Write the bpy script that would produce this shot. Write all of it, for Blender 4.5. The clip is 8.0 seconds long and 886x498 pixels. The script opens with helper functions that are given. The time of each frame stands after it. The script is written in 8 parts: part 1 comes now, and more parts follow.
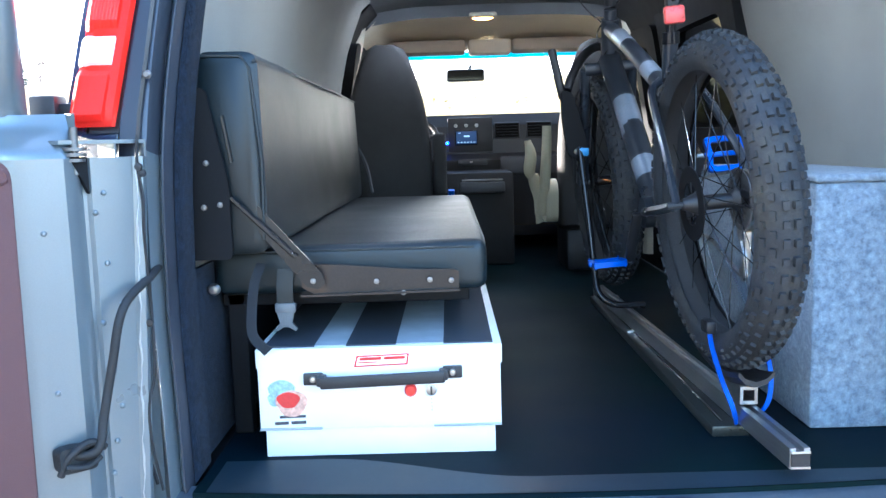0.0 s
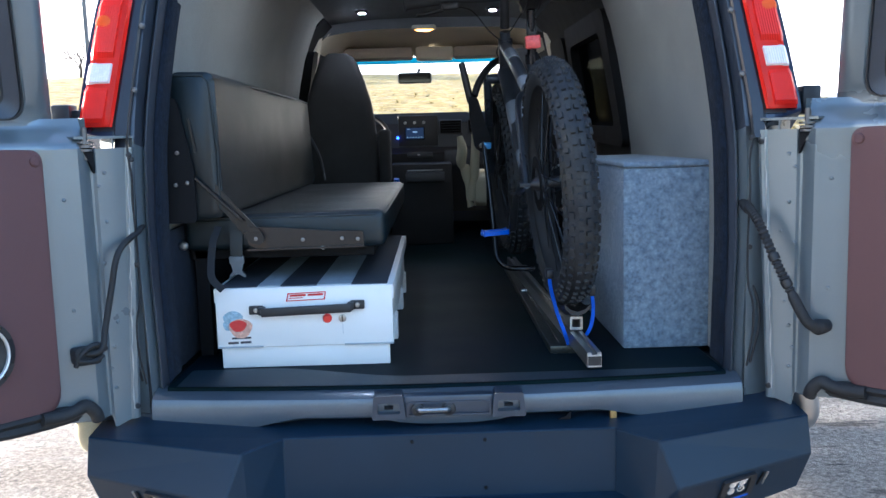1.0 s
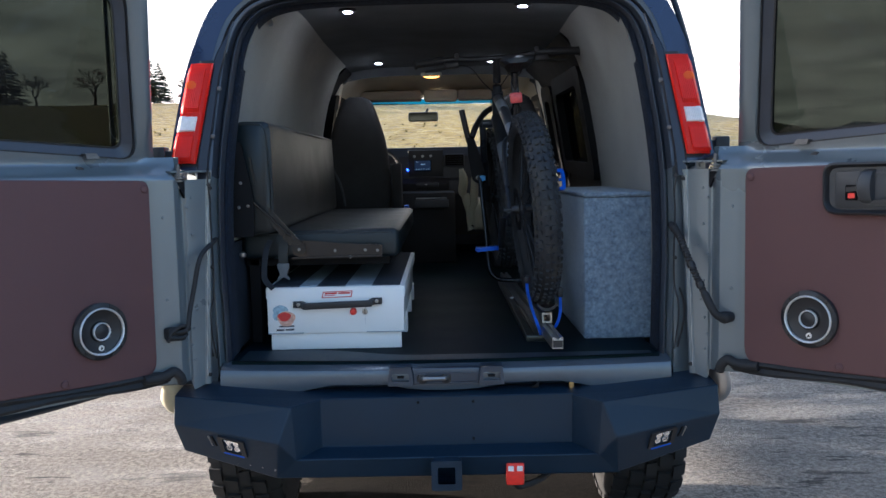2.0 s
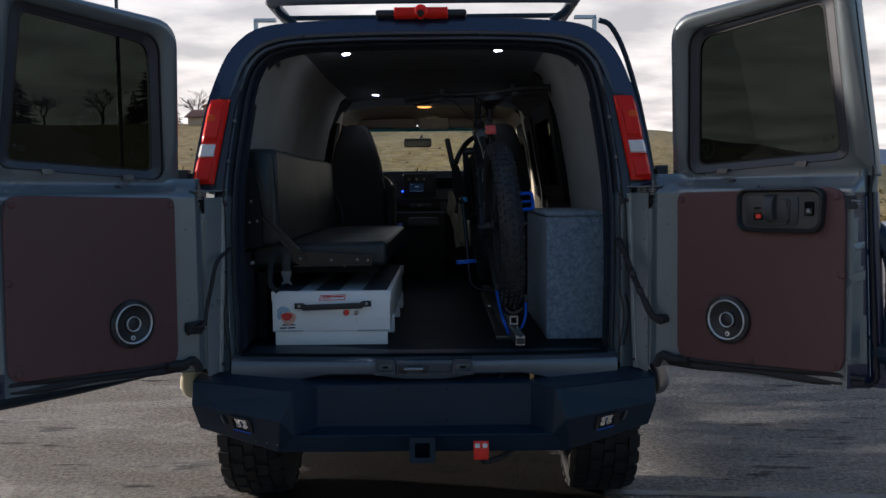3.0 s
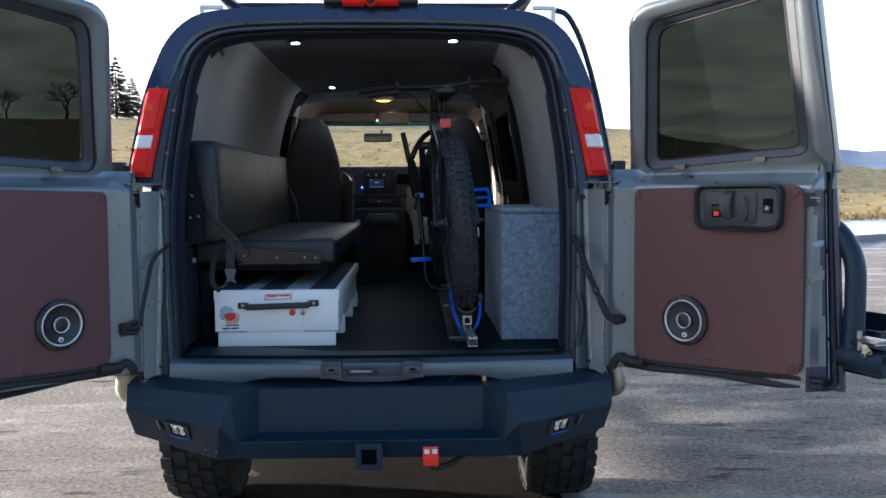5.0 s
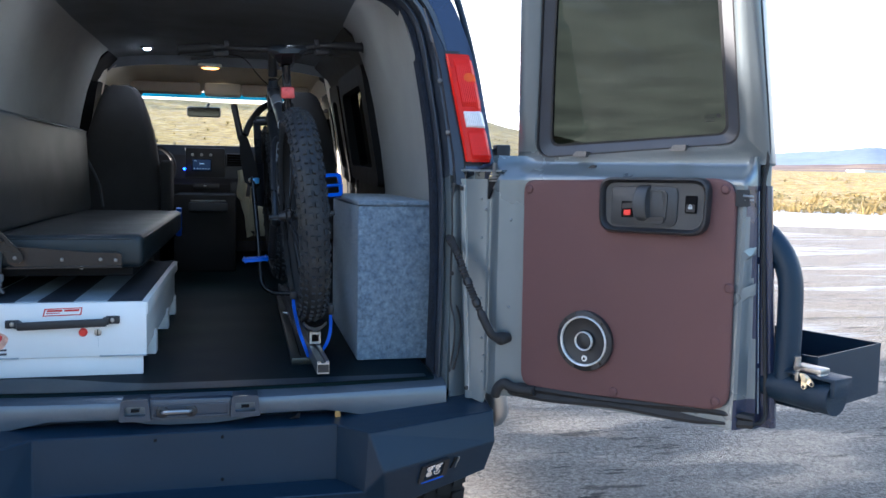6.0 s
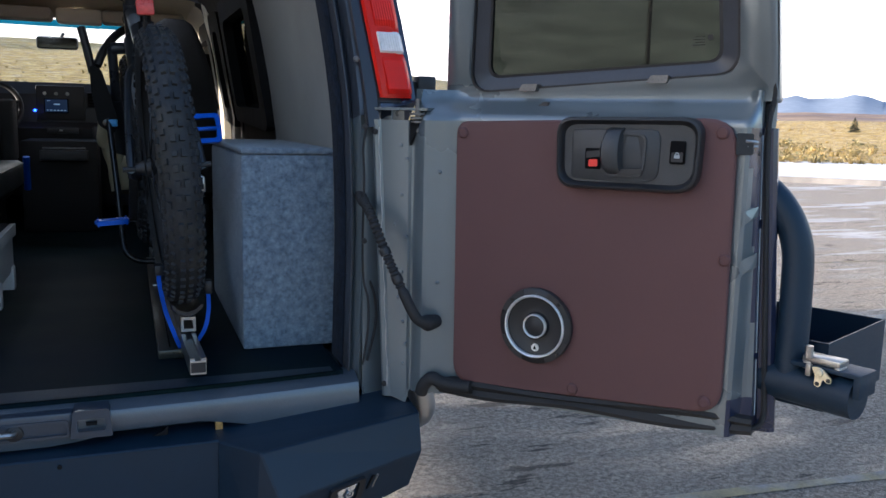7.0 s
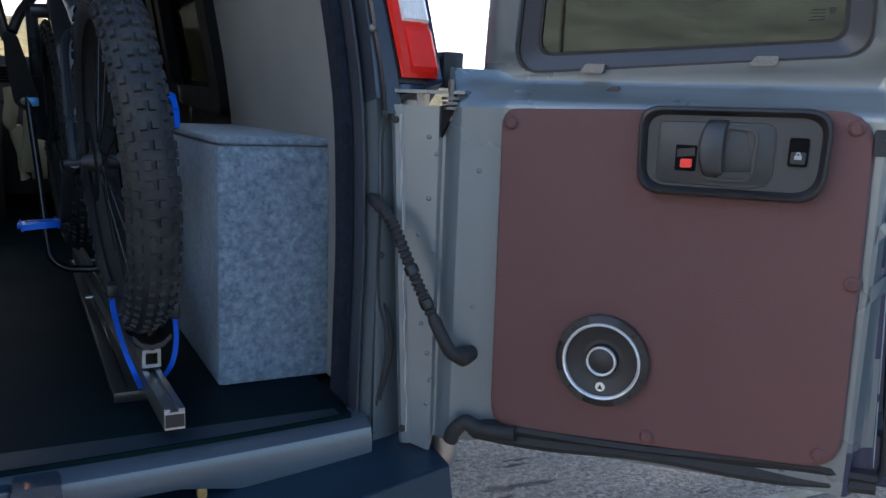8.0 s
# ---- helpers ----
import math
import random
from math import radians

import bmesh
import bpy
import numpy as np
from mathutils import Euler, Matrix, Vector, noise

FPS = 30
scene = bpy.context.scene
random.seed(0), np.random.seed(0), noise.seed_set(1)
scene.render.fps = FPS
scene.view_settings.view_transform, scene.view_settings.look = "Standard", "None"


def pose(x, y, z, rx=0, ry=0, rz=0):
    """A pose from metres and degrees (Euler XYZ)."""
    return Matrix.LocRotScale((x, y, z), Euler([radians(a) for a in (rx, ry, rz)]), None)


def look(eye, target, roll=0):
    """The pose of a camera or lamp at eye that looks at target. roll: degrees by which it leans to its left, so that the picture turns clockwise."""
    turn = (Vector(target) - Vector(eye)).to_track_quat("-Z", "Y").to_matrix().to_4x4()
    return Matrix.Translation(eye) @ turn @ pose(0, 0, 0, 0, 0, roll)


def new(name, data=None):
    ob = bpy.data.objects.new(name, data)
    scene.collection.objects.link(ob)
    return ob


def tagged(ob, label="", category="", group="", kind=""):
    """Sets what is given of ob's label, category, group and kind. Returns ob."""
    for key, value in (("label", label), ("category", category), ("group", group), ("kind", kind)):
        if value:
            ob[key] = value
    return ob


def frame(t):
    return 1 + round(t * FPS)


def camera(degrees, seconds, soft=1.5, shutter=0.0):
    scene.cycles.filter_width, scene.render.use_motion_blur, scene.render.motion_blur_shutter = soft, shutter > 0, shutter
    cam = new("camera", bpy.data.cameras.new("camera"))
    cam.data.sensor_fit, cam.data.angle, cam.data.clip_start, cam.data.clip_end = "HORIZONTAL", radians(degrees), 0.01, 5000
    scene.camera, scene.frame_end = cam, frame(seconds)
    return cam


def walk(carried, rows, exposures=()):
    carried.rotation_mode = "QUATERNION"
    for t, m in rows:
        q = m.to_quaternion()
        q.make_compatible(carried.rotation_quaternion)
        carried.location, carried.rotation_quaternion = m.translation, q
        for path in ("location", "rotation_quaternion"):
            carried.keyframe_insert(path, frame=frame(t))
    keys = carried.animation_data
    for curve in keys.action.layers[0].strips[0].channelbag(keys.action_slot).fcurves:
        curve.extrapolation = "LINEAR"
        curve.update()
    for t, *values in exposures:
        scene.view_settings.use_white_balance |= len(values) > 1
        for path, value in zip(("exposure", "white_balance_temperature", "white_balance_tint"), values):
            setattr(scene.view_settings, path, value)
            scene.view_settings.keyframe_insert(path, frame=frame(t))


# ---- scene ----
cam = camera(56.0, 8.0)
EXPOSURES = [(0, 4.4, 4800, 10), (0.5, 3.35, 4850, 11), (1.0, 3.1, 4900, 12), (1.5, 2.95, 5050, 13), (2.9, 0.75, 5050, 13), (3.5, 0.5, 5050, 13), (4.1, 0.85, 5050, 13), (5.4, 2.5, 4900, 12), (6.0, 2.75, 4850, 12), (6.5, 2.55, 4900, 12), (7.0, 2.15, 5050, 13), (8.0, 2.35, 5000, 13)]
PATH = [
    (0, (-0.261, -1.563, 1.526), (-0.28, 0.421, 1.276), -1.7),
    (0.5, (-0.153, -1.848, 1.535), (-0.133, 0.133, 1.267), -1.5),
    (1, (-0.025, -2.265, 1.522), (-0.006, -0.282, 1.258), -1.6),
    (1.5, (-0.041, -2.673, 1.547), (-0.031, -0.687, 1.31), -1.5),
    (3, (0.093, -3.546, 1.545), (0.089, -1.551, 1.402), -0.6),
    (3.5, (0.071, -3.746, 1.539), (0.06, -1.751, 1.396), -0.6),
    (4, (0.083, -3.798, 1.538), (0.066, -1.803, 1.396), -0.4),
    (5.5, (0.203, -3.051, 1.534), (0.432, -1.07, 1.372), 0.2),
    (6, (0.167, -2.705, 1.54), (0.628, -0.768, 1.357), 1.1),
    (6.5, (0.22, -2.403, 1.515), (0.812, -0.503, 1.315), 1.5),
    (7, (0.268, -2.11, 1.519), (0.967, -0.261, 1.216), 1.3),
    (7.5, (0.248, -1.845, 1.501), (1.061, -0.052, 1.15), 1.6),
    (8, (0.158, -1.608, 1.52), (1.062, 0.143, 1.182), 2.2),
]
walk(cam, [(t, look(eye, target, roll)) for t, eye, target, roll in PATH], EXPOSURES)

# ---- world, sun, exposure ----
GROUND = -0.12
world = bpy.data.worlds.new("sky")
scene.world = world
world.use_nodes = True
wn, wl = world.node_tree.nodes, world.node_tree.links
sky = wn.new("ShaderNodeTexSky")
sky.sky_type, sky.sun_disc = "NISHITA", False
SUN_EL, SUN_AZ = radians(9), radians(-70.5)          # azimuth from +y towards +x
sky.sun_elevation, sky.sun_rotation = SUN_EL, SUN_AZ
sky.air_density, sky.dust_density = 1.0, 2.5
# a high veil of broken cloud over the blue
coord = wn.new("ShaderNodeTexCoord")
sep = wn.new("ShaderNodeSeparateXYZ")
wl.new(coord.outputs["Generated"], sep.inputs[0])
lift = wn.new("ShaderNodeMath"); lift.operation = "ADD"; lift.inputs[1].default_value = 0.12
wl.new(sep.outputs["Z"], lift.inputs[0])
flat = wn.new("ShaderNodeCombineXYZ")
for i, ax in enumerate("XY"):
    dv = wn.new("ShaderNodeMath"); dv.operation = "DIVIDE"
    wl.new(sep.outputs[ax], dv.inputs[0]); wl.new(lift.outputs[0], dv.inputs[1])
    wl.new(dv.outputs[0], flat.inputs[i])
cl = wn.new("ShaderNodeTexNoise")
cl.inputs["Scale"].default_value, cl.inputs["Detail"].default_value, cl.inputs["Roughness"].default_value = 0.9, 7, 0.55
wl.new(flat.outputs[0], cl.inputs["Vector"])
cr = wn.new("ShaderNodeValToRGB")
cr.color_ramp.elements[0].position, cr.color_ramp.elements[0].color = 0.30, (0.92, 0.92, 0.92, 1)
cr.color_ramp.elements[1].position, cr.color_ramp.elements[1].color = 0.62, (1, 1, 1, 1)
wl.new(cl.outputs["Fac"], cr.inputs[0])
cc = wn.new("ShaderNodeTexNoise")
cc.inputs["Scale"].default_value, cc.inputs["Detail"].default_value = 2.4, 8
wl.new(flat.outputs[0], cc.inputs["Vector"])
cshade = wn.new("ShaderNodeValToRGB")
cshade.color_ramp.elements[0].position, cshade.color_ramp.elements[0].color = 0.36, (5.0, 4.0, 2.95, 1)
cshade.color_ramp.elements[1].position, cshade.color_ramp.elements[1].color = 0.66, (9.2, 7.3, 5.2, 1)
wl.new(cc.outputs["Fac"], cshade.inputs[0])
mixsky = wn.new("ShaderNodeMix"); mixsky.data_type = "RGBA"
thin = wn.new("ShaderNodeMapRange")                # the veil thins overhead
thin.inputs["From Min"].default_value, thin.inputs["From Max"].default_value = 0.12, 0.60
thin.inputs["To Min"].default_value, thin.inputs["To Max"].default_value = 1.0, 0.06
wl.new(sep.outputs["Z"], thin.inputs["Value"])
veil = wn.new("ShaderNodeMath"); veil.operation = "MULTIPLY"
front = wn.new("ShaderNodeMapRange")               # the cloud bank stands ahead, clear blue behind
front.interpolation_type = "SMOOTHSTEP"
front.inputs["From Min"].default_value, front.inputs["From Max"].default_value = -0.55, 0.35
front.inputs["To Min"].default_value, front.inputs["To Max"].default_value = 0.08, 1.0
ahead = wn.new("ShaderNodeVectorMath"); ahead.operation = "DOT_PRODUCT"
ahead.inputs[1].default_value = (-0.26, 0.966, 0.0)
wl.new(coord.outputs["Generated"], ahead.inputs[0])
wl.new(ahead.outputs["Value"], front.inputs["Value"])
bank = wn.new("ShaderNodeMath"); bank.operation = "MULTIPLY"
wl.new(cr.outputs[0], bank.inputs[0]); wl.new(front.outputs[0], bank.inputs[1])
wl.new(bank.outputs[0], veil.inputs[0]); wl.new(thin.outputs[0], veil.inputs[1])
wl.new(veil.outputs[0], mixsky.inputs[0])
wl.new(sky.outputs[0], mixsky.inputs[6]); wl.new(cshade.outputs[0], mixsky.inputs[7])
wl.new(mixsky.outputs[2], wn["Background"].inputs["Color"])
wn["Background"].inputs["Strength"].default_value = 0.10

sun = new("sun", bpy.data.lights.new("sun", "SUN"))
sun.data.energy, sun.data.angle, sun.data.color = 4.1, radians(2.0), (1.0, 0.76, 0.50)
sun_way = Vector((math.sin(SUN_AZ) * math.cos(SUN_EL), math.cos(SUN_AZ) * math.cos(SUN_EL), math.sin(SUN_EL)))
sun.matrix_world = look(sun_way * 30, (0, 0, 0))

# ---- materials ----
def mat(name, base, rough=0.5, metal=0.0, var=0.15, scale=6.0, fine=90.0, bump=0.0, coat=0.0, spec=0.5, rvar=0.1, stretch=None, second=None, cover=0.5, soft=0.12, sheen=0.0, piece=0.0):
    """Base colour with variation at two scales, an optional second colour in patches, fine relief."""
    m = bpy.data.materials.new(name)
    m.use_nodes = True
    n, l = m.node_tree.nodes, m.node_tree.links
    b = n["Principled BSDF"]
    tc = n.new("ShaderNodeTexCoord")
    src = tc.outputs["Object"]
    if stretch:
        mp = n.new("ShaderNodeMapping"); mp.inputs["Scale"].default_value = stretch
        l.new(src, mp.inputs["Vector"]); src = mp.outputs[0]
    def nz(sc, det=5, ro=0.55):
        t = n.new("ShaderNodeTexNoise")
        t.inputs["Scale"].default_value, t.inputs["Detail"].default_value, t.inputs["Roughness"].default_value = sc, det, ro
        l.new(src, t.inputs["Vector"])
        return t.outputs["Fac"]
    big, small = nz(scale), nz(fine, 3)
    col = n.new("ShaderNodeRGB"); col.outputs[0].default_value = (*base, 1)
    cur = col.outputs[0]
    if second:
        rp = n.new("ShaderNodeValToRGB")
        rp.color_ramp.elements[0].position, rp.color_ramp.elements[1].position = cover - soft, cover + soft
        l.new(nz(scale * 0.6, 8, 0.62), rp.inputs[0])
        mx = n.new("ShaderNodeMix"); mx.data_type = "RGBA"
        l.new(rp.outputs[0], mx.inputs[0]); l.new(cur, mx.inputs[6]); mx.inputs[7].default_value = (*second, 1)
        cur = mx.outputs[2]
    def vary(cur, fac, amount):
        mr = n.new("ShaderNodeMapRange")
        mr.inputs["From Min"].default_value, mr.inputs["From Max"].default_value = 0.3, 0.7
        mr.inputs["To Min"].default_value, mr.inputs["To Max"].default_value = 1 - amount, 1 + amount
        l.new(fac, mr.inputs["Value"])
        vm = n.new("ShaderNodeVectorMath"); vm.operation = "SCALE"
        l.new(cur, vm.inputs[0]); l.new(mr.outputs[0], vm.inputs["Scale"])
        return vm.outputs[0]
    cur = vary(cur, big, var)
    cur = vary(cur, small, var * 0.8)
    if piece:
        oi = n.new("ShaderNodeObjectInfo")
        cur = vary(cur, oi.outputs["Random"], piece)
    l.new(cur, b.inputs["Base Color"])
    rr = n.new("ShaderNodeMapRange")
    rr.inputs["To Min"].default_value, rr.inputs["To Max"].default_value = max(0.02, rough - rvar), min(1, rough + rvar)
    l.new(big, rr.inputs["Value"]); l.new(rr.outputs[0], b.inputs["Roughness"])
    b.inputs["Metallic"].default_value = metal
    b.inputs["Coat Weight"].default_value = coat
    b.inputs["Coat Roughness"].default_value = 0.08
    b.inputs["Specular IOR Level"].default_value = spec
    if sheen:
        b.inputs["Sheen Weight"].default_value = sheen
    if bump:
        bp = n.new("ShaderNodeBump"); bp.inputs["Strength"].default_value = min(1, bump); bp.inputs["Distance"].default_value = 0.004
        l.new(small, bp.inputs["Height"]); l.new(bp.outputs[0], b.inputs["Normal"])
    return m


def glow(name, colour, strength):
    m = bpy.data.materials.new(name); m.use_nodes = True
    b = m.node_tree.nodes["Principled BSDF"]
    b.inputs["Base Color"].default_value = (*colour, 1)
    b.inputs["Emission Color"].default_value = (*colour, 1)
    b.inputs["Emission Strength"].default_value = strength
    return m


def glass(name, tint, rough=0.0, mixf=0.03):
    """A thin tinted pane: see-through, with a mirror-like sheen."""
    m = bpy.data.materials.new(name); m.use_nodes = True
    n, l = m.node_tree.nodes, m.node_tree.links
    n.remove(n["Principled BSDF"])
    tr, gl, mx = n.new("ShaderNodeBsdfTransparent"), n.new("ShaderNodeBsdfGlossy"), n.new("ShaderNodeMixShader")
    tr.inputs[0].default_value = (*tint, 1)
    gl.inputs["Roughness"].default_value = rough
    lw = n.new("ShaderNodeLayerWeight")
    pw = n.new("ShaderNodeMath"); pw.operation = "POWER"; pw.inputs[1].default_value = 5.0
    l.new(lw.outputs["Facing"], pw.inputs[0])
    fr = n.new("ShaderNodeMath"); fr.operation = "MULTIPLY_ADD"; fr.inputs[1].default_value, fr.inputs[2].default_value = 0.6, mixf
    l.new(pw.outputs[0], fr.inputs[0])
    l.new(fr.outputs[0], mx.inputs[0]); l.new(tr.outputs[0], mx.inputs[1]); l.new(gl.outputs[0], mx.inputs[2])
    l.new(mx.outputs[0], n["Material Output"].inputs[0])
    return m


PEWTER = mat("pewter_paint", (0.168, 0.196, 0.214), 0.30, 0.4, 0.05, 3, 500, 0.02, coat=0.5)
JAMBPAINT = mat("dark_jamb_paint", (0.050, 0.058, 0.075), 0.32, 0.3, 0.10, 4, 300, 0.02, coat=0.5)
JAMBSTRIP = mat("dark_strip_paint", (0.010, 0.012, 0.022), 0.35, 0.1, 0.10, 4, 300, 0.02, coat=0.3)
OUTER = mat("dark_metallic_paint", (0.012, 0.021, 0.060), 0.28, 0.2, 0.08, 2, 200, 0.0, coat=0.8)
BLACK = mat("black_plastic", (0.017, 0.017, 0.019), 0.45, 0, 0.2, 12, 350, 0.15)
GLOSSBLACK = mat("gloss_black", (0.012, 0.012, 0.014), 0.16, 0, 0.1, 5, 100)
POWDER = mat("black_powder_coat", (0.008, 0.021, 0.040), 0.42, 0.0, 0.12, 4, 700, 0.2, spec=0.35)
RUBBER = mat("rubber", (0.018, 0.018, 0.019), 0.7, 0, 0.25, 20, 260, 0.3)
TYREMAT = mat("tyre_rubber", (0.010, 0.010, 0.011), 0.78, 0, 0.25, 9, 180, 0.4, second=(0.024, 0.022, 0.019), cover=0.62, soft=0.12)
SEAL = mat("fuzzy_trim", (0.009, 0.014, 0.026), 0.97, 0, 0.6, 60, 260, 1.0, sheen=0.04, spec=0.2)
SEALGREY = mat("grey_rubber_seal", (0.040, 0.045, 0.058), 0.42, 0, 0.12, 8, 300, 0.1)
FLOORMAT = mat("rubber_floor", (0.002, 0.008, 0.014), 0.6, 0, 0.22, 2.5, 300, 0.12, spec=0.08, second=(0.003, 0.012, 0.011), cover=0.52)
LINING = mat("wall_lining", (0.25, 0.238, 0.205), 0.9, 0, 0.10, 5, 500, 0.5, sheen=0.2)
CEILING = mat("ceiling_lining", (0.15, 0.158, 0.165), 0.95, 0, 0.15, 4, 500, 0.5)
HEADLINER = mat("headliner", (0.76, 0.70, 0.55), 0.9, 0, 0.07, 4, 500, 0.3)
CREAM = mat("cream_plastic", (0.52, 0.47, 0.32), 0.55, 0, 0.08, 6, 200, 0.1)
VINYL = mat("black_vinyl", (0.008, 0.014, 0.017), 0.40, 0, 0.22, 5, 420, 0.25, spec=0.5)
CLOTH = mat("black_seat_cloth", (0.036, 0.034, 0.033), 0.85, 0, 0.2, 8, 500, 0.6)
WHITEPAINT = mat("white_powder_coat", (0.80, 0.80, 0.78), 0.4, 0, 0.035, 3, 500, 0.08, second=(0.70, 0.69, 0.66), cover=0.72, soft=0.06)
STRIPE = mat("grey_grip", (0.36, 0.40, 0.43), 0.7, 0, 0.12, 12, 500, 0.4)
DARKSTRIPE = mat("dark_grip", (0.035, 0.042, 0.055), 0.75, 0, 0.2, 12, 500, 0.5)
FELT = mat("grey_felt", (0.275, 0.345, 0.425), 0.97, 0, 0.28, 90, 380, 1.0, second=(0.155, 0.205, 0.27), cover=0.5, soft=0.16, sheen=0.35)
MAROON = mat("maroon_vinyl_panel", (0.115, 0.053, 0.051), 0.6, 0, 0.07, 2.2, 600, 0.35, second=(0.100, 0.046, 0.045), cover=0.55, soft=0.25)
ALU = mat("aluminium", (0.55, 0.56, 0.57), 0.32, 0.95, 0.1, 10, 300, 0.08, stretch=(1, 0.05, 1))
CHROME = mat("chrome", (0.86, 0.86, 0.85), 0.24, 1.0, 0.06, 8, 200)
SATIN = mat("satin_silver", (0.78, 0.78, 0.77), 0.45, 0.6, 0.05, 12, 300)
ZINC = mat("zinc_steel", (0.40, 0.39, 0.37), 0.3, 0.9, 0.15, 12, 200, 0.1)
BLACKSTEEL = mat("black_arm_steel", (0.010, 0.010, 0.011), 0.30, 0.2, 0.2, 7, 200, 0.05)
BRONZE = mat("bronze_brown_steel", (0.022, 0.018, 0.017), 0.32, 0.3, 0.25, 7, 200, 0.1, second=(0.085, 0.048, 0.026), cover=0.66, soft=0.12)
BLUE = mat("anodised_blue", (0.01, 0.10, 0.62), 0.35, 0.35, 0.12, 10, 200)
BLUESTRAP = mat("blue_strap", (0.02, 0.10, 0.60), 0.6, 0, 0.15, 20, 500, 0.4)
CLEARLENS = mat("clear_lens", (0.80, 0.76, 0.74), 0.12, 0, 0.08, 60, 300, 0.15, coat=0.6)
REDPLASTIC = mat("red_plastic", (0.75, 0.035, 0.02), 0.4, 0, 0.1, 20, 100)
SALMON = mat("red_reflector", (0.80, 0.10, 0.09), 0.3, 0, 0.1, 60, 90)
BRACKETPLATE = mat("dark_hinge_plate", (0.006, 0.006, 0.007), 0.7, 0.0, 0.2, 10, 200, spec=0.2)
BIKETYRE = mat("worn_bike_tyre", (0.028, 0.030, 0.034), 0.66, 0, 0.3, 14, 160, 0.4, second=(0.055, 0.050, 0.040), cover=0.62, soft=0.12, spec=0.35)
# pewter paint copied darker for the sill, its shade put into the colour
SHADEPEWTER = mat("shaded_pewter", (0.098, 0.118, 0.145), 0.32, 0.4, 0.10, 4, 300, 0.02, coat=0.4)
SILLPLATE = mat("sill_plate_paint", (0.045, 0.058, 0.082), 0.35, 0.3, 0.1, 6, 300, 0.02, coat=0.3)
RAILDARK = mat("dark_rail_tray", (0.055, 0.06, 0.055), 0.28, 0.6, 0.15, 10, 300, 0.06, stretch=(1, 0.05, 1))
RAILALU = mat("dull_rail_aluminium", (0.38, 0.39, 0.40), 0.30, 0.9, 0.12, 10, 300, 0.06, stretch=(1, 0.05, 1))
BIKEPAINT = mat("bike_frame_paint", (0.03, 0.035, 0.045), 0.3, 0.1, 0.12, 6, 200, coat=0.4)
BIKEGREY = mat("bike_grey_graphic", (0.22, 0.25, 0.30), 0.35, 0.1, 0.1, 6, 200, coat=0.4)
SLOTBLACK = mat("slot_black", (0.003, 0.003, 0.004), 0.7, 0, 0.1, 10, 200, spec=0.1)
HANDLEGREY = mat("grey_handle_plastic", (0.040, 0.043, 0.047), 0.48, 0, 0.12, 12, 450, 0.12)
SEALER = mat("seam_sealer", (0.38, 0.38, 0.37), 0.6, 0, 0.1, 20, 100)
DULLSTEEL = mat("dull_steel", (0.16, 0.155, 0.15), 0.45, 0.6, 0.2, 20, 200)


def lens(name, base, share=0.4):
    """A coloured lamp lens that lets light through from behind."""
    m = mat(name, base, 0.22, 0, 0.03, 30, 400, 0.05, coat=0.1, spec=0.3)
    n, l = m.node_tree.nodes, m.node_tree.links
    tr, mx = n.new("ShaderNodeBsdfTranslucent"), n.new("ShaderNodeMixShader")
    tr.inputs[0].default_value = (*base, 1)
    mx.inputs[0].default_value = share
    l.new(n["Principled BSDF"].outputs[0], mx.inputs[1]); l.new(tr.outputs[0], mx.inputs[2])
    l.new(mx.outputs[0], n["Material Output"].inputs[0])
    return m


REDLENS, AMBERLENS = lens("red_lens", (0.95, 0.030, 0.014)), lens("orange_lens", (1.0, 0.17, 0.02))
LED = glow("led_lamp", (1.0, 0.97, 0.90), 50.0)
DOME = glow("dome_lamp", (1.0, 0.34, 0.05), 1.6)
SCREEN = glow("radio_screen", (0.02, 0.05, 0.12), 0.03)
BLUELED = glow("blue_led", (0.05, 0.10, 1.0), 2.5)
TINTED = glass("tinted_glass", (0.128, 0.143, 0.130))
DARKGLASS = glass("dark_side_glass", (0.11, 0.115, 0.10), 0.0, 0.06)
CLEAR = glass("clear_glass", (0.90, 0.94, 0.92))
TINTBAND = glass("blue_tint_band", (0.010, 0.085, 0.15))
FOGGLASS = mat("lamp_lens", (0.92, 0.93, 0.95), 0.10, 0.85, 0.05, 60, 120, 0.2)


# ---- building helpers ----
WORLD_OF = {}


def thing(name, at, label, category, group="", kind=""):
    e = new(name)
    e.location = at
    e.empty_display_size = 0.1
    WORLD_OF[e.name] = Matrix.Translation(at)
    return tagged(e, label, category, group, kind)


def part(name, bm, material, parent=None, label="", smooth=False, sharp=38):
    """One mesh object from a bmesh, in world coordinates, under a thing or part."""
    bmesh.ops.recalc_face_normals(bm, faces=bm.faces)
    me = bpy.data.meshes.new(name)
    if smooth:
        for f in bm.faces:
            f.smooth = True
    bm.to_mesh(me); bm.free()
    if smooth:
        me.set_sharp_from_angle(angle=radians(sharp))
    mats = material if isinstance(material, (list, tuple)) else [material]
    for m in mats:
        me.materials.append(m)
    ob = new(name, me)
    if parent:
        ob.parent = parent
        ob.matrix_parent_inverse = WORLD_OF.get(parent.name, Matrix()).inverted()
    if label:
        tagged(ob, label)
    return ob


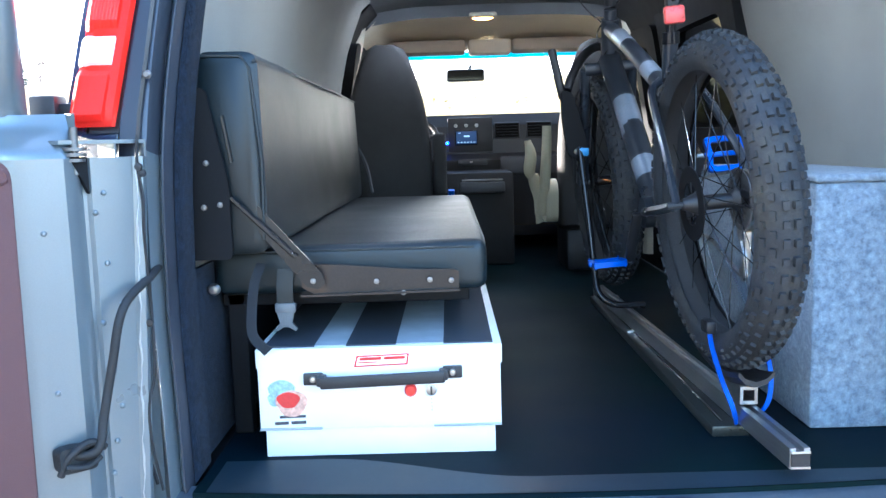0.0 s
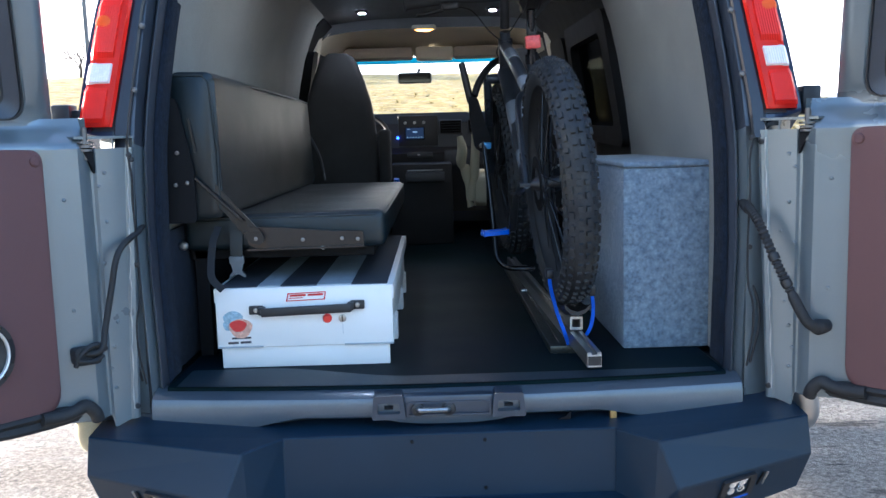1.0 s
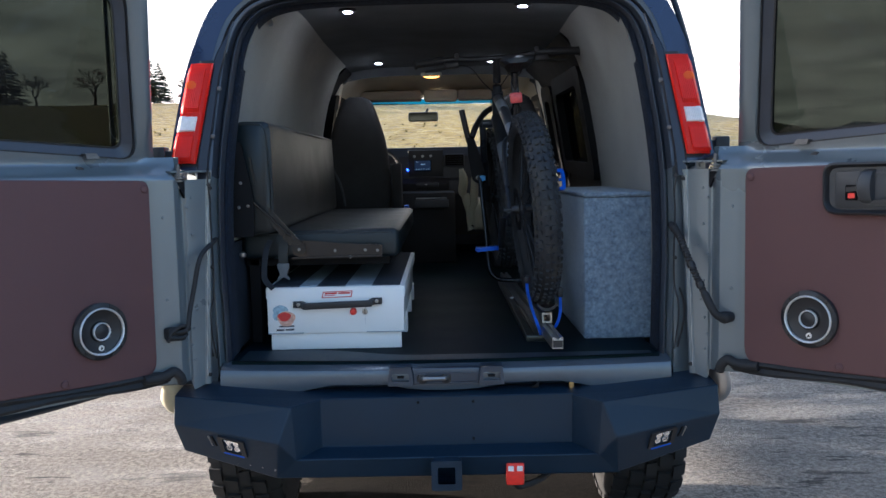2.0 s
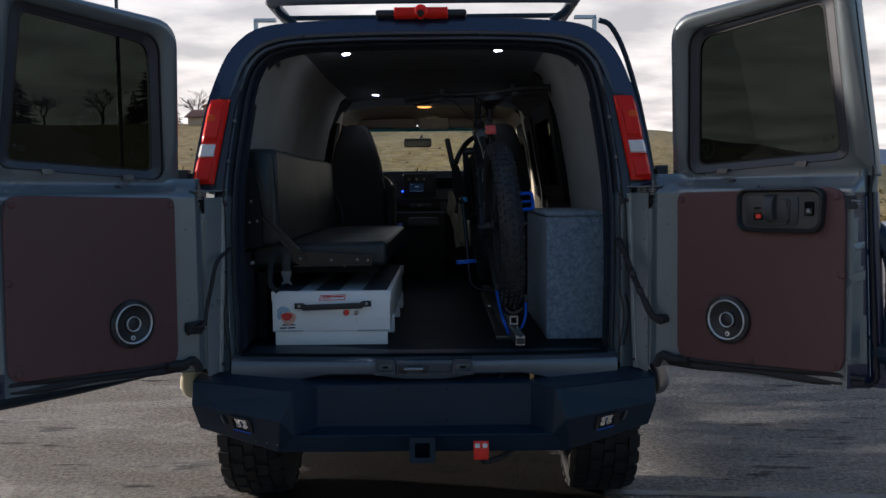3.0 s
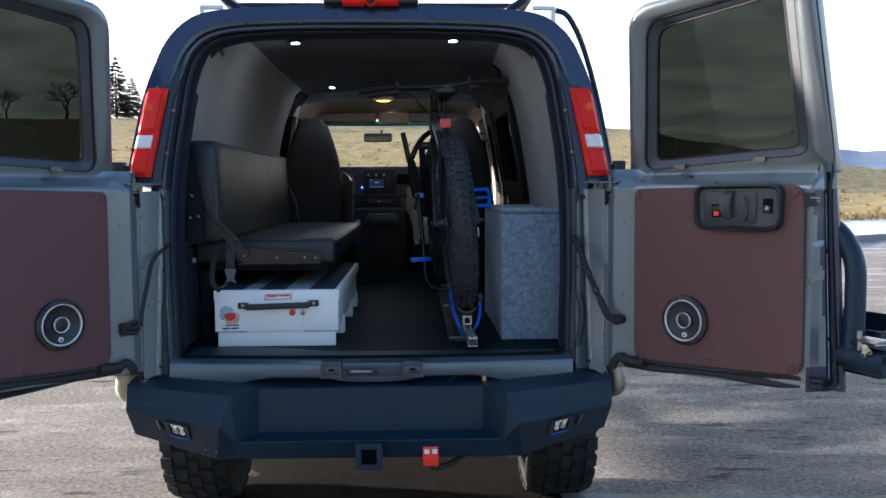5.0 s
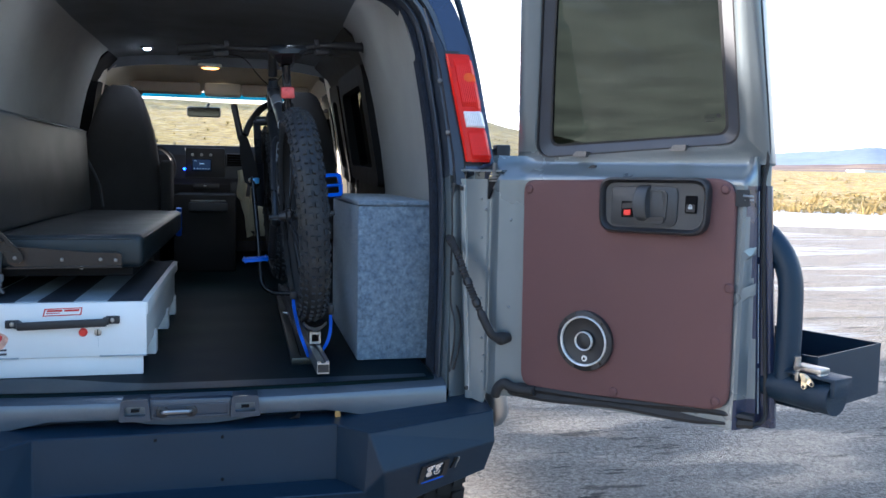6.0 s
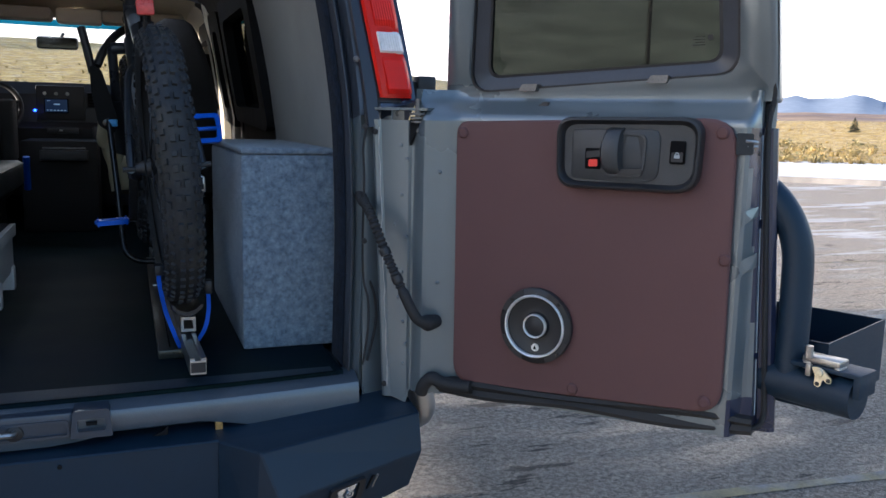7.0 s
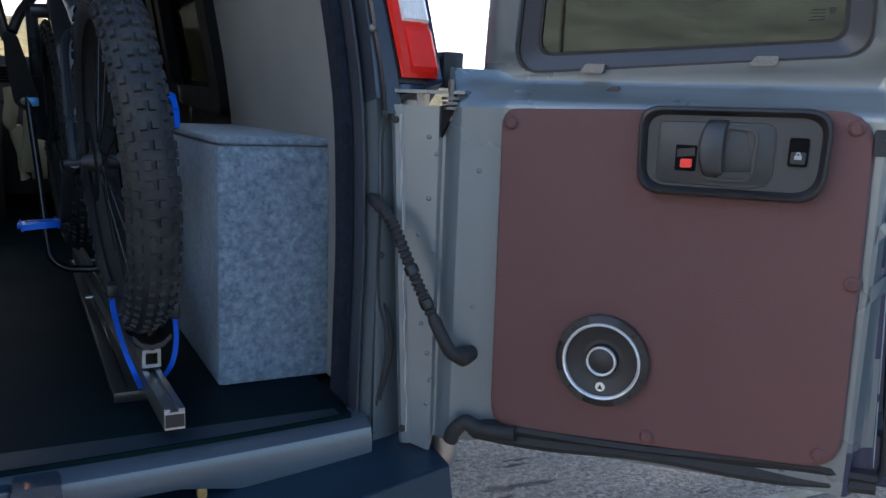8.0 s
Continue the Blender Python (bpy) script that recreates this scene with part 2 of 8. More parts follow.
def box(bm, lo, hi, bevel=0.0, m=None, seg=2, mi=0):
    vs = [bm.verts.new((x, y, z)) for x in (lo[0], hi[0]) for y in (lo[1], hi[1]) for z in (lo[2], hi[2])]
    fs = [bm.faces.new([vs[i] for i in q]) for q in ((0, 1, 3, 2), (4, 6, 7, 5), (0, 4, 5, 1), (2, 3, 7, 6), (0, 2, 6, 4), (1, 5, 7, 3))]
    for f in fs:
        f.material_index = mi
    geom = vs
    if bevel:
        es = list({e for f in fs for e in f.edges})
        r = bmesh.ops.bevel(bm, geom=es, offset=bevel, segments=seg, profile=0.5, affect="EDGES", clamp_overlap=True)
        geom = list({v for f in r["faces"] for v in f.verts} | {v for v in vs if v.is_valid})
        for f in r["faces"]:
            f.material_index = mi
    if m is not None:
        bmesh.ops.transform(bm, matrix=m, verts=[v for v in geom if v.is_valid])
    return geom


def bar(bm, a, b, wide, high, bevel=0.0, up=(0, 0, 1), mi=0):
    """A box of section wide x high along a to b."""
    a, b = Vector(a), Vector(b)
    y = (b - a).normalized()
    x = y.cross(Vector(up)).normalized()
    z = x.cross(y)
    m = Matrix((x, y, z)).transposed().to_4x4()
    m.translation = a
    return box(bm, (-wide / 2, 0, -high / 2), (wide / 2, (b - a).length, high / 2), bevel, m, mi=mi)


def smooth_path(pts, n=6):
    """Catmull-Rom through the points."""
    pts = [Vector(p) for p in pts]
    if len(pts) < 3:
        return pts
    ext = [2 * pts[0] - pts[1]] + pts + [2 * pts[-1] - pts[-2]]
    out = []
    for i in range(1, len(ext) - 2):
        p0, p1, p2, p3 = ext[i - 1:i + 3]
        for k in range(n):
            t = k / n
            out.append(0.5 * (2 * p1 + (p2 - p0) * t + (2 * p0 - 5 * p1 + 4 * p2 - p3) * t * t + (3 * p1 - p0 - 3 * p2 + p3) * t ** 3))
    return out + [pts[-1]]


def tube(bm, pts, r, seg=10, closed=False, mi=0, squash=1.0):
    """A round tube along points; r may be a function of 0..1."""
    pts = [Vector(p) for p in pts]
    rings, prev = [], None
    n = len(pts)
    for i, p in enumerate(pts):
        if closed:
            d = pts[(i + 1) % n] - pts[i - 1]
        else:
            d = pts[min(i + 1, n - 1)] - pts[max(i - 1, 0)]
        d.normalize()
        ref = prev if prev is not None else (Vector((0, 0, 1)) if abs(d.z) < 0.9 else Vector((1, 0, 0)))
        x = (ref - d * ref.dot(d)).normalized()
        prev = x
        y = d.cross(x)
        rr = r(i / max(1, n - 1)) if callable(r) else r
        rings.append([bm.verts.new(p + (x * math.cos(a) + y * math.sin(a) * squash) * rr) for a in (2 * math.pi * k / seg for k in range(seg))])
    for i in range(n if closed else n - 1):
        A, B = rings[i], rings[(i + 1) % n]
        for k in range(seg):
            f = bm.faces.new((A[k], A[(k + 1) % seg], B[(k + 1) % seg], B[k])); f.material_index = mi
    if not closed:
        for q in (rings[0], rings[-1][::-1]):
            f = bm.faces.new(q); f.material_index = mi


def ribbon(bm, pts, wide, thick, side=(1, 0, 0), mi=0):
    """A flat strap along points."""
    pts = [Vector(p) for p in pts]
    s = Vector(side).normalized()
    rings = []
    for i, p in enumerate(pts):
        d = (pts[min(i + 1, len(pts) - 1)] - pts[max(i - 1, 0)]).normalized()
        nrm = d.cross(s).normalized()
        sd = nrm.cross(d).normalized()
        rings.append([bm.verts.new(p + sd * wide / 2 * a + nrm * thick / 2 * b) for a, b in ((-1, -1), (1, -1), (1, 1), (-1, 1))])
    for A, B in zip(rings, rings[1:]):
        for k in range(4):
            bm.faces.new((A[k], A[(k + 1) % 4], B[(k + 1) % 4], B[k])).material_index = mi
    bm.faces.new(rings[0]); bm.faces.new(rings[-1][::-1])


def lathe(bm, profile, m, seg=32, mi=0, close=False):
    """Turn (radius, height) pairs round local z; m places it."""
    rings = []
    for r, h in profile:
        rings.append([bm.verts.new(m @ Vector((r * math.cos(a), r * math.sin(a), h))) for a in (2 * math.pi * k / seg for k in range(seg))])
    pairs = list(zip(rings, rings[1:])) + ([(rings[-1], rings[0])] if close else [])
    for A, B in pairs:
        for k in range(seg):
            bm.faces.new((A[k], A[(k + 1) % seg], B[(k + 1) % seg], B[k])).material_index = mi
    if not close:
        if profile[0][0] > 1e-4:
            bm.faces.new(rings[0]).material_index = mi
        if profile[-1][0] > 1e-4:
            bm.faces.new(rings[-1][::-1]).material_index = mi
    return rings


def axis_frame(at, way, roll=0.0):
    """A pose whose local z points along way."""
    q = Vector(way).to_track_quat("Z", "Y").to_matrix().to_4x4()
    m = Matrix.Translation(at) @ q
    return m @ Matrix.Rotation(roll, 4, "Z")


def prism(bm, outline, place, lo, hi, mi=0):
    """Extrude a closed 2D outline: place(a, b, h) gives the point, h from lo to hi."""
    A = [bm.verts.new(place(a, b, lo)) for a, b in outline]
    B = [bm.verts.new(place(a, b, hi)) for a, b in outline]
    n = len(outline)
    for k in range(n):
        bm.faces.new((A[k], A[(k + 1) % n], B[(k + 1) % n], B[k])).material_index = mi
    bm.faces.new(A[::-1]).material_index = mi
    bm.faces.new(B).material_index = mi


def ring_prism(bm, outer, inner, place, lo, hi, mi=0):
    """A frame between two outlines with the same number of points."""
    n = len(outer)
    V = {(w, h): [bm.verts.new(place(a, b, hh)) for a, b in o] for w, o in (("o", outer), ("i", inner)) for h, hh in (("l", lo), ("h", hi))}
    for k in range(n):
        j = (k + 1) % n
        for q in ((("o", "l"), ("o", "h")), (("i", "h"), ("i", "l")), (("o", "h"), ("i", "h")), (("i", "l"), ("o", "l"))):
            a, b = V[q[0]], V[q[1]]
            bm.faces.new((a[k], a[j], b[j], b[k])).material_index = mi


def rounded(pts, r=0.03, n=5):
    """Round the corners of an outline, always n points a corner; r may be a list."""
    out = []
    c = len(pts)
    for i in range(c):
        p, a, b = Vector(pts[i]), Vector(pts[i - 1]), Vector(pts[(i + 1) % c])
        rr = r[i] if isinstance(r, (list, tuple)) else r
        da, db = (a - p), (b - p)
        ra = min(rr, da.length * 0.49); rb = min(rr, db.length * 0.49)
        s, e = p + da.normalized() * ra, p + db.normalized() * rb
        for k in range(n):
            t = k / (n - 1)
            q = s * (1 - t) ** 2 + p * 2 * t * (1 - t) + e * t * t
            out.append((q.x, q.y))
    return out


def shell(bm, rows, close=False, mi=0):
    """Faces over rows of points with equal counts."""
    V = [[bm.verts.new(p) for p in r] for r in rows]
    for A, B in zip(V, V[1:]):
        n = len(A)
        for k in range(n if close else n - 1):
            bm.faces.new((A[k], A[(k + 1) % n], B[(k + 1) % n], B[k])).material_index = mi
    return V

# ---- the land ----
def smoothstep(a, b, x):
    t = min(1, max(0, (x - a) / (b - a)))
    return t * t * (3 - 2 * t)


def ridge(az):
    """Height of the skyline in degrees by azimuth from +y."""
    keys = ((-180, 1.5), (-120, 2.0), (-60, 3.0), (-32, 4.3), (-18, 4.6), (0, 4.5), (9, 4.5), (15, 3.8), (20, 3.0), (25, 1.9), (30, 0.9), (36, 0.6), (45, 0.5), (70, 0.4), (120, 1.0), (180, 1.5))
    for (a, h), (b, k) in zip(keys, keys[1:]):
        if a <= az <= b:
            return h + (k - h) * smoothstep(a, b, az)
    return 1.5


def lot_edge(az):
    """How far the asphalt reaches."""
    keys = ((-180, 60), (-60, 34), (-25, 15), (-8, 13), (14, 14), (26, 19), (36, 26), (50, 27), (90, 45), (180, 60))
    for (a, h), (b, k) in zip(keys, keys[1:]):
        if a <= az <= b:
            return h + (k - h) * smoothstep(a, b, az)
    return 60


def land(r, az):
    e = lot_edge(az)
    if r < e:
        return GROUND
    top = math.tan(radians(ridge(az))) * 150 + 1.6
    x, y = r * math.sin(radians(az)), r * math.cos(radians(az))
    n = noise.noise((x * 0.03, y * 0.03, 3.1)) * 1.6 + noise.noise((x * 0.11, y * 0.11, 7.7)) * 0.35
    rise = smoothstep(e + 6, 165, r)
    h = GROUND + 0.10 * smoothstep(e, e + 1.5, r) + top * rise + n * smoothstep(e + 8, e + 60, r) * (0.35 + 0.5 * rise)
    if r > 165:
        h -= (r - 165) * 0.035
    return max(h, GROUND - 3 - 0.01 * r)


def make_ground():
    radii = [0.0] + [0.5 * 1.09 ** k for k in range(1, 104)]
    bm = bmesh.new()
    na = 240
    rows = []
    for r in radii[1:]:
        rows.append([Vector((r * math.sin(2 * math.pi * k / na), r * math.cos(2 * math.pi * k / na), land(r, (360 * k / na + 180) % 360 - 180))) for k in range(na)])
    V = [[bm.verts.new(p) for p in row] for row in rows]
    c = bm.verts.new((0, 0, GROUND))
    for k in range(na):
        bm.faces.new((c, V[0][(k + 1) % na], V[0][k]))
    for A, B in zip(V, V[1:]):
        for k in range(na):
            bm.faces.new((A[k], A[(k + 1) % na], B[(k + 1) % na], B[k]))
    m = bpy.data.materials.new("lot_snow_and_grass"); m.use_nodes = True
    n, l = m.node_tree.nodes, m.node_tree.links
    b = n["Principled BSDF"]
    geo = n.new("ShaderNodeTexCoord")
    def nz(sc, det=6, ro=0.6, stretch=None):
        t = n.new("ShaderNodeTexNoise")
        t.inputs["Scale"].default_value, t.inputs["Detail"].default_value, t.inputs["Roughness"].default_value = sc, det, ro
        s = geo.outputs["Object"]
        if stretch:
            mp = n.new("ShaderNodeMapping"); mp.inputs["Scale"].default_value = stretch
            l.new(s, mp.inputs[0]); s = mp.outputs[0]
        l.new(s, t.inputs["Vector"])
        return t.outputs["Fac"]
    def ramp(fac, *stops):
        rp = n.new("ShaderNodeValToRGB")
        els = rp.color_ramp.elements
        while len(els) < len(stops):
            els.new(0.5)
        for e, (p, c) in zip(els, stops):
            e.position, e.color = p, (*c, 1)
        l.new(fac, rp.inputs[0])
        return rp.outputs[0]
    def mixc(f, a, c):
        mx = n.new("ShaderNodeMix"); mx.data_type = "RGBA"
        l.new(f, mx.inputs[0]); l.new(a, mx.inputs[6]); l.new(c, mx.inputs[7])
        return mx.outputs[2]
    # worn asphalt with thin ice and grit; dark streaks paint in shade beside ridges
    grit = ramp(nz(34, 10, 0.86), (0.42, (0.066, 0.058, 0.051)), (0.49, (0.275, 0.240, 0.195)), (0.565, (0.62, 0.55, 0.45)))
    patches = ramp(nz(1.3, 7, 0.65, (0.55, 1.6, 1)), (0.41, (0.058, 0.052, 0.046)), (0.54, (0.335, 0.29, 0.238)))
    asphalt = mixc(ramp(nz(7, 9, 0.7), (0.35, (0.12,) * 3), (0.65, (0.55,) * 3)), grit, patches)
    ridge_shade = ramp(nz(4.6, 10, 0.72, (0.42, 1.9, 1)), (0.385, (0.20,) * 3), (0.415, (1.0,) * 3))
    dark = n.new("ShaderNodeMix"); dark.data_type = "RGBA"; dark.blend_type = "MULTIPLY"; dark.inputs[0].default_value = 1
    l.new(asphalt, dark.inputs[6]); l.new(ridge_shade, dark.inputs[7]); asphalt = dark.outputs[2]
    icemask = ramp(nz(0.55, 8, 0.66, (0.35, 1.9, 1)), (0.535, (0, 0, 0)), (0.565, (1, 1, 1)))
    ice = ramp(nz(9, 5), (0.3, (0.36, 0.36, 0.37)), (0.7, (0.56, 0.56, 0.57)))
    far = n.new("ShaderNodeVectorMath"); far.operation = "LENGTH"
    l.new(geo.outputs["Object"], far.inputs[0])
    def band(lo, hi):
        mr = n.new("ShaderNodeMapRange"); mr.inputs["From Min"].default_value, mr.inputs["From Max"].default_value = lo, hi
        l.new(far.outputs["Value"], mr.inputs["Value"])
        return mr.outputs[0]
    mul = n.new("ShaderNodeMath"); mul.operation = "MULTIPLY"
    l.new(icemask, mul.inputs[0]); l.new(band(5.5, 9), mul.inputs[1])
    lot = mixc(mul.outputs[0], asphalt, ice)
    grass = ramp(nz(0.9, 8, 0.7), (0.34, (0.20, 0.128, 0.028)), (0.5, (0.52, 0.35, 0.085)), (0.64, (0.64, 0.47, 0.15)))
    tuft = ramp(nz(4.5, 6, 0.7), (0.38, (0.38,) * 3), (0.58, (1.1,) * 3))
    gm = n.new("ShaderNodeMix"); gm.data_type = "RGBA"; gm.blend_type = "MULTIPLY"; gm.inputs[0].default_value = 1
    l.new(grass, gm.inputs[6]); l.new(tuft, gm.inputs[7])
    snow = ramp(nz(1.5, 5), (0.3, (0.66, 0.68, 0.72)), (0.7, (0.86, 0.86, 0.87)))
    at = n.new("ShaderNodeAttribute"); at.attribute_name = "zone"       # x: off the lot, y: snow
    sp = n.new("ShaderNodeSeparateColor"); l.new(at.outputs["Color"], sp.inputs[0])
    add = n.new("ShaderNodeMath"); add.operation = "ADD"
    l.new(sp.outputs[1], add.inputs[0])
    sn = n.new("ShaderNodeMapRange"); sn.inputs["To Min"].default_value, sn.inputs["To Max"].default_value = -0.55, 0.55
    l.new(nz(0.35, 8, 0.65), sn.inputs["Value"]); l.new(sn.outputs[0], add.inputs[1])
    snowf = ramp(add.outputs[0], (0.46, (0, 0, 0)), (0.54, (1, 1, 1)))
    off = mixc(snowf, gm.outputs[2], snow)
    # wet asphalt between the rear wheels, with the van's shade painted into its colour
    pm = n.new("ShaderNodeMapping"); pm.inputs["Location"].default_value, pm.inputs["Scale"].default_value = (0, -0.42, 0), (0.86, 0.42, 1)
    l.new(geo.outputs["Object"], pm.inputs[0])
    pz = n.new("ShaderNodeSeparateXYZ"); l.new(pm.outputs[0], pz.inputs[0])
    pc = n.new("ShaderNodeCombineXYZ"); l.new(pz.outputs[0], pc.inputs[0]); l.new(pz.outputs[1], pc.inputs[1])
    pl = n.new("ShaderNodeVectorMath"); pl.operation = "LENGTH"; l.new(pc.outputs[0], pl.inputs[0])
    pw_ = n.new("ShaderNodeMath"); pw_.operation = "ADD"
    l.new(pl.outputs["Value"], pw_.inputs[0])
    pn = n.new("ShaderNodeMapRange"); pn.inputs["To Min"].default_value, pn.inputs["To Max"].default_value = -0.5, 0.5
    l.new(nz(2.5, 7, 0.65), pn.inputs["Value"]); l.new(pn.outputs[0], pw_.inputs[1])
    wet_shade = ramp(pw_.outputs[0], (0.80, (1, 1, 1)), (1.05, (0, 0, 0)))
    wet_shade_col = n.new("ShaderNodeVectorMath"); wet_shade_col.operation = "SCALE"; wet_shade_col.inputs["Scale"].default_value = 0.035
    l.new(lot, wet_shade_col.inputs[0])
    lot = mixc(wet_shade, lot, wet_shade_col.outputs[0])
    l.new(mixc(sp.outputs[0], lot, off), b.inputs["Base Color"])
    wet = n.new("ShaderNodeMapRange"); wet.inputs["From Min"].default_value, wet.inputs["From Max"].default_value = 0.40, 0.56
    wet.inputs["To Min"].default_value, wet.inputs["To Max"].default_value = 0.36, 0.90
    l.new(nz(1.3, 7, 0.65, (0.55, 1.6, 1)), wet.inputs["Value"])
    wr = n.new("ShaderNodeMix"); wr.data_type = "FLOAT"
    l.new(wet_shade, wr.inputs[0]); l.new(wet.outputs[0], wr.inputs[2]); wr.inputs[3].default_value = 0.80
    l.new(wr.outputs[0], b.inputs["Roughness"])
    wet_shade_spec = n.new("ShaderNodeMapRange"); wet_shade_spec.inputs["To Min"].default_value, wet_shade_spec.inputs["To Max"].default_value = 0.45, 0.08
    l.new(wet_shade, wet_shade_spec.inputs["Value"]); l.new(wet_shade_spec.outputs[0], b.inputs["Specular IOR Level"])
    bp = n.new("ShaderNodeBump"); bp.inputs["Distance"].default_value, bp.inputs["Strength"].default_value = 0.05, 1.0
    calm = n.new("ShaderNodeMapRange"); calm.inputs["To Min"].default_value, calm.inputs["To Max"].default_value = 1.0, 0.7
    l.new(wet_shade, calm.inputs["Value"]); l.new(calm.outputs[0], bp.inputs["Strength"])
    mixh = n.new("ShaderNodeMath"); mixh.operation = "ADD"
    l.new(nz(26, 12, 0.82), mixh.inputs[0]); l.new(nz(5.5, 9, 0.72, (0.5, 1.8, 1)), mixh.inputs[1])
    l.new(mixh.outputs[0], bp.inputs["Height"]); l.new(bp.outputs[0], b.inputs["Normal"])
    ob = part("ground", bm, m, None)
    zone = ob.data.color_attributes.new("zone", "FLOAT_COLOR", "POINT")
    for i, v in enumerate(ob.data.vertices):
        r = math.hypot(v.co.x, v.co.y)
        az = math.degrees(math.atan2(v.co.x, v.co.y)) if r > 0 else 0
        e = lot_edge(az)
        off = smoothstep(e - 0.3, e + 0.5, r)
        right = smoothstep(16, 30, az)
        left = smoothstep(-18, -28, az) if az < 0 else 0
        s = max(right * (1 - smoothstep(e + 13, e + 17, r)), left * (0.9 - 0.5 * smoothstep(30, 70, r)), 0.12)
        zone.data[i].color = (off, s * 0.95, 0, 1)
    for p in ob.data.polygons:
        p.use_smooth = True
    tagged(ob, "worn icy asphalt lot, snow strip and golden dry grass hills", "ground", kind="structure")


make_ground()


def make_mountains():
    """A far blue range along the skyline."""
    # the blue-grey haze of distance is put into this base colour
    m = mat("hazed_mountain", (0.24, 0.285, 0.36), 1.0, 0, 0.10, 0.004, 0.05, 0, spec=0.0)
    bm = bmesh.new()
    rows = [[], [], []]
    n = 200
    for i in range(n):
        az = -30 + 160 * i / (n - 1)
        a = radians(az)
        h = 1.85 + 0.62 * noise.noise((az * 0.16, 2.2, 0)) + 0.36 * noise.noise((az * 0.55, 9.2, 0)) + 0.14 * noise.noise((az * 2.1, 4.2, 0))
        for k, (r, f) in enumerate(((2300, -0.02), (2600, 0.6), (3000, 1.0))):
            rows[k].append(Vector((r * math.sin(a), r * math.cos(a), -40 if k == 0 else 1.6 + r * math.tan(radians(max(0.1, h * f + 0.12 * noise.noise((az * 0.7, k * 5.0, 1))))))))
    shell(bm, rows)
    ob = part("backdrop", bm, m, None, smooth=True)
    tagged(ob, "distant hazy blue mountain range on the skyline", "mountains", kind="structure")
    # a nearer tan bench of hills
    m2 = mat("tan_far_hill", (0.36, 0.27, 0.19), 1.0, 0, 0.2, 0.02, 0.15, 0, spec=0.0, second=(0.25, 0.20, 0.19), cover=0.5)
    bm = bmesh.new()
    rows = [[], [], []]
    for i in range(n):
        az = 20 + 110 * i / (n - 1)
        a = radians(az)
        h = 0.95 + 0.35 * noise.noise((az * 0.09, 12.2, 0)) + 0.10 * noise.noise((az * 0.5, 19.2, 0))
        for k, (r, f) in enumerate(((300, 0.0), (700, 0.5), (1100, 1.0))):
            rows[k].append(Vector((r * math.sin(a), r * math.cos(a), -6 if k == 0 else 1.6 + r * math.tan(radians(h * f)))))
    shell(bm, rows)
    tagged(part("backdrop_hills", bm, m2, None, smooth=True), "far tan grassy hills below the mountains", "hills", kind="structure")


make_mountains()

# ---- the van ----
van = thing("van", (0, 2, GROUND), "dark lifted cargo van with both rear doors open", "van")


def yb(z):
    """Rear plane of the body leans forward above the belt."""
    return 0.05 + max(0.0, z - 1.5) * 0.19


OUT = [(0.95, 0.62), (0.985, 0.80), (1.0, 1.15), (1.005, 1.50), (0.985, 1.68), (0.945, 1.90), (0.905, 2.03), (0.855, 2.145), (0.785, 2.225), (0.70, 2.268), (0.55, 2.288), (0.28, 2.300), (0.0, 2.304)]
OPEN = [(0.832, 0.80), (0.835, 1.00), (0.84, 1.20), (0.835, 1.45), (0.825, 1.65), (0.80, 1.85), (0.782, 1.98), (0.755, 2.07), (0.705, 2.135), (0.635, 2.170), (0.52, 2.188), (0.27, 2.198), (0.0, 2.200)]
TRIM = [(0.803, 0.845), (0.806, 1.01), (0.81, 1.21), (0.803, 1.46), (0.79, 1.66), (0.766, 1.86), (0.743, 1.99), (0.713, 2.078), (0.661, 2.133), (0.593, 2.158), (0.489, 2.173), (0.26, 2.181), (0.0, 2.183)]


def refined(profile):
    """The profile with soft curves between its points."""
    return [(p.x, p.z) for p in smooth_path([(x, 0, z) for x, z in profile], 3)]


OUT, OPEN, TRIM = refined(OUT), refined(OPEN), refined(TRIM)


def ring(profile, off=0.0, y0=None, back=0.0):
    """Both halves of a profile as one row of points."""
    right = [Vector((x, (yb(z) if y0 is None else y0) + off + (back if z < 1.52 else 0), z)) for x, z in profile]
    left = [Vector((-p.x, p.y, p.z)) for p in right]
    return left + right[::-1][1:]


# outer shell: rear corner, sides and roof
bm = bmesh.new()
mid = [(OUT[i][0] * 0.4 + OPEN[i][0] * 0.6, OUT[i][1] * 0.4 + OPEN[i][1] * 0.6) for i in range(len(OUT))]
roof_up = [(x, z + (0.07 if z > 2.2 else 0.05 * smoothstep(1.9, 2.25, z))) for x, z in OUT]
rows = [ring(mid, -0.012, None, 0.06), ring([(o[0] * 0.97 + m_[0] * 0.03, o[1] * 0.97 + m_[1] * 0.03) for o, m_ in zip(OUT, mid)], -0.012, None, 0.12), ring(OUT, 0.012, None, 0.12),
        ring([(x, z + 0.015) for x, z in OUT], 0.10, None, 0.1), ring(roof_up, 0, 0.6), ring(roof_up, 0, 1.25)]
shell(bm, rows)
part("body", bm, OUTER, van, "dark blue-grey metallic outer body and roof", True)
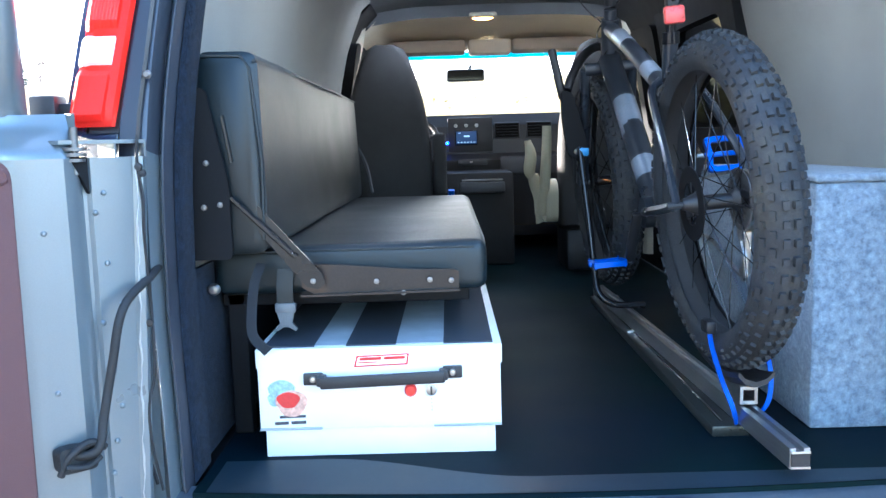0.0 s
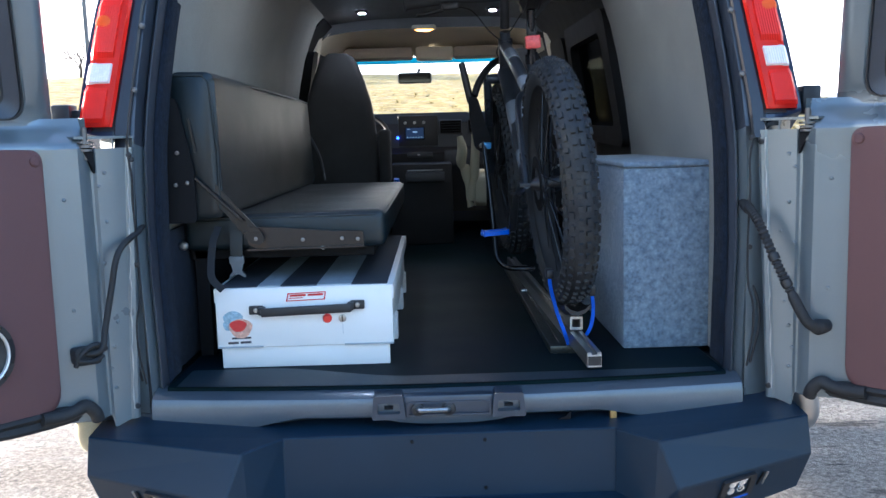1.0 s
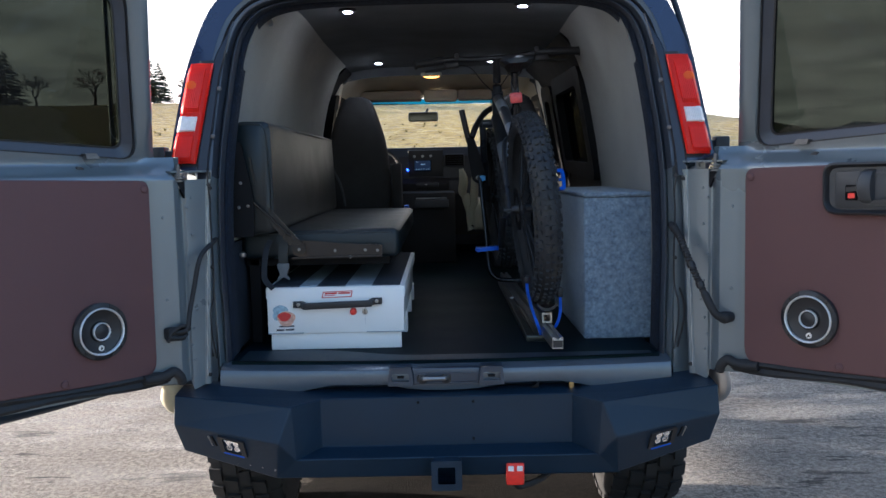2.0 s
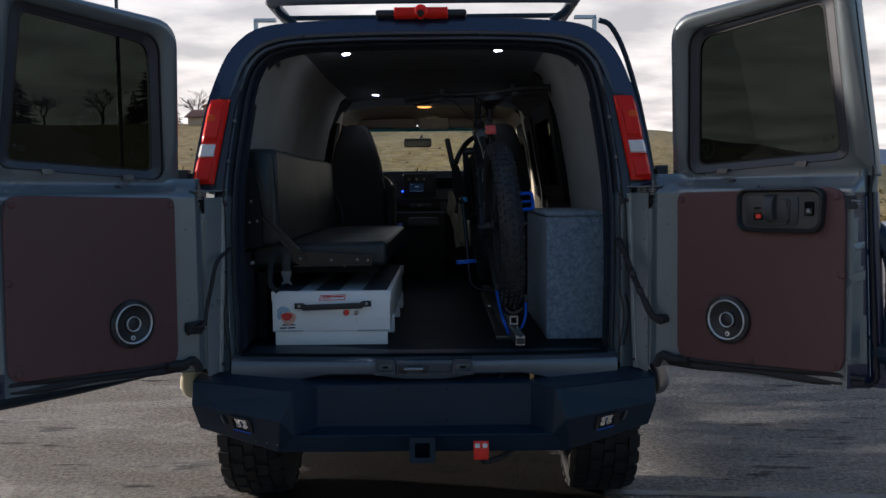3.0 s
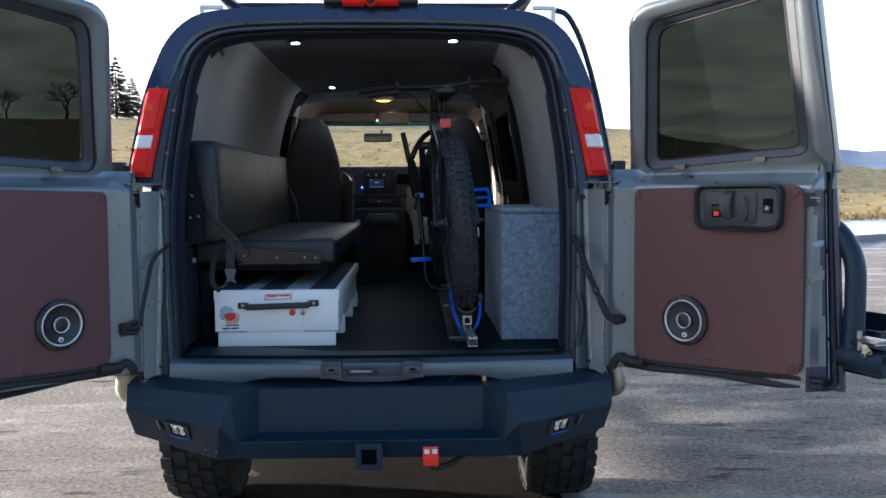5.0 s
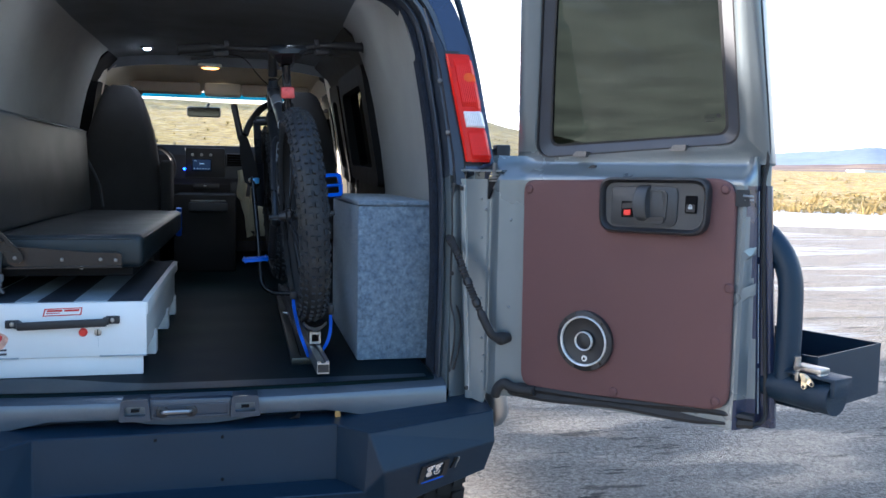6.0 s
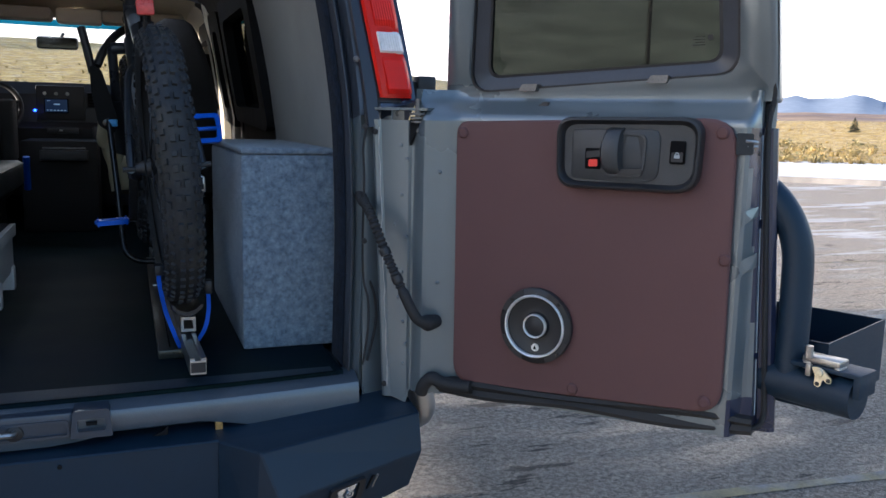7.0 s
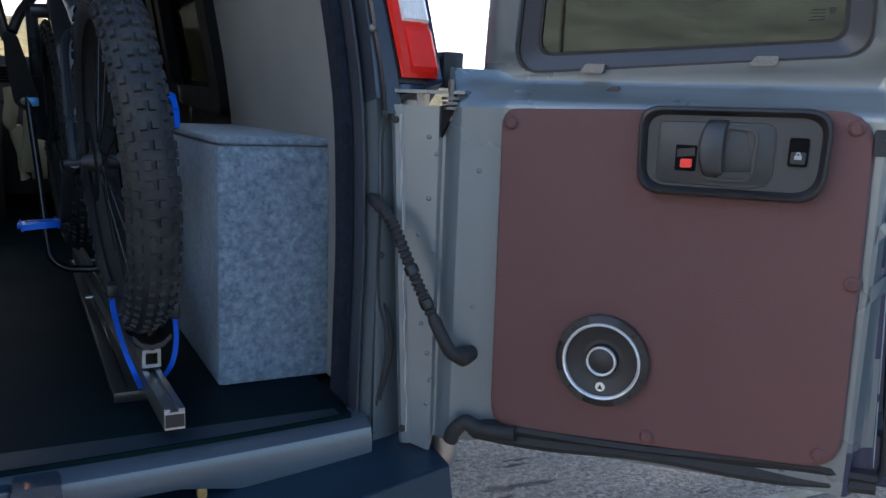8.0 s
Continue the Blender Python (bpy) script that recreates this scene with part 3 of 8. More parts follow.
# body further forward, split round the side windows
bm = bmesh.new()
half = [p for p in roof_up if p[1] < 1.56]
top = [p for p in roof_up if p[1] > 1.95]
for s in (-1, 1):
    for a, b in (((1.25, 2.75) if s < 0 else (1.25, 1.3)), ):
        shell(bm, [[Vector((s * x, y, z)) for x, z in roof_up] for y in (a, b)])
    y0 = 2.75 if s < 0 else 1.3
    shell(bm, [[Vector((s * x, y, z)) for x, z in half] + [Vector((s * 0.985, y, 1.60))] for y in (y0, 3.9, 4.9)])
    shell(bm, [[Vector((s * x, y, z)) for x, z in top] for y in (y0, 3.72)])
    # pillars
    for ya, yb_ in (((2.75, 2.92),) if s < 0 else ((2.35, 2.47), (2.90, 3.02))):
        shell(bm, [[Vector((s * 0.985, y, 1.58)), Vector((s * 0.925, y, 1.98))] for y in (ya, yb_)])
    tube(bm, [(s * 0.95, 4.5, 1.62), (s * 0.86, 4.12, 1.9), (s * 0.80, 3.72, 2.16)], 0.05, 8)
part("body_side", bm, OUTER, van, "dark metallic side panels and pillars", True)

# painted rear jamb, dark inner seal
bm = bmesh.new()
shell(bm, [ring(mid, -0.010, None, 0.06), ring([(x + 0.012, z + (0.01 if z > 1 else 0)) for x, z in OPEN], 0.0), ring(OPEN, 0.03), ring(OPEN, 0.085)])
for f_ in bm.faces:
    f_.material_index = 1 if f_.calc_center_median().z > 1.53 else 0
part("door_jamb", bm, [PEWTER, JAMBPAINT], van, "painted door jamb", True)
bm = bmesh.new()
between = lambda f: [(x * (1 - f) + t_[0] * f, z * (1 - f) + t_[1] * f) for (x, z), t_ in zip(OPEN, TRIM)]
shell(bm, [ring([(x + 0.004, z + 0.004) for x, z in OPEN], 0.045), ring(between(0.06), 0.034), ring(between(0.20), 0.030), ring(between(0.31), 0.034)])
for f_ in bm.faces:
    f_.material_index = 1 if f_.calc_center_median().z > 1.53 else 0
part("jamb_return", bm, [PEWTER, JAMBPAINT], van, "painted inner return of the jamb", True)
bm = bmesh.new()
shell(bm, [ring(between(0.30), 0.040), ring(between(0.31), 0.026), ring(between(0.36), 0.018), ring(between(0.46), 0.018), ring(between(0.52), 0.030), ring(between(0.55), 0.08)])
part("door_seal", bm, SEALGREY, van, "black rubber door seal", True)
bm = bmesh.new()
shell(bm, [ring(between(0.52), 0.075), ring(between(0.62), 0.066), ring(between(0.9), 0.078), ring(TRIM, 0.10), ring(TRIM, 0.15), ring([(x + 0.02, z + 0.02) for x, z in TRIM], 0.17)])
part("opening_trim", bm, SEAL, van, "dark fuzzy carpet trim round the opening", True)
for nm, f_, off, r_, m_ in (("roof_seam", 0.55, -0.006, 0.006, BRACKETPLATE), ("drip_lip", 0.22, -0.004, 0.008, JAMBPAINT)):
    bm = bmesh.new()
    prof_ = [(o[0] * f_ + m2[0] * (1 - f_), o[1] * f_ + m2[1] * (1 - f_)) for o, m2 in zip(mid, OPEN)]
    tube(bm, smooth_path([q for q in ring(prof_, off) if q.z > 1.95], 3), r_, 8)
    part(nm, bm, m_, van, "", True)
for x_ in (-0.52, -0.30, 0.26, 0.48):
    bm = bmesh.new()
    lathe(bm, [(0.007, 0), (0.006, 0.004), (0, 0.005)], axis_frame((x_, yb(2.23) - 0.012, 2.222), (0, -1, 0)), 10)
    part("roof_bolt", bm, BLACK, van)
# dark strips beside the tail lamps, with fixing bolts
for s in (-1, 1):
    bm = bmesh.new()
    zs = [1.50, 1.6, 1.7, 1.8, 1.9, 1.98, 2.05, 2.10]
    inner = lambda z: 0.858 - max(0, z - 1.55) * 0.13 - max(0, z - 1.9) * 0.12
    width = lambda z: 0.034 * (1 - 0.9 * smoothstep(1.93, 2.10, z))
    shell(bm, [[Vector((s * (inner(z) + a_ + b_ * width(z)), yb(z) - d_ * (1 - 0.4 * smoothstep(1.95, 2.1, z)), z)) for z in zs] for a_, b_, d_ in ((-0.002, 0, 0.014), (0.003, 0, 0.021), (0.0, 1, 0.021), (0.008, 1, 0.008))])
    strip = part("filler_strip", bm, JAMBSTRIP, van, "dark strip beside the tail lamp", True)
    for z in (1.675, 1.85):
        bm = bmesh.new()
        lathe(bm, [(0.0085, 0), (0.0085, 0.005), (0.005, 0.008), (0, 0.008)], axis_frame((s * (0.850 - max(0, z - 1.55) * 0.13), yb(z) - 0.021, z), (0, -1, 0)), 10)
        part("bolt", bm, DULLSTEEL, strip)

# thin wires pinned down the inside of the jambs
for s in (-1, 1):
    bm = bmesh.new()
    tube(bm, smooth_path([(s * 0.846, 0.016, 1.56), (s * 0.848, 0.012, 1.50), (s * 0.843, 0.016, 1.44), (s * 0.846, 0.016, 1.36), (s * 0.844, 0.020, 1.22), (s * 0.846, 0.018, 1.10), (s * 0.856, 0.004, 1.04), (s * 0.856, 0.004, 0.96), (s * 0.846, 0.018, 0.86)], 6), 0.0032, 6)
    wire = part("jamb_wire", bm, RUBBER, van, "thin black wire down the jamb", True)
    for z in (1.50, 1.20):
        bm = bmesh.new()
        lathe(bm, [(0.008, 0), (0.007, 0.005), (0, 0.006)], axis_frame((s * 0.846, 0.014, z), (0, -1, 0)), 10)
        part("wire_clip", bm, BLACK, wire)

# panels added behind the open doors, blocking sun through the hinge gap
for s in (-1, 1):
    bm = bmesh.new()
    shell(bm, [[Vector((s * x, y, z)) for x, y in ((1.0, 0.21), (0.985, 0.125), (0.95, 0.085), (0.90, 0.062), (0.855, 0.056))] for z in (0.64, 1.0, 1.3, 1.545)])
    part("hinge_pillar", bm, PEWTER, van, "", True)

# tail lamps
def tail_lamp(s):
    def P(a, z, d):
        """a 0 inner to 1 outer; bulges at the outer corner."""
        f = (z - 1.575) / (1.945 - 1.575)
        xi, xo = 0.893 - 0.063 * f, 1.0 - 0.068 * f
        wrap = max(0, a - 0.72) / 0.28
        return Vector((s * (xi + (xo - xi) * min(a, 1) + 0.004 * wrap), yb(z) - 0.030 - d + 0.075 * wrap ** 2, z))
    bm = bmesh.new()                                   # one red body, with lenses let into it
    rows = []
    for k in range(9):
        z = 1.577 + 0.366 * k / 8
        d = 0.010 if 0 < k < 8 else 0.002
        rows.append([P(a, z, d * (1 if 0 < a < 1 else 0)) for a in (0, 0.06, 0.3, 0.6, 0.8, 0.92, 1.0, 1.03)])
    shell(bm, rows)
    lamp = part("tail_lamp", bm, REDLENS, van, "red and clear tail lamp", True)
    for nm, lo, hi, m_, tag in (("red_lens", 1.588, 1.686, REDLENS, ""), ("clear_lens", 1.692, 1.750, CLEARLENS, "ribbed clear reversing lens"), ("faceted_lens", 1.758, 1.925, REDLENS, "red faceted lens")):
        bm = bmesh.new()
        rows = []
        nk = 9
        for k in range(nk):
            z = lo + (hi - lo) * k / (nk - 1)
            edge = 0 < k < nk - 1
            aa = [0.20 + 0.76 * j / 24 for j in range(25)]
            rows.append([P(a, z, 0.012 + (0.0035 + (0.0012 if (j % 2) and nm != "red_lens" else 0) if edge and 0 < j < 24 else -0.004)) for j, a in enumerate(aa)])
        shell(bm, rows)
        part(nm, bm, m_, lamp, tag, True, 20)
    bm = bmesh.new()
    shell(bm, [[P(a, z, -0.012) for a in (-0.12, 0.5, 0.9, 1.0)] for z in (1.565, 1.76, 1.955)])
    part("lamp_housing", bm, BLACK, lamp)
    bm = bmesh.new()
    lathe(bm, [(0.024, 0), (0.020, 0.003), (0.012, 0.005), (0.0, 0.006)], axis_frame(P(0.60, 1.855, 0.012), (0, -1, 0)), 14)
    part("bulb_lens", bm, AMBERLENS, lamp)


for s in (-1, 1):
    tail_lamp(s)

# sill across the bottom of the opening
bm = bmesh.new()
xs = [-0.835 + 1.67 * k / 24 for k in range(25)]
bow = lambda x: -0.055 * (1 - (x / 0.84) ** 2)
shell(bm, [[Vector((x, 0.10, 0.832)) for x in xs], [Vector((x, 0.045 + bow(x), 0.826)) for x in xs], [Vector((x, 0.020 + bow(x), 0.812)) for x in xs], [Vector((x, 0.012 + bow(x), 0.79)) for x in xs],
           [Vector((x, 0.010 + bow(x) * 0.8, 0.732 + 0.028 * (1 - smoothstep(0.42, 0.56, abs(x))) * (1 - 0.8 * (1 - smoothstep(0.10, 0.22, abs(x)))))) for x in xs], [Vector((x, 0.06, 0.725)) for x in xs]])
sill = part("sill", bm, SHADEPEWTER, van, "pewter painted door sill with latch plates", True)
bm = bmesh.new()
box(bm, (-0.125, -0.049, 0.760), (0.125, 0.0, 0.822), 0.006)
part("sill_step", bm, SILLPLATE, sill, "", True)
for x in (-0.165, 0.165):
    bm = bmesh.new()
    ring_prism(bm, rounded([(x - 0.047, 0.760), (x + 0.047, 0.760), (x + 0.040, 0.827), (x - 0.040, 0.827)], 0.006, 3), rounded([(x - 0.031, 0.776), (x + 0.031, 0.776), (x + 0.030, 0.806), (x - 0.030, 0.806)], 0.004, 3), lambda a, b, h: Vector((a, h, b)), -0.062, 0.0)
    part("striker_plate", bm, SILLPLATE, sill, "", True)
    bm = bmesh.new()
    box(bm, (x - 0.034, -0.035, 0.77), (x + 0.034, -0.01, 0.81))
    part("striker_recess", bm, BLACK, sill)
    bm = bmesh.new()
    tube(bm, [(x - 0.012, -0.050, 0.791), (x + 0.012, -0.050, 0.791)], 0.005, 8)
    part("striker", bm, BRACKETPLATE, sill)
bm = bmesh.new()
tube(bm, smooth_path([(-0.085, -0.045, 0.786), (-0.083, -0.070, 0.788), (-0.065, -0.078, 0.790), (-0.02, -0.078, 0.790), (-0.002, -0.070, 0.788), (0.0, -0.045, 0.786)], 4), 0.007, 8)
part("latch_loop", bm, ZINC, sill, "bright steel latch loop", True)
for x in (-0.085, 0.0):
    bm = bmesh.new()
    lathe(bm, [(0.020, 0), (0.018, 0.006), (0.010, 0.009), (0, 0.009)], axis_frame((x, -0.048, 0.783), (0, -1, 0)), 14)
    part("loop_bush", bm, BLACK, sill, "", True)
bm = bmesh.new()
ring_prism(bm, rounded([(-0.118, 0.764), (0.118, 0.764), (0.114, 0.806), (-0.114, 0.806)], 0.008, 3), rounded([(-0.112, 0.770), (0.112, 0.770), (0.108, 0.800), (-0.108, 0.800)], 0.006, 3), lambda a, b, h: Vector((a, h, b)), -0.054, -0.045)
part("step_rim", bm, SILLPLATE, sill, "", True)
# torn notch of the sill's lower lip, with a brass clip behind
bm = bmesh.new()
prism(bm, [(0.300, 0.742), (0.335, 0.742), (0.338, 0.765), (0.325, 0.752)], lambda a, b, h: Vector((a, h, b)), -0.048, -0.040)
part("torn_lip", bm, BRACKETPLATE, sill)
bm = bmesh.new()
box(bm, (0.452, -0.02, 0.728), (0.470, 0.0, 0.752), 0.002)
part("brass_clip", bm, mat("brass", (0.55, 0.34, 0.12), 0.4, 0.7, 0.2, 20, 200), sill)

# floor, lining, ceiling
bm = bmesh.new()
n = 26
shell(bm, [[Vector((-0.80 + 1.6 * k / n, 0.055 + bow(-0.8 + 1.6 * k / n) * 0.9, 0.838)) for k in range(n + 1)], [Vector((-0.80 + 1.6 * k / n, 0.16, 0.838)) for k in range(n + 1)], [Vector((-0.84 + 1.68 * k / n, 4.6, 0.838)) for k in range(n + 1)]])
r = bmesh.ops.extrude_face_region(bm, geom=bm.faces[:])
bmesh.ops.translate(bm, vec=(0, 0, -0.012), verts=[v for v in r["geom"] if isinstance(v, bmesh.types.BMVert)])
part("floor", bm, FLOORMAT, van, "black-green rubber cargo floor mat")
# scuffed rear floor flap with a wavy front edge
bm = bmesh.new()
edge = lambda x: 0.205 if x < -0.55 else 0.205 - 0.125 * smoothstep(-0.55, -0.10, x)
xs2 = [-0.77 + 1.54 * k / 40 for k in range(41)]
shell(bm, [[Vector((x, 0.050 + bow(x) * 0.9, 0.842)) for x in xs2], [Vector((x, min(0.2, edge(x)) * 0.5 + 0.02, 0.843)) for x in xs2], [Vector((x, edge(x), 0.843)) for x in xs2], [Vector((x, edge(x) + 0.003, 0.838)) for x in xs2]])
FLAP = mat("worn_rubber_flap", (0.012, 0.024, 0.036), 0.50, 0, 0.2, 5, 300, 0.15)
part("floor_flap", bm, FLAP, van, "worn grey rubber flap at the rear edge", True)

LIN = [(0.83, 0.84), (0.83, 1.2), (0.825, 1.45), (0.80, 1.65), (0.765, 1.85), (0.735, 1.98), (0.70, 2.08), (0.655, 2.15), (0.60, 2.20)]
for s, yend in ((-1, 2.66), (1, 1.36)):
    bm = bmesh.new()
    rows = []
    for y in (0.13, 0.25, 0.8, 1.6, yend):
        if y > yend:
            continue
        swell = 0.02 * math.sin(min(1, y / 1.4) * math.pi)
        rows.append([Vector((s * (x + 0.012 - swell * 0.3), max(y, yb(z) + 0.10 if y < 0.2 else y), z + (0.04 * min(1, y) if z > 2.1 else 0))) for x, z in LIN])
    shell(bm, rows)
    r = bmesh.ops.extrude_face_region(bm, geom=bm.faces[:])
    bmesh.ops.translate(bm, vec=(s * 0.02, 0, 0), verts=[v for v in r["geom"] if isinstance(v, bmesh.types.BMVert)])
    part("wall_lining", bm, LINING, van, "taupe fabric wall lining", True)
bm = bmesh.new()
rows = []
for y in (0.24, 0.7, 1.5, 3.02):
    rows.append([Vector((x, y, (2.215 if y < 0.3 else 2.262) - 0.05 * (abs(x) / 0.7) ** 4)) for x in [-0.72 + 1.44 * k / 16 for k in range(17)]])
shell(bm, rows)
shell(bm, [[Vector((p.x, p.y + 0.0, p.z)) for p in rows[-1]], [Vector((p.x, 3.035, p.z - 0.06)) for p in rows[-1]]])
r = bmesh.ops.extrude_face_region(bm, geom=bm.faces[:])
bmesh.ops.translate(bm, vec=(0, 0, 0.02), verts=[v for v in r["geom"] if isinstance(v, bmesh.types.BMVert)])
part("ceiling", bm, CEILING, van, "dark charcoal ceiling lining", True)
for x, y in ((-0.405, 0.80), (0.372, 0.74), (-0.405, 2.66), (0.345, 2.66)):
    bm = bmesh.new()
    lathe(bm, [(0.040, 0), (0.040, 0.008), (0.027, 0.012)], axis_frame((x, y, 2.256), (0, 0, -1)), 24)
    lamp = part("ceiling_lamp", bm, BLACK, van, "small round lit ceiling lamp", True)
    bm = bmesh.new()
    lathe(bm, [(0.019, 0.0), (0.017, 0.003), (0, 0.004)], axis_frame((x, y, 2.244), (0, 0, -1)), 20)
    part("lamp_lens", bm, LED, lamp)
bm = bmesh.new()
box(bm, (-0.832, 0.16, 0.842), (-0.818, 2.6, 1.27), 0.004)
part("lower_wall_panel", bm, SEAL, van, "dark carpeted panel below the bench", True)
bm = bmesh.new()   # rear coat-hook bracket on the lining
box(bm, (-0.715, 0.36, 2.135), (-0.66, 0.38, 2.165), 0.006)
tube(bm, [(-0.67, 0.37, 2.14), (-0.665, 0.36, 2.12)], 0.010, 8)
part("hook", bm, ALU, van)

# front of the cabin
bm = bmesh.new()
rows = []
for y, zc, wd in ((3.03, 2.235, 0.80), (3.06, 2.21, 0.79), (3.3, 2.205, 0.76), (3.55, 2.175, 0.74), (3.74, 2.10, 0.72)):
    rows.append([Vector((x * wd / 0.8, y, zc - (0.16 if abs(x) > 0.7 else 0.05) * (abs(x) / 0.8) ** 3)) for x in [-0.8 + 1.6 * k / 16 for k in range(17)]])
shell(bm, rows)
part("headliner", bm, HEADLINER, van, "beige cab headliner", True)
for s in (-1, 1):
    bm = bmesh.new()
    box(bm, (s * 0.38 - 0.24, 3.50, 2.065), (s * 0.38 + 0.24, 3.70, 2.14), 0.02)
    part("sun_visor", bm, mat("visor", (0.42, 0.37, 0.29), 0.9, 0, 0.06, 5, 300, 0.3), van, "", True)
    bm = bmesh.new()
    tube(bm, smooth_path([(s * 0.73, 3.02, 2.18), (s * 0.755, 3.02, 2.05), (s * 0.80, 3.0, 1.85), (s * 0.83, 2.98, 1.5), (s * 0.84, 2.97, 0.9)], 5), 0.05, 8)
    part("pillar_trim", bm, HEADLINER, van, "", True)
    bm = bmesh.new()
    tube(bm, [(s * 0.70, 3.72, 2.10), (s * 0.78, 4.1, 1.9), (s * 0.86, 4.45, 1.66)], 0.045, 8)
    part("windscreen_pillar_trim", bm, HEADLINER, van, "", True)
bm = bmesh.new()
box(bm, (-0.12, 3.58, 2.06), (0.14, 3.72, 2.15), 0.02)
part("overhead_console", bm, HEADLINER, van, "", True)
bm = bmesh.new()
box(bm, (-0.13, 2.98, 2.19), (0.02, 3.10, 2.216), 0.012)
dl = part("dome_lamp", bm, HEADLINER, van, "warm lit dome lamp", True)
bm = bmesh.new()
lathe(bm, [(0.050, 0), (0.048, 0.010), (0.030, 0.018), (0, 0.021)], Matrix.Translation((-0.055, 3.035, 2.200)) @ Matrix.Diagonal((1.2, 0.85, -1, 1)), 24)
part("dome_lens", bm, DOME, dl)
def ws(u, v):
    """Windscreen point: u across, v up."""
    return Vector((u * (0.86 - 0.14 * v), 4.55 - 0.82 * v - 0.12 * abs(u) ** 2 * (1 - v) , 1.62 + 0.47 * v))
bm = bmesh.new()
us = [-1 + 2 * k / 12 for k in range(13)]
shell(bm, [[ws(u, v) for u in us] for v in (0, 0.3, 0.6, 0.92)])
scr = part("windscreen", bm, CLEAR, van, "clear curved windscreen", True)
scr.visible_shadow = False
bm = bmesh.new()
shell(bm, [[ws(u, v) for u in us] for v in (0.92, 0.96, 1.0)])
tb = part("tint_band", bm, TINTBAND, scr, "blue tint band")
tb.visible_shadow = False
bm = bmesh.new()
box(bm, (-0.258, 3.84, 1.918), (-0.012, 3.88, 1.996), 0.018)
tube(bm, [(-0.115, 3.87, 1.985), (-0.10, 3.89, 2.02)], 0.01, 8)
mir = part("rear_view_mirror", bm, BLACK, van, "black rear-view mirror", True)
bm = bmesh.new()
box(bm, (-0.248, 3.834, 1.926), (-0.022, 3.838, 1.988), 0.001)
part("mirror_glass", bm, mat("mirror_glass", (0.09, 0.085, 0.08), 0.04, 1.0, 0, 5, 50), mir)
# front bulkhead closing the engine bay
bm = bmesh.new()
shell(bm, [[Vector((x, 4.62, z)) for x in (-0.98, 0, 0.98)] for z in (0.5, 1.2, 1.62)])
shell(bm, [[Vector((x, y, z)) for x in (-0.95, 0, 0.95)] for y, z in ((4.5, 1.64), (4.9, 1.55), (5.5, 1.42), (5.6, 0.6))])
part("bonnet", bm, OUTER, van, "", True)
# underfloor
bm = bmesh.new()
box(bm, (-0.95, 0.12, 0.60), (0.95, 4.9, 0.82), 0.02)
part("underbody", bm, BLACK, van)

# unseen underfloor parts, added to block low sun passing beneath the van
bm = bmesh.new()
box(bm, (-0.62, 1.65, 0.24), (-0.12, 3.0, 0.60), 0.05)
part("fuel_tank", bm, BLACK, van, "unseen black box under the floor blocking low sun", True)
for s in (-1, 1):
    bm = bmesh.new()
    box(bm, (s * 0.50 - 0.04, 0.1, 0.46), (s * 0.50 + 0.04, 4.6, 0.62), 0.01)
    part("frame_rail", bm, BLACK, van, "", True)
    bm = bmesh.new()
    tube(bm, smooth_path([(s * 0.80, 1.60, 0.46), (s * 1.00, 1.66, 0.36), (s * 1.02, 1.80, 0.35), (s * 1.02, 3.80, 0.35), (s * 1.00, 3.94, 0.36), (s * 0.80, 4.0, 0.46)], 5), 0.045, 12)
    part("side_step", bm, POWDER, van, "unseen black side tube blocking low sun", True)
# more unseen blockers: rockers, sump and front box against light under the van
for s in (-1, 1):
    bm = bmesh.new()
    shell(bm, [[Vector((s * 0.955, y, 0.64)), Vector((s * 0.965, y, 0.52)), Vector((s * 0.94, y, 0.42)), Vector((s * 0.86, y, 0.41)), Vector((s * 0.85, y, 0.62))] for y in (1.56, 1.7, 3.8, 3.95)])
    part("rocker_panel", bm, OUTER, van, "", True)
bm = bmesh.new()
box(bm, (-0.30, 3.6, 0.20), (0.30, 4.9, 0.60), 0.05)
part("engine_sump", bm, BLACK, van, "", True)
bm = bmesh.new()
box(bm, (-0.93, 5.35, 0.28), (0.93, 5.62, 0.62), 0.04)
part("front_bumper", bm, BLACK, van, "unseen black box across the front blocking light", True)
# dashboard
bm = bmesh.new()
prof = [(3.72, 1.00), (3.66, 1.30), (3.64, 1.42), (3.70, 1.46), (3.71, 1.63), (3.78, 1.705), (4.10, 1.715), (4.55, 1.66), (4.6, 1.0)]
prism(bm, prof, lambda a, b, h: Vector((h, a, b)), -0.84, 0.84)
dash = part("dashboard", bm, BLACK, van, "black dashboard with lit radio", False)
def face_panel(name, x0, x1, z0, z1, y, m, depth=0.02, par=dash, label=""):
    bm = bmesh.new()
    box(bm, (x0, y - depth, z0), (x1, y, z1), min(0.008, depth * 0.4))
    return part(name, bm, m, par, label, True)
DASHGREY = mat("dash_grey", (0.035, 0.036, 0.04), 0.5, 0, 0.15, 8, 300, 0.2)
DASHDARK = mat("dash_black", (0.012, 0.012, 0.013), 0.5, 0, 0.15, 8, 300, 0.2)
face_panel("dash_console", -0.26, 0.02, 1.47, 1.685, 3.715, DASHDARK, 0.025)
face_panel("radio", -0.215, -0.075, 1.515, 1.605, 3.69, GLOSSBLACK, 0.012)
face_panel("radio_display", -0.208, -0.082, 1.522, 1.600, 3.678, SCREEN, 0.002)
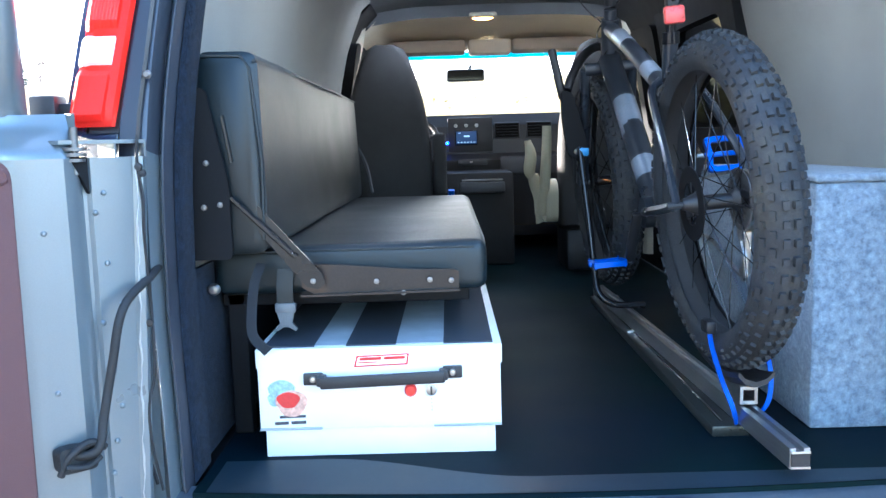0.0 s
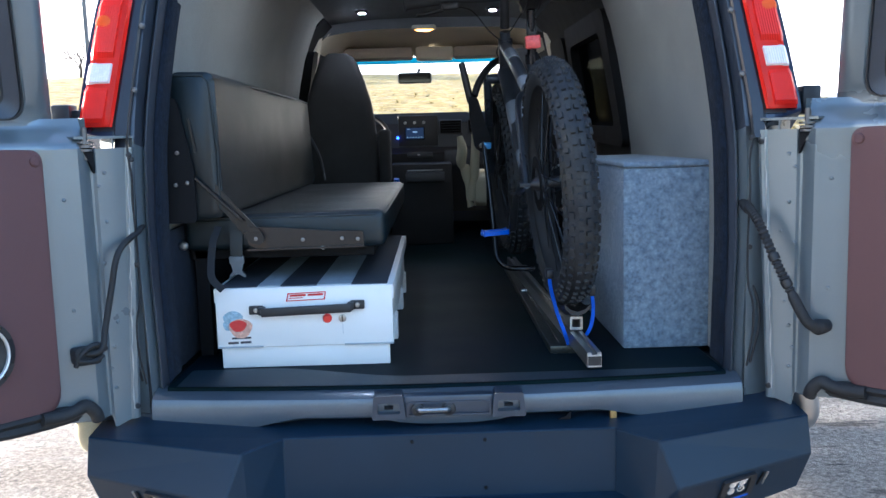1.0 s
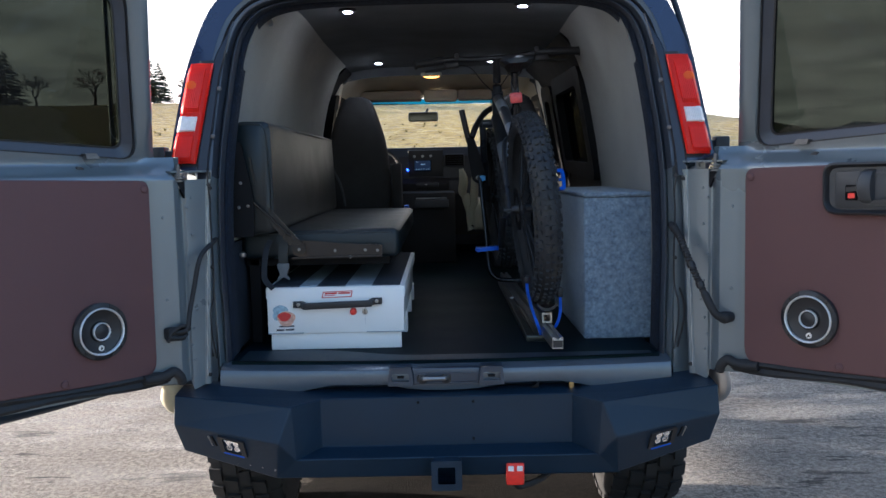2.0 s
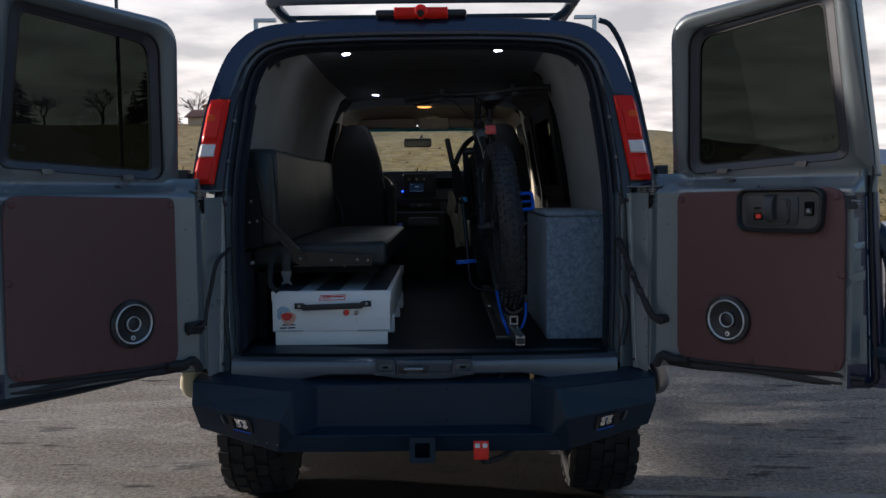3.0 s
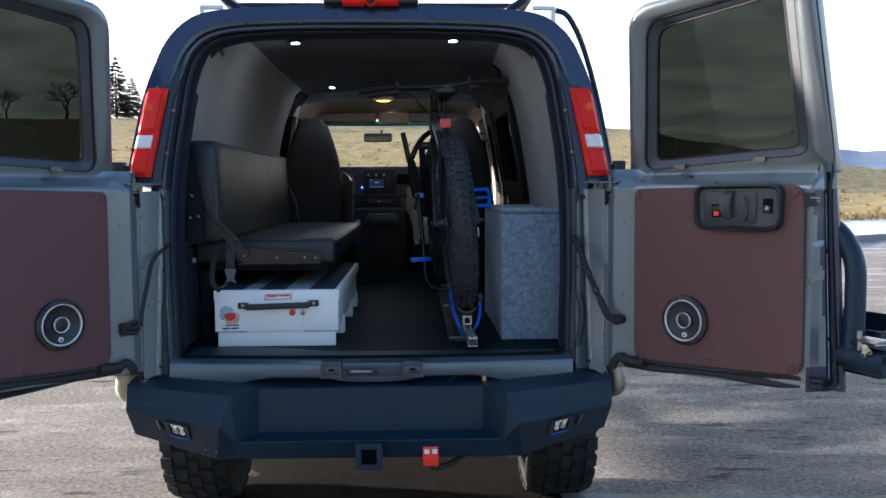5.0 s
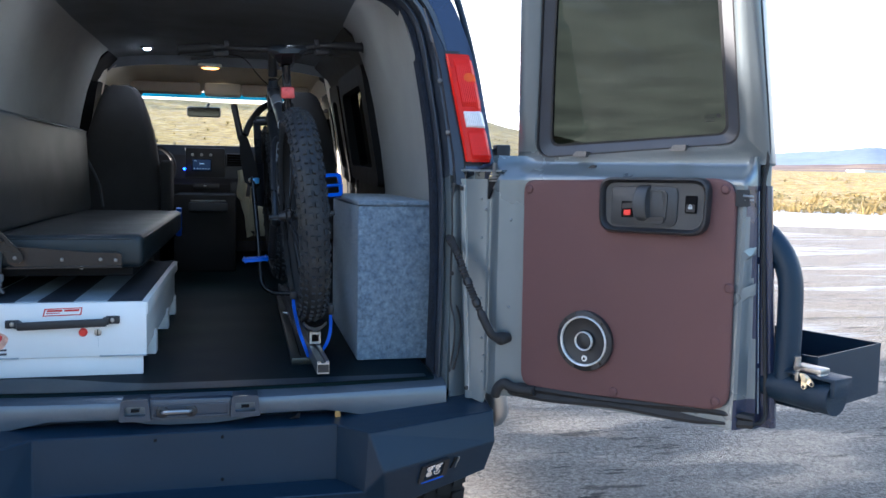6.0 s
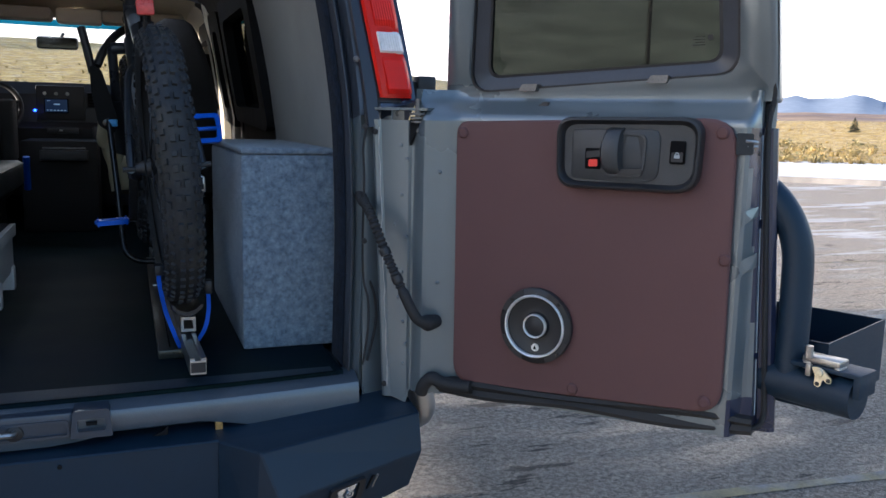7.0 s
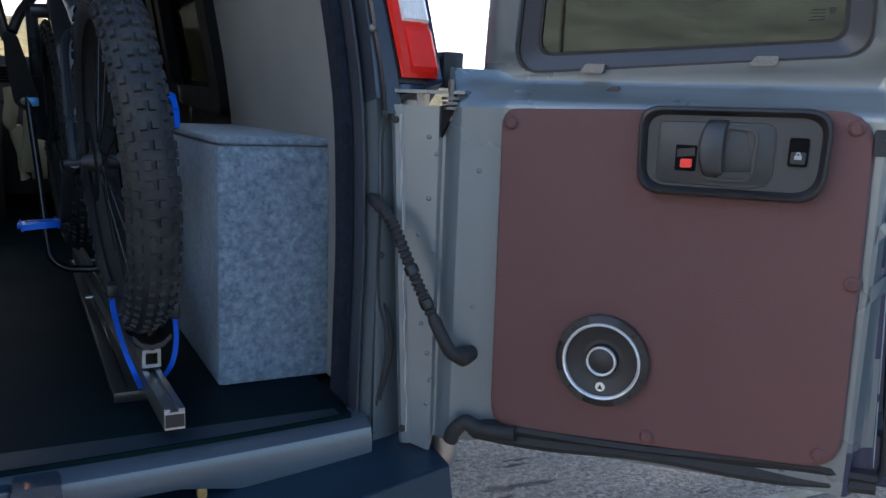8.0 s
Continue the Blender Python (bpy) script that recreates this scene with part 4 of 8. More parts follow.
for x in (-0.21, -0.145, -0.08):
    bm = bmesh.new()
    lathe(bm, [(0.011, 0), (0.009, 0.012), (0, 0.013)], axis_frame((x, 3.69, 1.635), (0, -1, 0)), 12)
    part("knob", bm, ZINC, dash)
DISPLAY = glow("display_light", (0.55, 0.75, 0.9), 0.06)
face_panel("display_text", -0.160, -0.125, 1.566, 1.574, 3.676, DISPLAY, 0.001)
for k in range(6):
    face_panel("display_key", -0.200 + 0.020 * k, -0.190 + 0.020 * k, 1.530, 1.535, 3.676, DISPLAY, 0.001)
face_panel("display_key", -0.196, -0.180, 1.588, 1.592, 3.676, DISPLAY, 0.001)
for x in (0.10, 0.30):
    vent = face_panel("vent", x - 0.07, x + 0.09, 1.55, 1.65, 3.715, DASHGREY, 0.02)
    face_panel("vent_mouth", x - 0.062, x + 0.082, 1.558, 1.642, 3.6945, SLOTBLACK, 0.002, vent)
    for k in range(4):
        face_panel("louvre", x - 0.060, x + 0.080, 1.570 + 0.018 * k, 1.573 + 0.018 * k, 3.692, DASHDARK, 0.004, vent)
face_panel("glovebox", 0.06, 0.70, 1.33, 1.44, 3.66, DASHGREY, 0.025)
face_panel("ashtray", -0.20, -0.02, 1.39, 1.43, 3.65, DASHGREY, 0.03)
face_panel("ashtray_knob", -0.13, -0.11, 1.405, 1.415, 3.62, ZINC, 0.006)
face_panel("engine_cover", -0.30, 0.10, 0.84, 1.36, 3.62, mat("dark_cover", (0.007, 0.007, 0.008), 0.7, 0, 0.1, 8, 200, 0.2), 0.50)
face_panel("cup_shelf", -0.20, 0.05, 1.25, 1.31, 3.12, DASHGREY, 0.06)
face_panel("shelf_trim", -0.19, 0.04, 1.315, 1.325, 3.11, ZINC, 0.01)
bm = bmesh.new()
lathe(bm, [(0.008, 0), (0.006, 0.004), (0, 0.005)], axis_frame((-0.265, 3.66, 1.53), (0, -1, 0)), 10)
part("indicator_lamp", bm, BLUELED, dash)
# steering wheel
bm = bmesh.new()
c = Vector((-0.505, 3.42, 1.53)); ax = axis_frame(c, (0, -0.85, 0.5))
tube(bm, [ax @ Vector((0.19 * math.cos(a), 0.19 * math.sin(a), 0)) for a in (2 * math.pi * k / 32 for k in range(32))], 0.015, 8, True)
for a in (0.3, math.pi - 0.3, -math.pi / 2):
    tube(bm, [c, ax @ Vector((0.19 * math.cos(a), 0.19 * math.sin(a), 0))], 0.014, 6)
lathe(bm, [(0.07, -0.02), (0.06, 0.02), (0, 0.03)], ax, 16)
tube(bm, [c, c + Vector((0, 0.3, -0.15))], 0.04, 8)
part("steering_wheel", bm, BLACK, van, "black steering wheel", True)
# right side door windows, black frames
def side_window(y0, y1, s=1):
    o = rounded([(y0, 1.46), (y1, 1.50), (y1, 2.08), (y0 + 0.02, 2.06)], [0.05, 0.05, 0.07, 0.07], 5)
    i = rounded([(y0 + 0.13, 1.55), (y1 - 0.10, 1.57), (y1 - 0.10, 1.98), (y0 + 0.16, 1.97)], [0.05, 0.05, 0.06, 0.06], 5)
    fx = lambda z: 0.835 - 0.16 * max(0, z - 1.5)
    bm = bmesh.new()
    ring_prism(bm, o, i, lambda a, b, h: Vector((s * (fx(b) + h), a, b)), -0.035, 0.03)
    fr = part("window_frame", bm, BRACKETPLATE, van, "black side window frame", True)
    bm = bmesh.new()
    prism(bm, i, lambda a, b, h: Vector((s * (fx(b) + h), a, b)), 0.012, 0.016)
    g = part("side_glass", bm, TINTED if s < 0 else DARKGLASS, fr, "tinted side window glass")
    g.visible_shadow = False
side_window(1.36, 2.38)
side_window(2.45, 2.93)
side_window(3.02, 4.05)
side_window(2.80, 4.05, -1)
for ya, yb_ in ((2.345, 2.475), (2.895, 3.05)):      # covers over the pillars between the windows
    bm = bmesh.new()
    shell(bm, [[Vector((x + dx, y, z)) for x, z in ((0.845, 1.44), (0.832, 1.55), (0.80, 1.75), (0.765, 1.95), (0.735, 2.10))] for y, dx in ((ya, 0.06), (ya + 0.01, -0.012), (yb_ - 0.01, -0.012), (yb_, 0.06))])
    part("pillar_cover", bm, BRACKETPLATE, van, "dark window pillar cover", True)
for s, y0 in ((1, 1.36), (-1, 2.66)):
    bm = bmesh.new()
    shell(bm, [[Vector((s * 0.835, y, z)) for z in (0.84, 1.2, 1.49)] for y in (y0, 4.6)])
    shell(bm, [[Vector((s * x, y, z)) for x, z in ((0.742, 2.06), (0.70, 2.14), (0.62, 2.22))] for y in (y0, 3.72)])
    r = bmesh.ops.extrude_face_region(bm, geom=bm.faces[:])
    bmesh.ops.translate(bm, vec=(s * 0.02, 0, 0), verts=[v for v in r["geom"] if isinstance(v, bmesh.types.BMVert)])
    part("cab_side_trim", bm, BRACKETPLATE, van, "black lower side trim", True)

# ---- rear doors ----
def rear_door(s, O, ang, dz, right):
    """u runs from the hinge to the free edge, w towards the inside of the closed door, z up."""
    a = radians(ang)
    d, nn = Vector((s * math.cos(a), -math.sin(a), 0)), Vector((-s * math.sin(a), -math.cos(a), 0))
    base = Vector((O[0], O[1], dz))
    lean = lambda z: max(0.0, z - 1.60) * 0.20
    def P(u, w, z, tilt=True):
        return base + d * u + nn * (w + (lean(z) if tilt else 0)) + Vector((0, 0, z))
    F = lambda u, z, h: P(u, h, z, False)              # outlines on the lower panel
    W = lambda u, z, h: P(u, h, z)                     # outlines on the leaning window frame
    # lower pressing: hinge flange, folded column, panel bed, rounded free-edge column, outer skin
    sec = [(-0.050, 0.006), (-0.047, 0.014), (-0.038, 0.018), (-0.028, 0.015), (-0.022, 0.009), (0.030, 0.006), (0.060, 0.003), (0.066, -0.005), (0.073, -0.006), (0.080, -0.001), (0.096, 0.006), (0.112, 0.008),
           (0.126, 0.003), (0.140, -0.006), (0.158, -0.010), (0.176, -0.020), (0.188, -0.027), (0.200, -0.029), (0.36, -0.029), (0.54, -0.029), (0.72, -0.029), (0.872, -0.029),
           (0.884, -0.024), (0.894, -0.022), (0.903, -0.027), (0.912, -0.044), (0.920, -0.060), (0.930, -0.067), (0.944, -0.070), (0.947, -0.086), (0.951, -0.098), (0.980, -0.100), (0.988, -0.108), (0.988, -0.122), (0.978, -0.132),
           (0.70, -0.146), (0.35, -0.150), (0.08, -0.145), (-0.03, -0.11), (-0.055, -0.04)]
    def bottom(u, w):
        if u < 0.066:
            return 0.762 if u > 0.0 else 0.772
        return 0.792 + 0.044 * min(1.0, u)
    def slant(u, z):        # the hinge border leans out towards the top, the free edge leans in
        return u + 0.042 * (1 - smoothstep(0.0, 0.075, u)) * (1.52 - z) / 0.76 - 0.065 * (z - 0.83) * smoothstep(0.90, 0.975, u)
    bm = bmesh.new()
    rows = []
    for k in range(9):
        f = k / 8
        rows.append([P(slant(u, bottom(u, w) + (1.520 - bottom(u, w)) * f), w, bottom(u, w) + (1.520 - bottom(u, w)) * f, False) for u, w in sec])
    V = shell(bm, rows, close=True)
    bm.faces.new(V[0]); bm.faces.new(V[-1][::-1])
    for f_ in bm.faces:      # outer skin
        q = f_.calc_center_median() - base
        if nn.dot(q) < -0.104 and d.dot(q) > -0.02 or d.dot(q) + 0.065 * (q.z - 0.83) > 0.946 or (q.z < 0.885 and d.dot(q) > 0.89):
            f_.material_index = 1
    door = part("rear_door", bm, [PEWTER, OUTER], van, "open pewter rear door with maroon inner panel", True, 24)
    # soft ledge from the panel bed up and back to the window frame
    bm = bmesh.new()
    inner = [(0.079, -0.002), (0.085, 0.002)] + sec[10:31]
    belt = []
    for k in range(12):
        f = k / 11
        z = 1.518 + 0.082 * f
        back = 0.066 * smoothstep(0.10, 0.80, f)
        belt.append([P(slant(u, z), w + (-0.029 - w) * f * (1 if w > -0.04 else 0) - back * (1 - smoothstep(0.88, 0.935, u)) * smoothstep(0.06, 0.16, u), z, False) for u, w in inner])
    shell(bm, belt)
    shell(bm, [[P(0.079, -0.002, z, False), P(0.079, -0.09, z, False), P(0.08, -0.14, z, False), P(0.5, -0.145, z, False), P(0.936, -0.128, z, False), P(0.938, -0.108, z, False), P(0.922, -0.100, z, False)] for z in (1.518, 1.60)])
    part("belt_pressing", bm, PEWTER, door, "", True, 80)
    # upper window frame
    out = rounded([(0.112, 1.575), (0.944, 1.575), (0.905, 2.262), (0.185, 2.222), (0.150, 1.90)], [0.01, 0.01, 0.02, 0.10, 0.3], 7)
    inn = rounded([(0.188, 1.594), (0.858, 1.638), (0.838, 2.206), (0.262, 2.158), (0.230, 1.90)], [0.060, 0.050, 0.045, 0.075, 0.2], 7)
    gas = rounded([(0.234, 1.636), (0.812, 1.668), (0.788, 2.178), (0.296, 2.128), (0.264, 1.90)], [0.034, 0.030, 0.030, 0.050, 0.2], 7)
    blend = lambda p, q, f: [(x * (1 - f) + o[0] * f, z * (1 - f) + o[1] * f) for (x, z), o in zip(p, q)]
    low = lambda z, w: w if z > 1.66 else w + (-0.094 - w) * smoothstep(1.66, 1.60, z)
    bm = bmesh.new()
    shell(bm, [[P(u, -0.140, z) for u, z in out], [P(u, -0.108, z) for u, z in out], [P(u, low(z, -0.092), z) for u, z in blend(out, inn, 0.05)], [P(u, low(z, -0.072), z) for u, z in blend(out, inn, 0.20)],
               [P(u, low(z, -0.062), z) for u, z in blend(out, inn, 0.42)], [P(u, low(z, -0.066), z) for u, z in blend(out, inn, 0.62)], [P(u, low(z, -0.076), z) for u, z in blend(out, inn, 0.80)], [P(u, low(z, -0.082), z) for u, z in blend(out, inn, 0.95)],
               [P(u, -0.098, z) for u, z in inn], [P(u, -0.136, z) for u, z in inn], [P(u, -0.140, z) for u, z in out]], close=True)
    part("window_surround", bm, PEWTER, door, "", True, 50)
    # sloping reveal, then a thin black gasket round the glass
    bm = bmesh.new()
    shell(bm, [[P(u, -0.136, z) for u, z in blend(inn, gas, -0.04)], [P(u, -0.100, z) for u, z in blend(inn, gas, 0.02)], [P(u, -0.103, z) for u, z in blend(inn, gas, 0.18)], [P(u, -0.118, z) for u, z in blend(inn, gas, 0.86)], [P(u, -0.124, z) for u, z in blend(inn, gas, 0.90)]], close=True)
    part("window_reveal", bm, SEALGREY, door, "dark grey window reveal", True)
    bm = bmesh.new()
    ring_prism(bm, blend(inn, gas, 0.86), blend(inn, gas, 1.03), W, -0.130, -0.117)
    ring_prism(bm, blend(inn, gas, -0.06), blend(inn, gas, 0.07), W, -0.125, -0.091)
    part("window_gasket", bm, BLACK, door, "black rubber window gasket", True)
    bm = bmesh.new()
    prism(bm, gas, W, -0.126, -0.122)
    part("door_glass", bm, TINTED, door, "dark green tinted glass")
    for u, z in ((0.358, 1.605), (0.680, 1.624)):
        bm = bmesh.new()
        q = rounded([(u - 0.026, z - 0.008), (u + 0.022, z - 0.008), (u + 0.026, z + 0.010), (u - 0.014, z + 0.010)], 0.004, 3)
        prism(bm, q, F, -0.105, -0.072)
        part("glass_clip", bm, DULLSTEEL, door)
    bm = bmesh.new()
    prism(bm, [(0.402 + 0.014 * math.cos(t), 1.563 + 0.008 * math.sin(t) + 0.004 * math.cos(t)) for t in (2 * math.pi * k / 12 for k in range(12))], F, -0.10, -0.0735)
    part("drain_hole", bm, BLACK, door)
    # maroon panel
    pan = rounded([(0.198, 0.838), (0.884, 0.884), (0.876, 1.540), (0.192, 1.520)], [0.060, 0.060, 0.070, 0.035], 6)
    bm = bmesh.new()
    mid_u, mid_z = 0.535, 1.19
    ins = lambda k: [(mid_u + (u - mid_u) * (1 - k), mid_z + (z - mid_z) * (1 - k)) for u, z in pan]
    V = shell(bm, [[P(u, -0.030, z, False) for u, z in pan], [P(u, -0.018, z, False) for u, z in pan], [P(u, -0.0145, z, False) for u, z in ins(0.010)], [P(u, -0.0140, z, False) for u, z in ins(0.03)]], close=True)
    bm.faces.new(V[-1])
    part("trim_panel", bm, MAROON, door, "maroon vinyl door panel", True)
    for u, z in ((0.213, 1.492), (0.846, 1.508), (0.869, 1.233), (0.847, 0.906), (0.533, 0.880)):
        bm = bmesh.new()
        lathe(bm, [(0.0145, 0), (0.0135, 0.004), (0.0095, 0.0065), (0.009, 0.0050), (0, 0.0055)], axis_frame(P(u, -0.014, z, False), nn), 16)
        part("trim_fastener", bm, MAROON, door, "", True)
    # loudspeaker
    c = P(0.434, -0.004, 1.026, False) if right else P(0.406, -0.004, 1.032, False)
    f = axis_frame(c, nn)
    bm = bmesh.new()
    lathe(bm, [(0.0945, -0.008), (0.0945, 0.003), (0.090, 0.006), (0.079, 0.008), (0.077, 0.006), (0.073, 0.000), (0.050, -0.007), (0.034, -0.009), (0.032, -0.002), (0.030, 0.002), (0.014, 0.008), (0, 0.009)], f, 44)
    part("loudspeaker", bm, BLACK, door, "round black loudspeaker with silver rings", True)
    bm = bmesh.new()
    lathe(bm, [(0.0790, 0.006), (0.0785, 0.0125), (0.0765, 0.0145), (0.0735, 0.0125), (0.0720, 0.006)], f, 48, close=True)
    part("speaker_ring", bm, SATIN, door, "bright silver ring", True)
    bm = bmesh.new()
    lathe(bm, [(0.0305, 0.001), (0.0300, 0.009), (0.0285, 0.0105), (0.0262, 0.009), (0.0255, 0.001)], f, 32, close=True)
    part("tweeter_ring", bm, SATIN, door, "", True)
    bm = bmesh.new()
    lathe(bm, [(0.010, 0.000), (0.0095, 0.0030), (0, 0.0035)], f @ Matrix.Translation(f.inverted().to_3x3() @ Vector((0, 0, -0.056)) + Vector((0, 0, -0.004))), 18)
    badge = part("speaker_badge", bm, SATIN, door, "", True)
    bm = bmesh.new()
    q = f @ Matrix.Translation(f.inverted().to_3x3() @ Vector((0, 0, -0.056)) + Vector((0, 0, -0.004)))
    fz = q.to_3x3().inverted() @ Vector((0, 0, 1))
    fx = Vector((fz.y, -fz.x, 0))
    prism(bm, [(-0.005, -0.004), (0.005, -0.004), (0.0, 0.006)], lambda i, j, h: q @ (fx * i + fz * j + Vector((0, 0, h))), 0.0034, 0.0042)
    part("badge_mark", bm, GLOSSBLACK, badge)
    for k in range(4):        # cast frame lugs with screws
        t = math.pi / 4 + k * math.pi / 2
        bm = bmesh.new()
        lathe(bm, [(0.0045, 0.006), (0.004, 0.010), (0, 0.0105)], f @ Matrix.Translation((0.0865 * math.cos(t), 0.0865 * math.sin(t), 0)), 8)
        part("speaker_screw", bm, GLOSSBLACK, door)
        bm = bmesh.new()
        arc = lambda r: [(r * math.cos(t + g), r * math.sin(t + g)) for g in (-0.42, -0.25, -0.08, 0.08, 0.25, 0.42)]
        prism(bm, arc(0.0935) + arc(0.0805)[::-1], lambda i, j, h: f @ Vector((i, j, h)), 0.004, 0.0088)
        part("speaker_lug", bm, BLACK, door)
    # inner handle
    if right:
        H = lambda w: (lambda p: P(p[0], w, p[1], False))
        o = rounded([(0.478, 1.372), (0.806, 1.374), (0.812, 1.540), (0.474, 1.536)], [0.045, 0.05, 0.045, 0.04], 8)
        ring_in = lambda k, e=0.0: [(0.643 + (u - 0.643) * (1 - k), 1.455 + (z - 1.455) * (1 - k * 2.0) - e) for u, z in o]
        bm = bmesh.new()
        V = shell(bm, [[H(-0.014)(p) for p in o], [H(0.008)(p) for p in o], [H(0.017)(p) for p in ring_in(0.018)], [H(0.019)(p) for p in ring_in(0.045)], [H(0.014)(p) for p in ring_in(0.070)], [H(0.000)(p) for p in ring_in(0.100)]], close=True)
        bm.faces.new(V[-1])
        for f_ in bm.faces:
            f_.material_index = 1 if len(f_.verts) > 4 else 0
        bezel = part("handle_bezel", bm, [BLACK, HANDLEGREY], door, "black moulded handle surround", True)
        bm = bmesh.new()       # raised plate that carries the lever, with its curved right-hand edge
        q = rounded([(0.512, 1.396), (0.686, 1.392), (0.716, 1.404), (0.718, 1.500), (0.706, 1.512), (0.512, 1.508)], [0.012, 0.03, 0.02, 0.03, 0.02, 0.012], 5)
        V = shell(bm, [[P(u, 0.000, z, False) for u, z in q], [P(u, 0.0035, z, False) for u, z in q], [P(0.615 + (u - 0.615) * 0.98, 0.0050, 1.452 + (z - 1.452) * 0.98, False) for u, z in q]], close=True)
        bm.faces.new(V[-1])
        part("switch_plate", bm, HANDLEGREY, bezel, "", True)
        cup = rounded([(0.588, 1.404), (0.684, 1.404), (0.690, 1.500), (0.606, 1.506)], [0.030, 0.020, 0.020, 0.030], 6)
        bm = bmesh.new()
        cin = [(0.642 + (u - 0.642) * 0.90, 1.455 + (z - 1.455) * 0.90) for u, z in cup]
        ring_prism(bm, cup, cin, F, 0.004, 0.011)
        part("cup_rim", bm, HANDLEGREY, bezel, "", True)
        bm = bmesh.new()
        rows = []
        for k in range(7):
            t = k / 6
            rows.append([P(0.628 + 0.054 * j / 6, 0.0095 - 0.006 * math.sin(math.pi * j / 6) - 0.004 * t, 1.498 - 0.078 * t, False) for j in range(7)])
        shell(bm, rows)
        part("pull_cup", bm, HANDLEGREY, bezel, "", True)
        bm = bmesh.new()       # lip at the foot of the cup
        prism(bm, rounded([(0.626, 1.408), (0.682, 1.412), (0.682, 1.424), (0.626, 1.420)], 0.003, 3), F, 0.006, 0.016)
        part("cup_lip", bm, BLACK, bezel, "", True)
        bm = bmesh.new()
        rows = []
        for k in range(13):
            t = k / 12
            lift = math.sin(math.pi * min(1, max(0, t))) ** 0.45
            z = 1.408 + 0.106 * t
            sh = -0.014 * math.sin(math.pi * t) ** 0.7
            rows.append([P(0.604 + sh, 0.004, z, False), P(0.602 + sh, 0.006 + 0.020 * lift, z, False), P(0.607 + sh, 0.008 + 0.028 * lift, z, False), P(0.622 + sh * 0.6, 0.008 + 0.030 * lift, z, False), P(0.634 + sh * 0.3, 0.007 + 0.024 * lift, z, False), P(0.637 + sh * 0.2, 0.004, z, False)])
        V = shell(bm, rows)
        bm.faces.new(V[0]); bm.faces.new(V[-1][::-1])
        part("lever", bm, HANDLEGREY, bezel, "curved grey pull lever", True)
        bm = bmesh.new()
        prism(bm, rounded([(0.546, 1.418), (0.584, 1.418), (0.584, 1.466), (0.546, 1.466)], 0.003, 3), F, 0.004, 0.0062)
        part("lock_slot", bm, SLOTBLACK, bezel)
        bm = bmesh.new()
        prism(bm, [(0.549, 1.443), (0.581, 1.447), (0.581, 1.462), (0.549, 1.458)], F, 0.006, 0.0085)
        part("lock_slider", bm, BLACK, bezel)
        bm = bmesh.new()
        prism(bm, rounded([(0.556, 1.424), (0.577, 1.425), (0.577, 1.441), (0.556, 1.440)], 0.003, 3), F, 0.006, 0.0105)
        part("lock_tab", bm, REDPLASTIC, bezel, "red lock tab")
        bm = bmesh.new()
        prism(bm, rounded([(0.740, 1.437), (0.773, 1.437), (0.774, 1.488), (0.741, 1.488)], 0.005, 4), F, 0.000, 0.006)
        sw_ = part("lock_switch", bm, SLOTBLACK, bezel)
        bm = bmesh.new()
        prism(bm, rounded([(0.744, 1.442), (0.769, 1.442), (0.770, 1.463), (0.745, 1.463)], 0.003, 3), F, 0.006, 0.0085)
        part("rocker", bm, BLACK, sw_)
        bm = bmesh.new()
        prism(bm, [(0.751, 1.450), (0.763, 1.450), (0.763, 1.457), (0.751, 1.457)], F, 0.0085, 0.0092)
        ring_prism(bm, [(0.753, 1.457), (0.761, 1.457), (0.760, 1.463), (0.754, 1.463)], [(0.755, 1.457), (0.759, 1.457), (0.7585, 1.461), (0.7555, 1.461)], F, 0.0085, 0.0092)
        part("switch_icon", bm, STRIPE, sw_)
    # small etched mark in the corner of the glass
    bm = bmesh.new()
    for k in range(4):
        prism(bm, [(0.748 + 0.006 * (k % 2), 1.700 + 0.006 * k), (0.776, 1.7005 + 0.006 * k), (0.776, 1.7025 + 0.006 * k), (0.748 + 0.006 * (k % 2), 1.702 + 0.006 * k)], W, -0.1218, -0.1210)
    prism(bm, [(0.782, 1.712), (0.793, 1.712), (0.793, 1.723), (0.782, 1.723)], W, -0.1218, -0.1210)
    part("glass_mark", bm, BLACK, door)
    # latch pocket, screws and pressed dents down the free-edge column
    bm = bmesh.new()
    prism(bm, rounded([(0.876, 1.462), (0.908, 1.462), (0.908, 1.508), (0.876, 1.508)], 0.004, 3), lambda u, z, h: P(u, h - max(0, u - 0.893) * 1.2, z, False), -0.045, -0.012)
    latch = part("latch", bm, BLACK, door, "black door latch", True)
    bm = bmesh.new()
    tube(bm, [P(0.893, -0.021, 1.492, False), P(0.905, -0.028, 1.491, False), P(0.914, -0.044, 1.489, False)], 0.0035, 8)
    tube(bm, [P(0.896, -0.024, 1.480, False), P(0.914, -0.046, 1.480, False)], 0.003, 8)
    part("latch_bolt", bm, ZINC, latch, "", True)
    for u, z in ((0.905, 1.450), (0.912, 1.505), (0.912, 1.465)):
        bm = bmesh.new()
        lathe(bm, [(0.006, 0), (0.006, 0.003), (0, 0.004)], axis_frame(P(u, -0.060 if u < 0.91 else -0.066, z, False), nn + d * 0.5), 10)
        part("edge_bolt", bm, BLACK, door)
    bm = bmesh.new()
    prism(bm, rounded([(0.902, 1.372), (0.907, 1.372), (0.907, 1.398), (0.902, 1.398)], 0.002, 3), lambda u, z, h: P(u, h - (u - 0.902) * 0.7, z, False), -0.070, -0.061)
    part("edge_slot", bm, BRACKETPLATE, door)
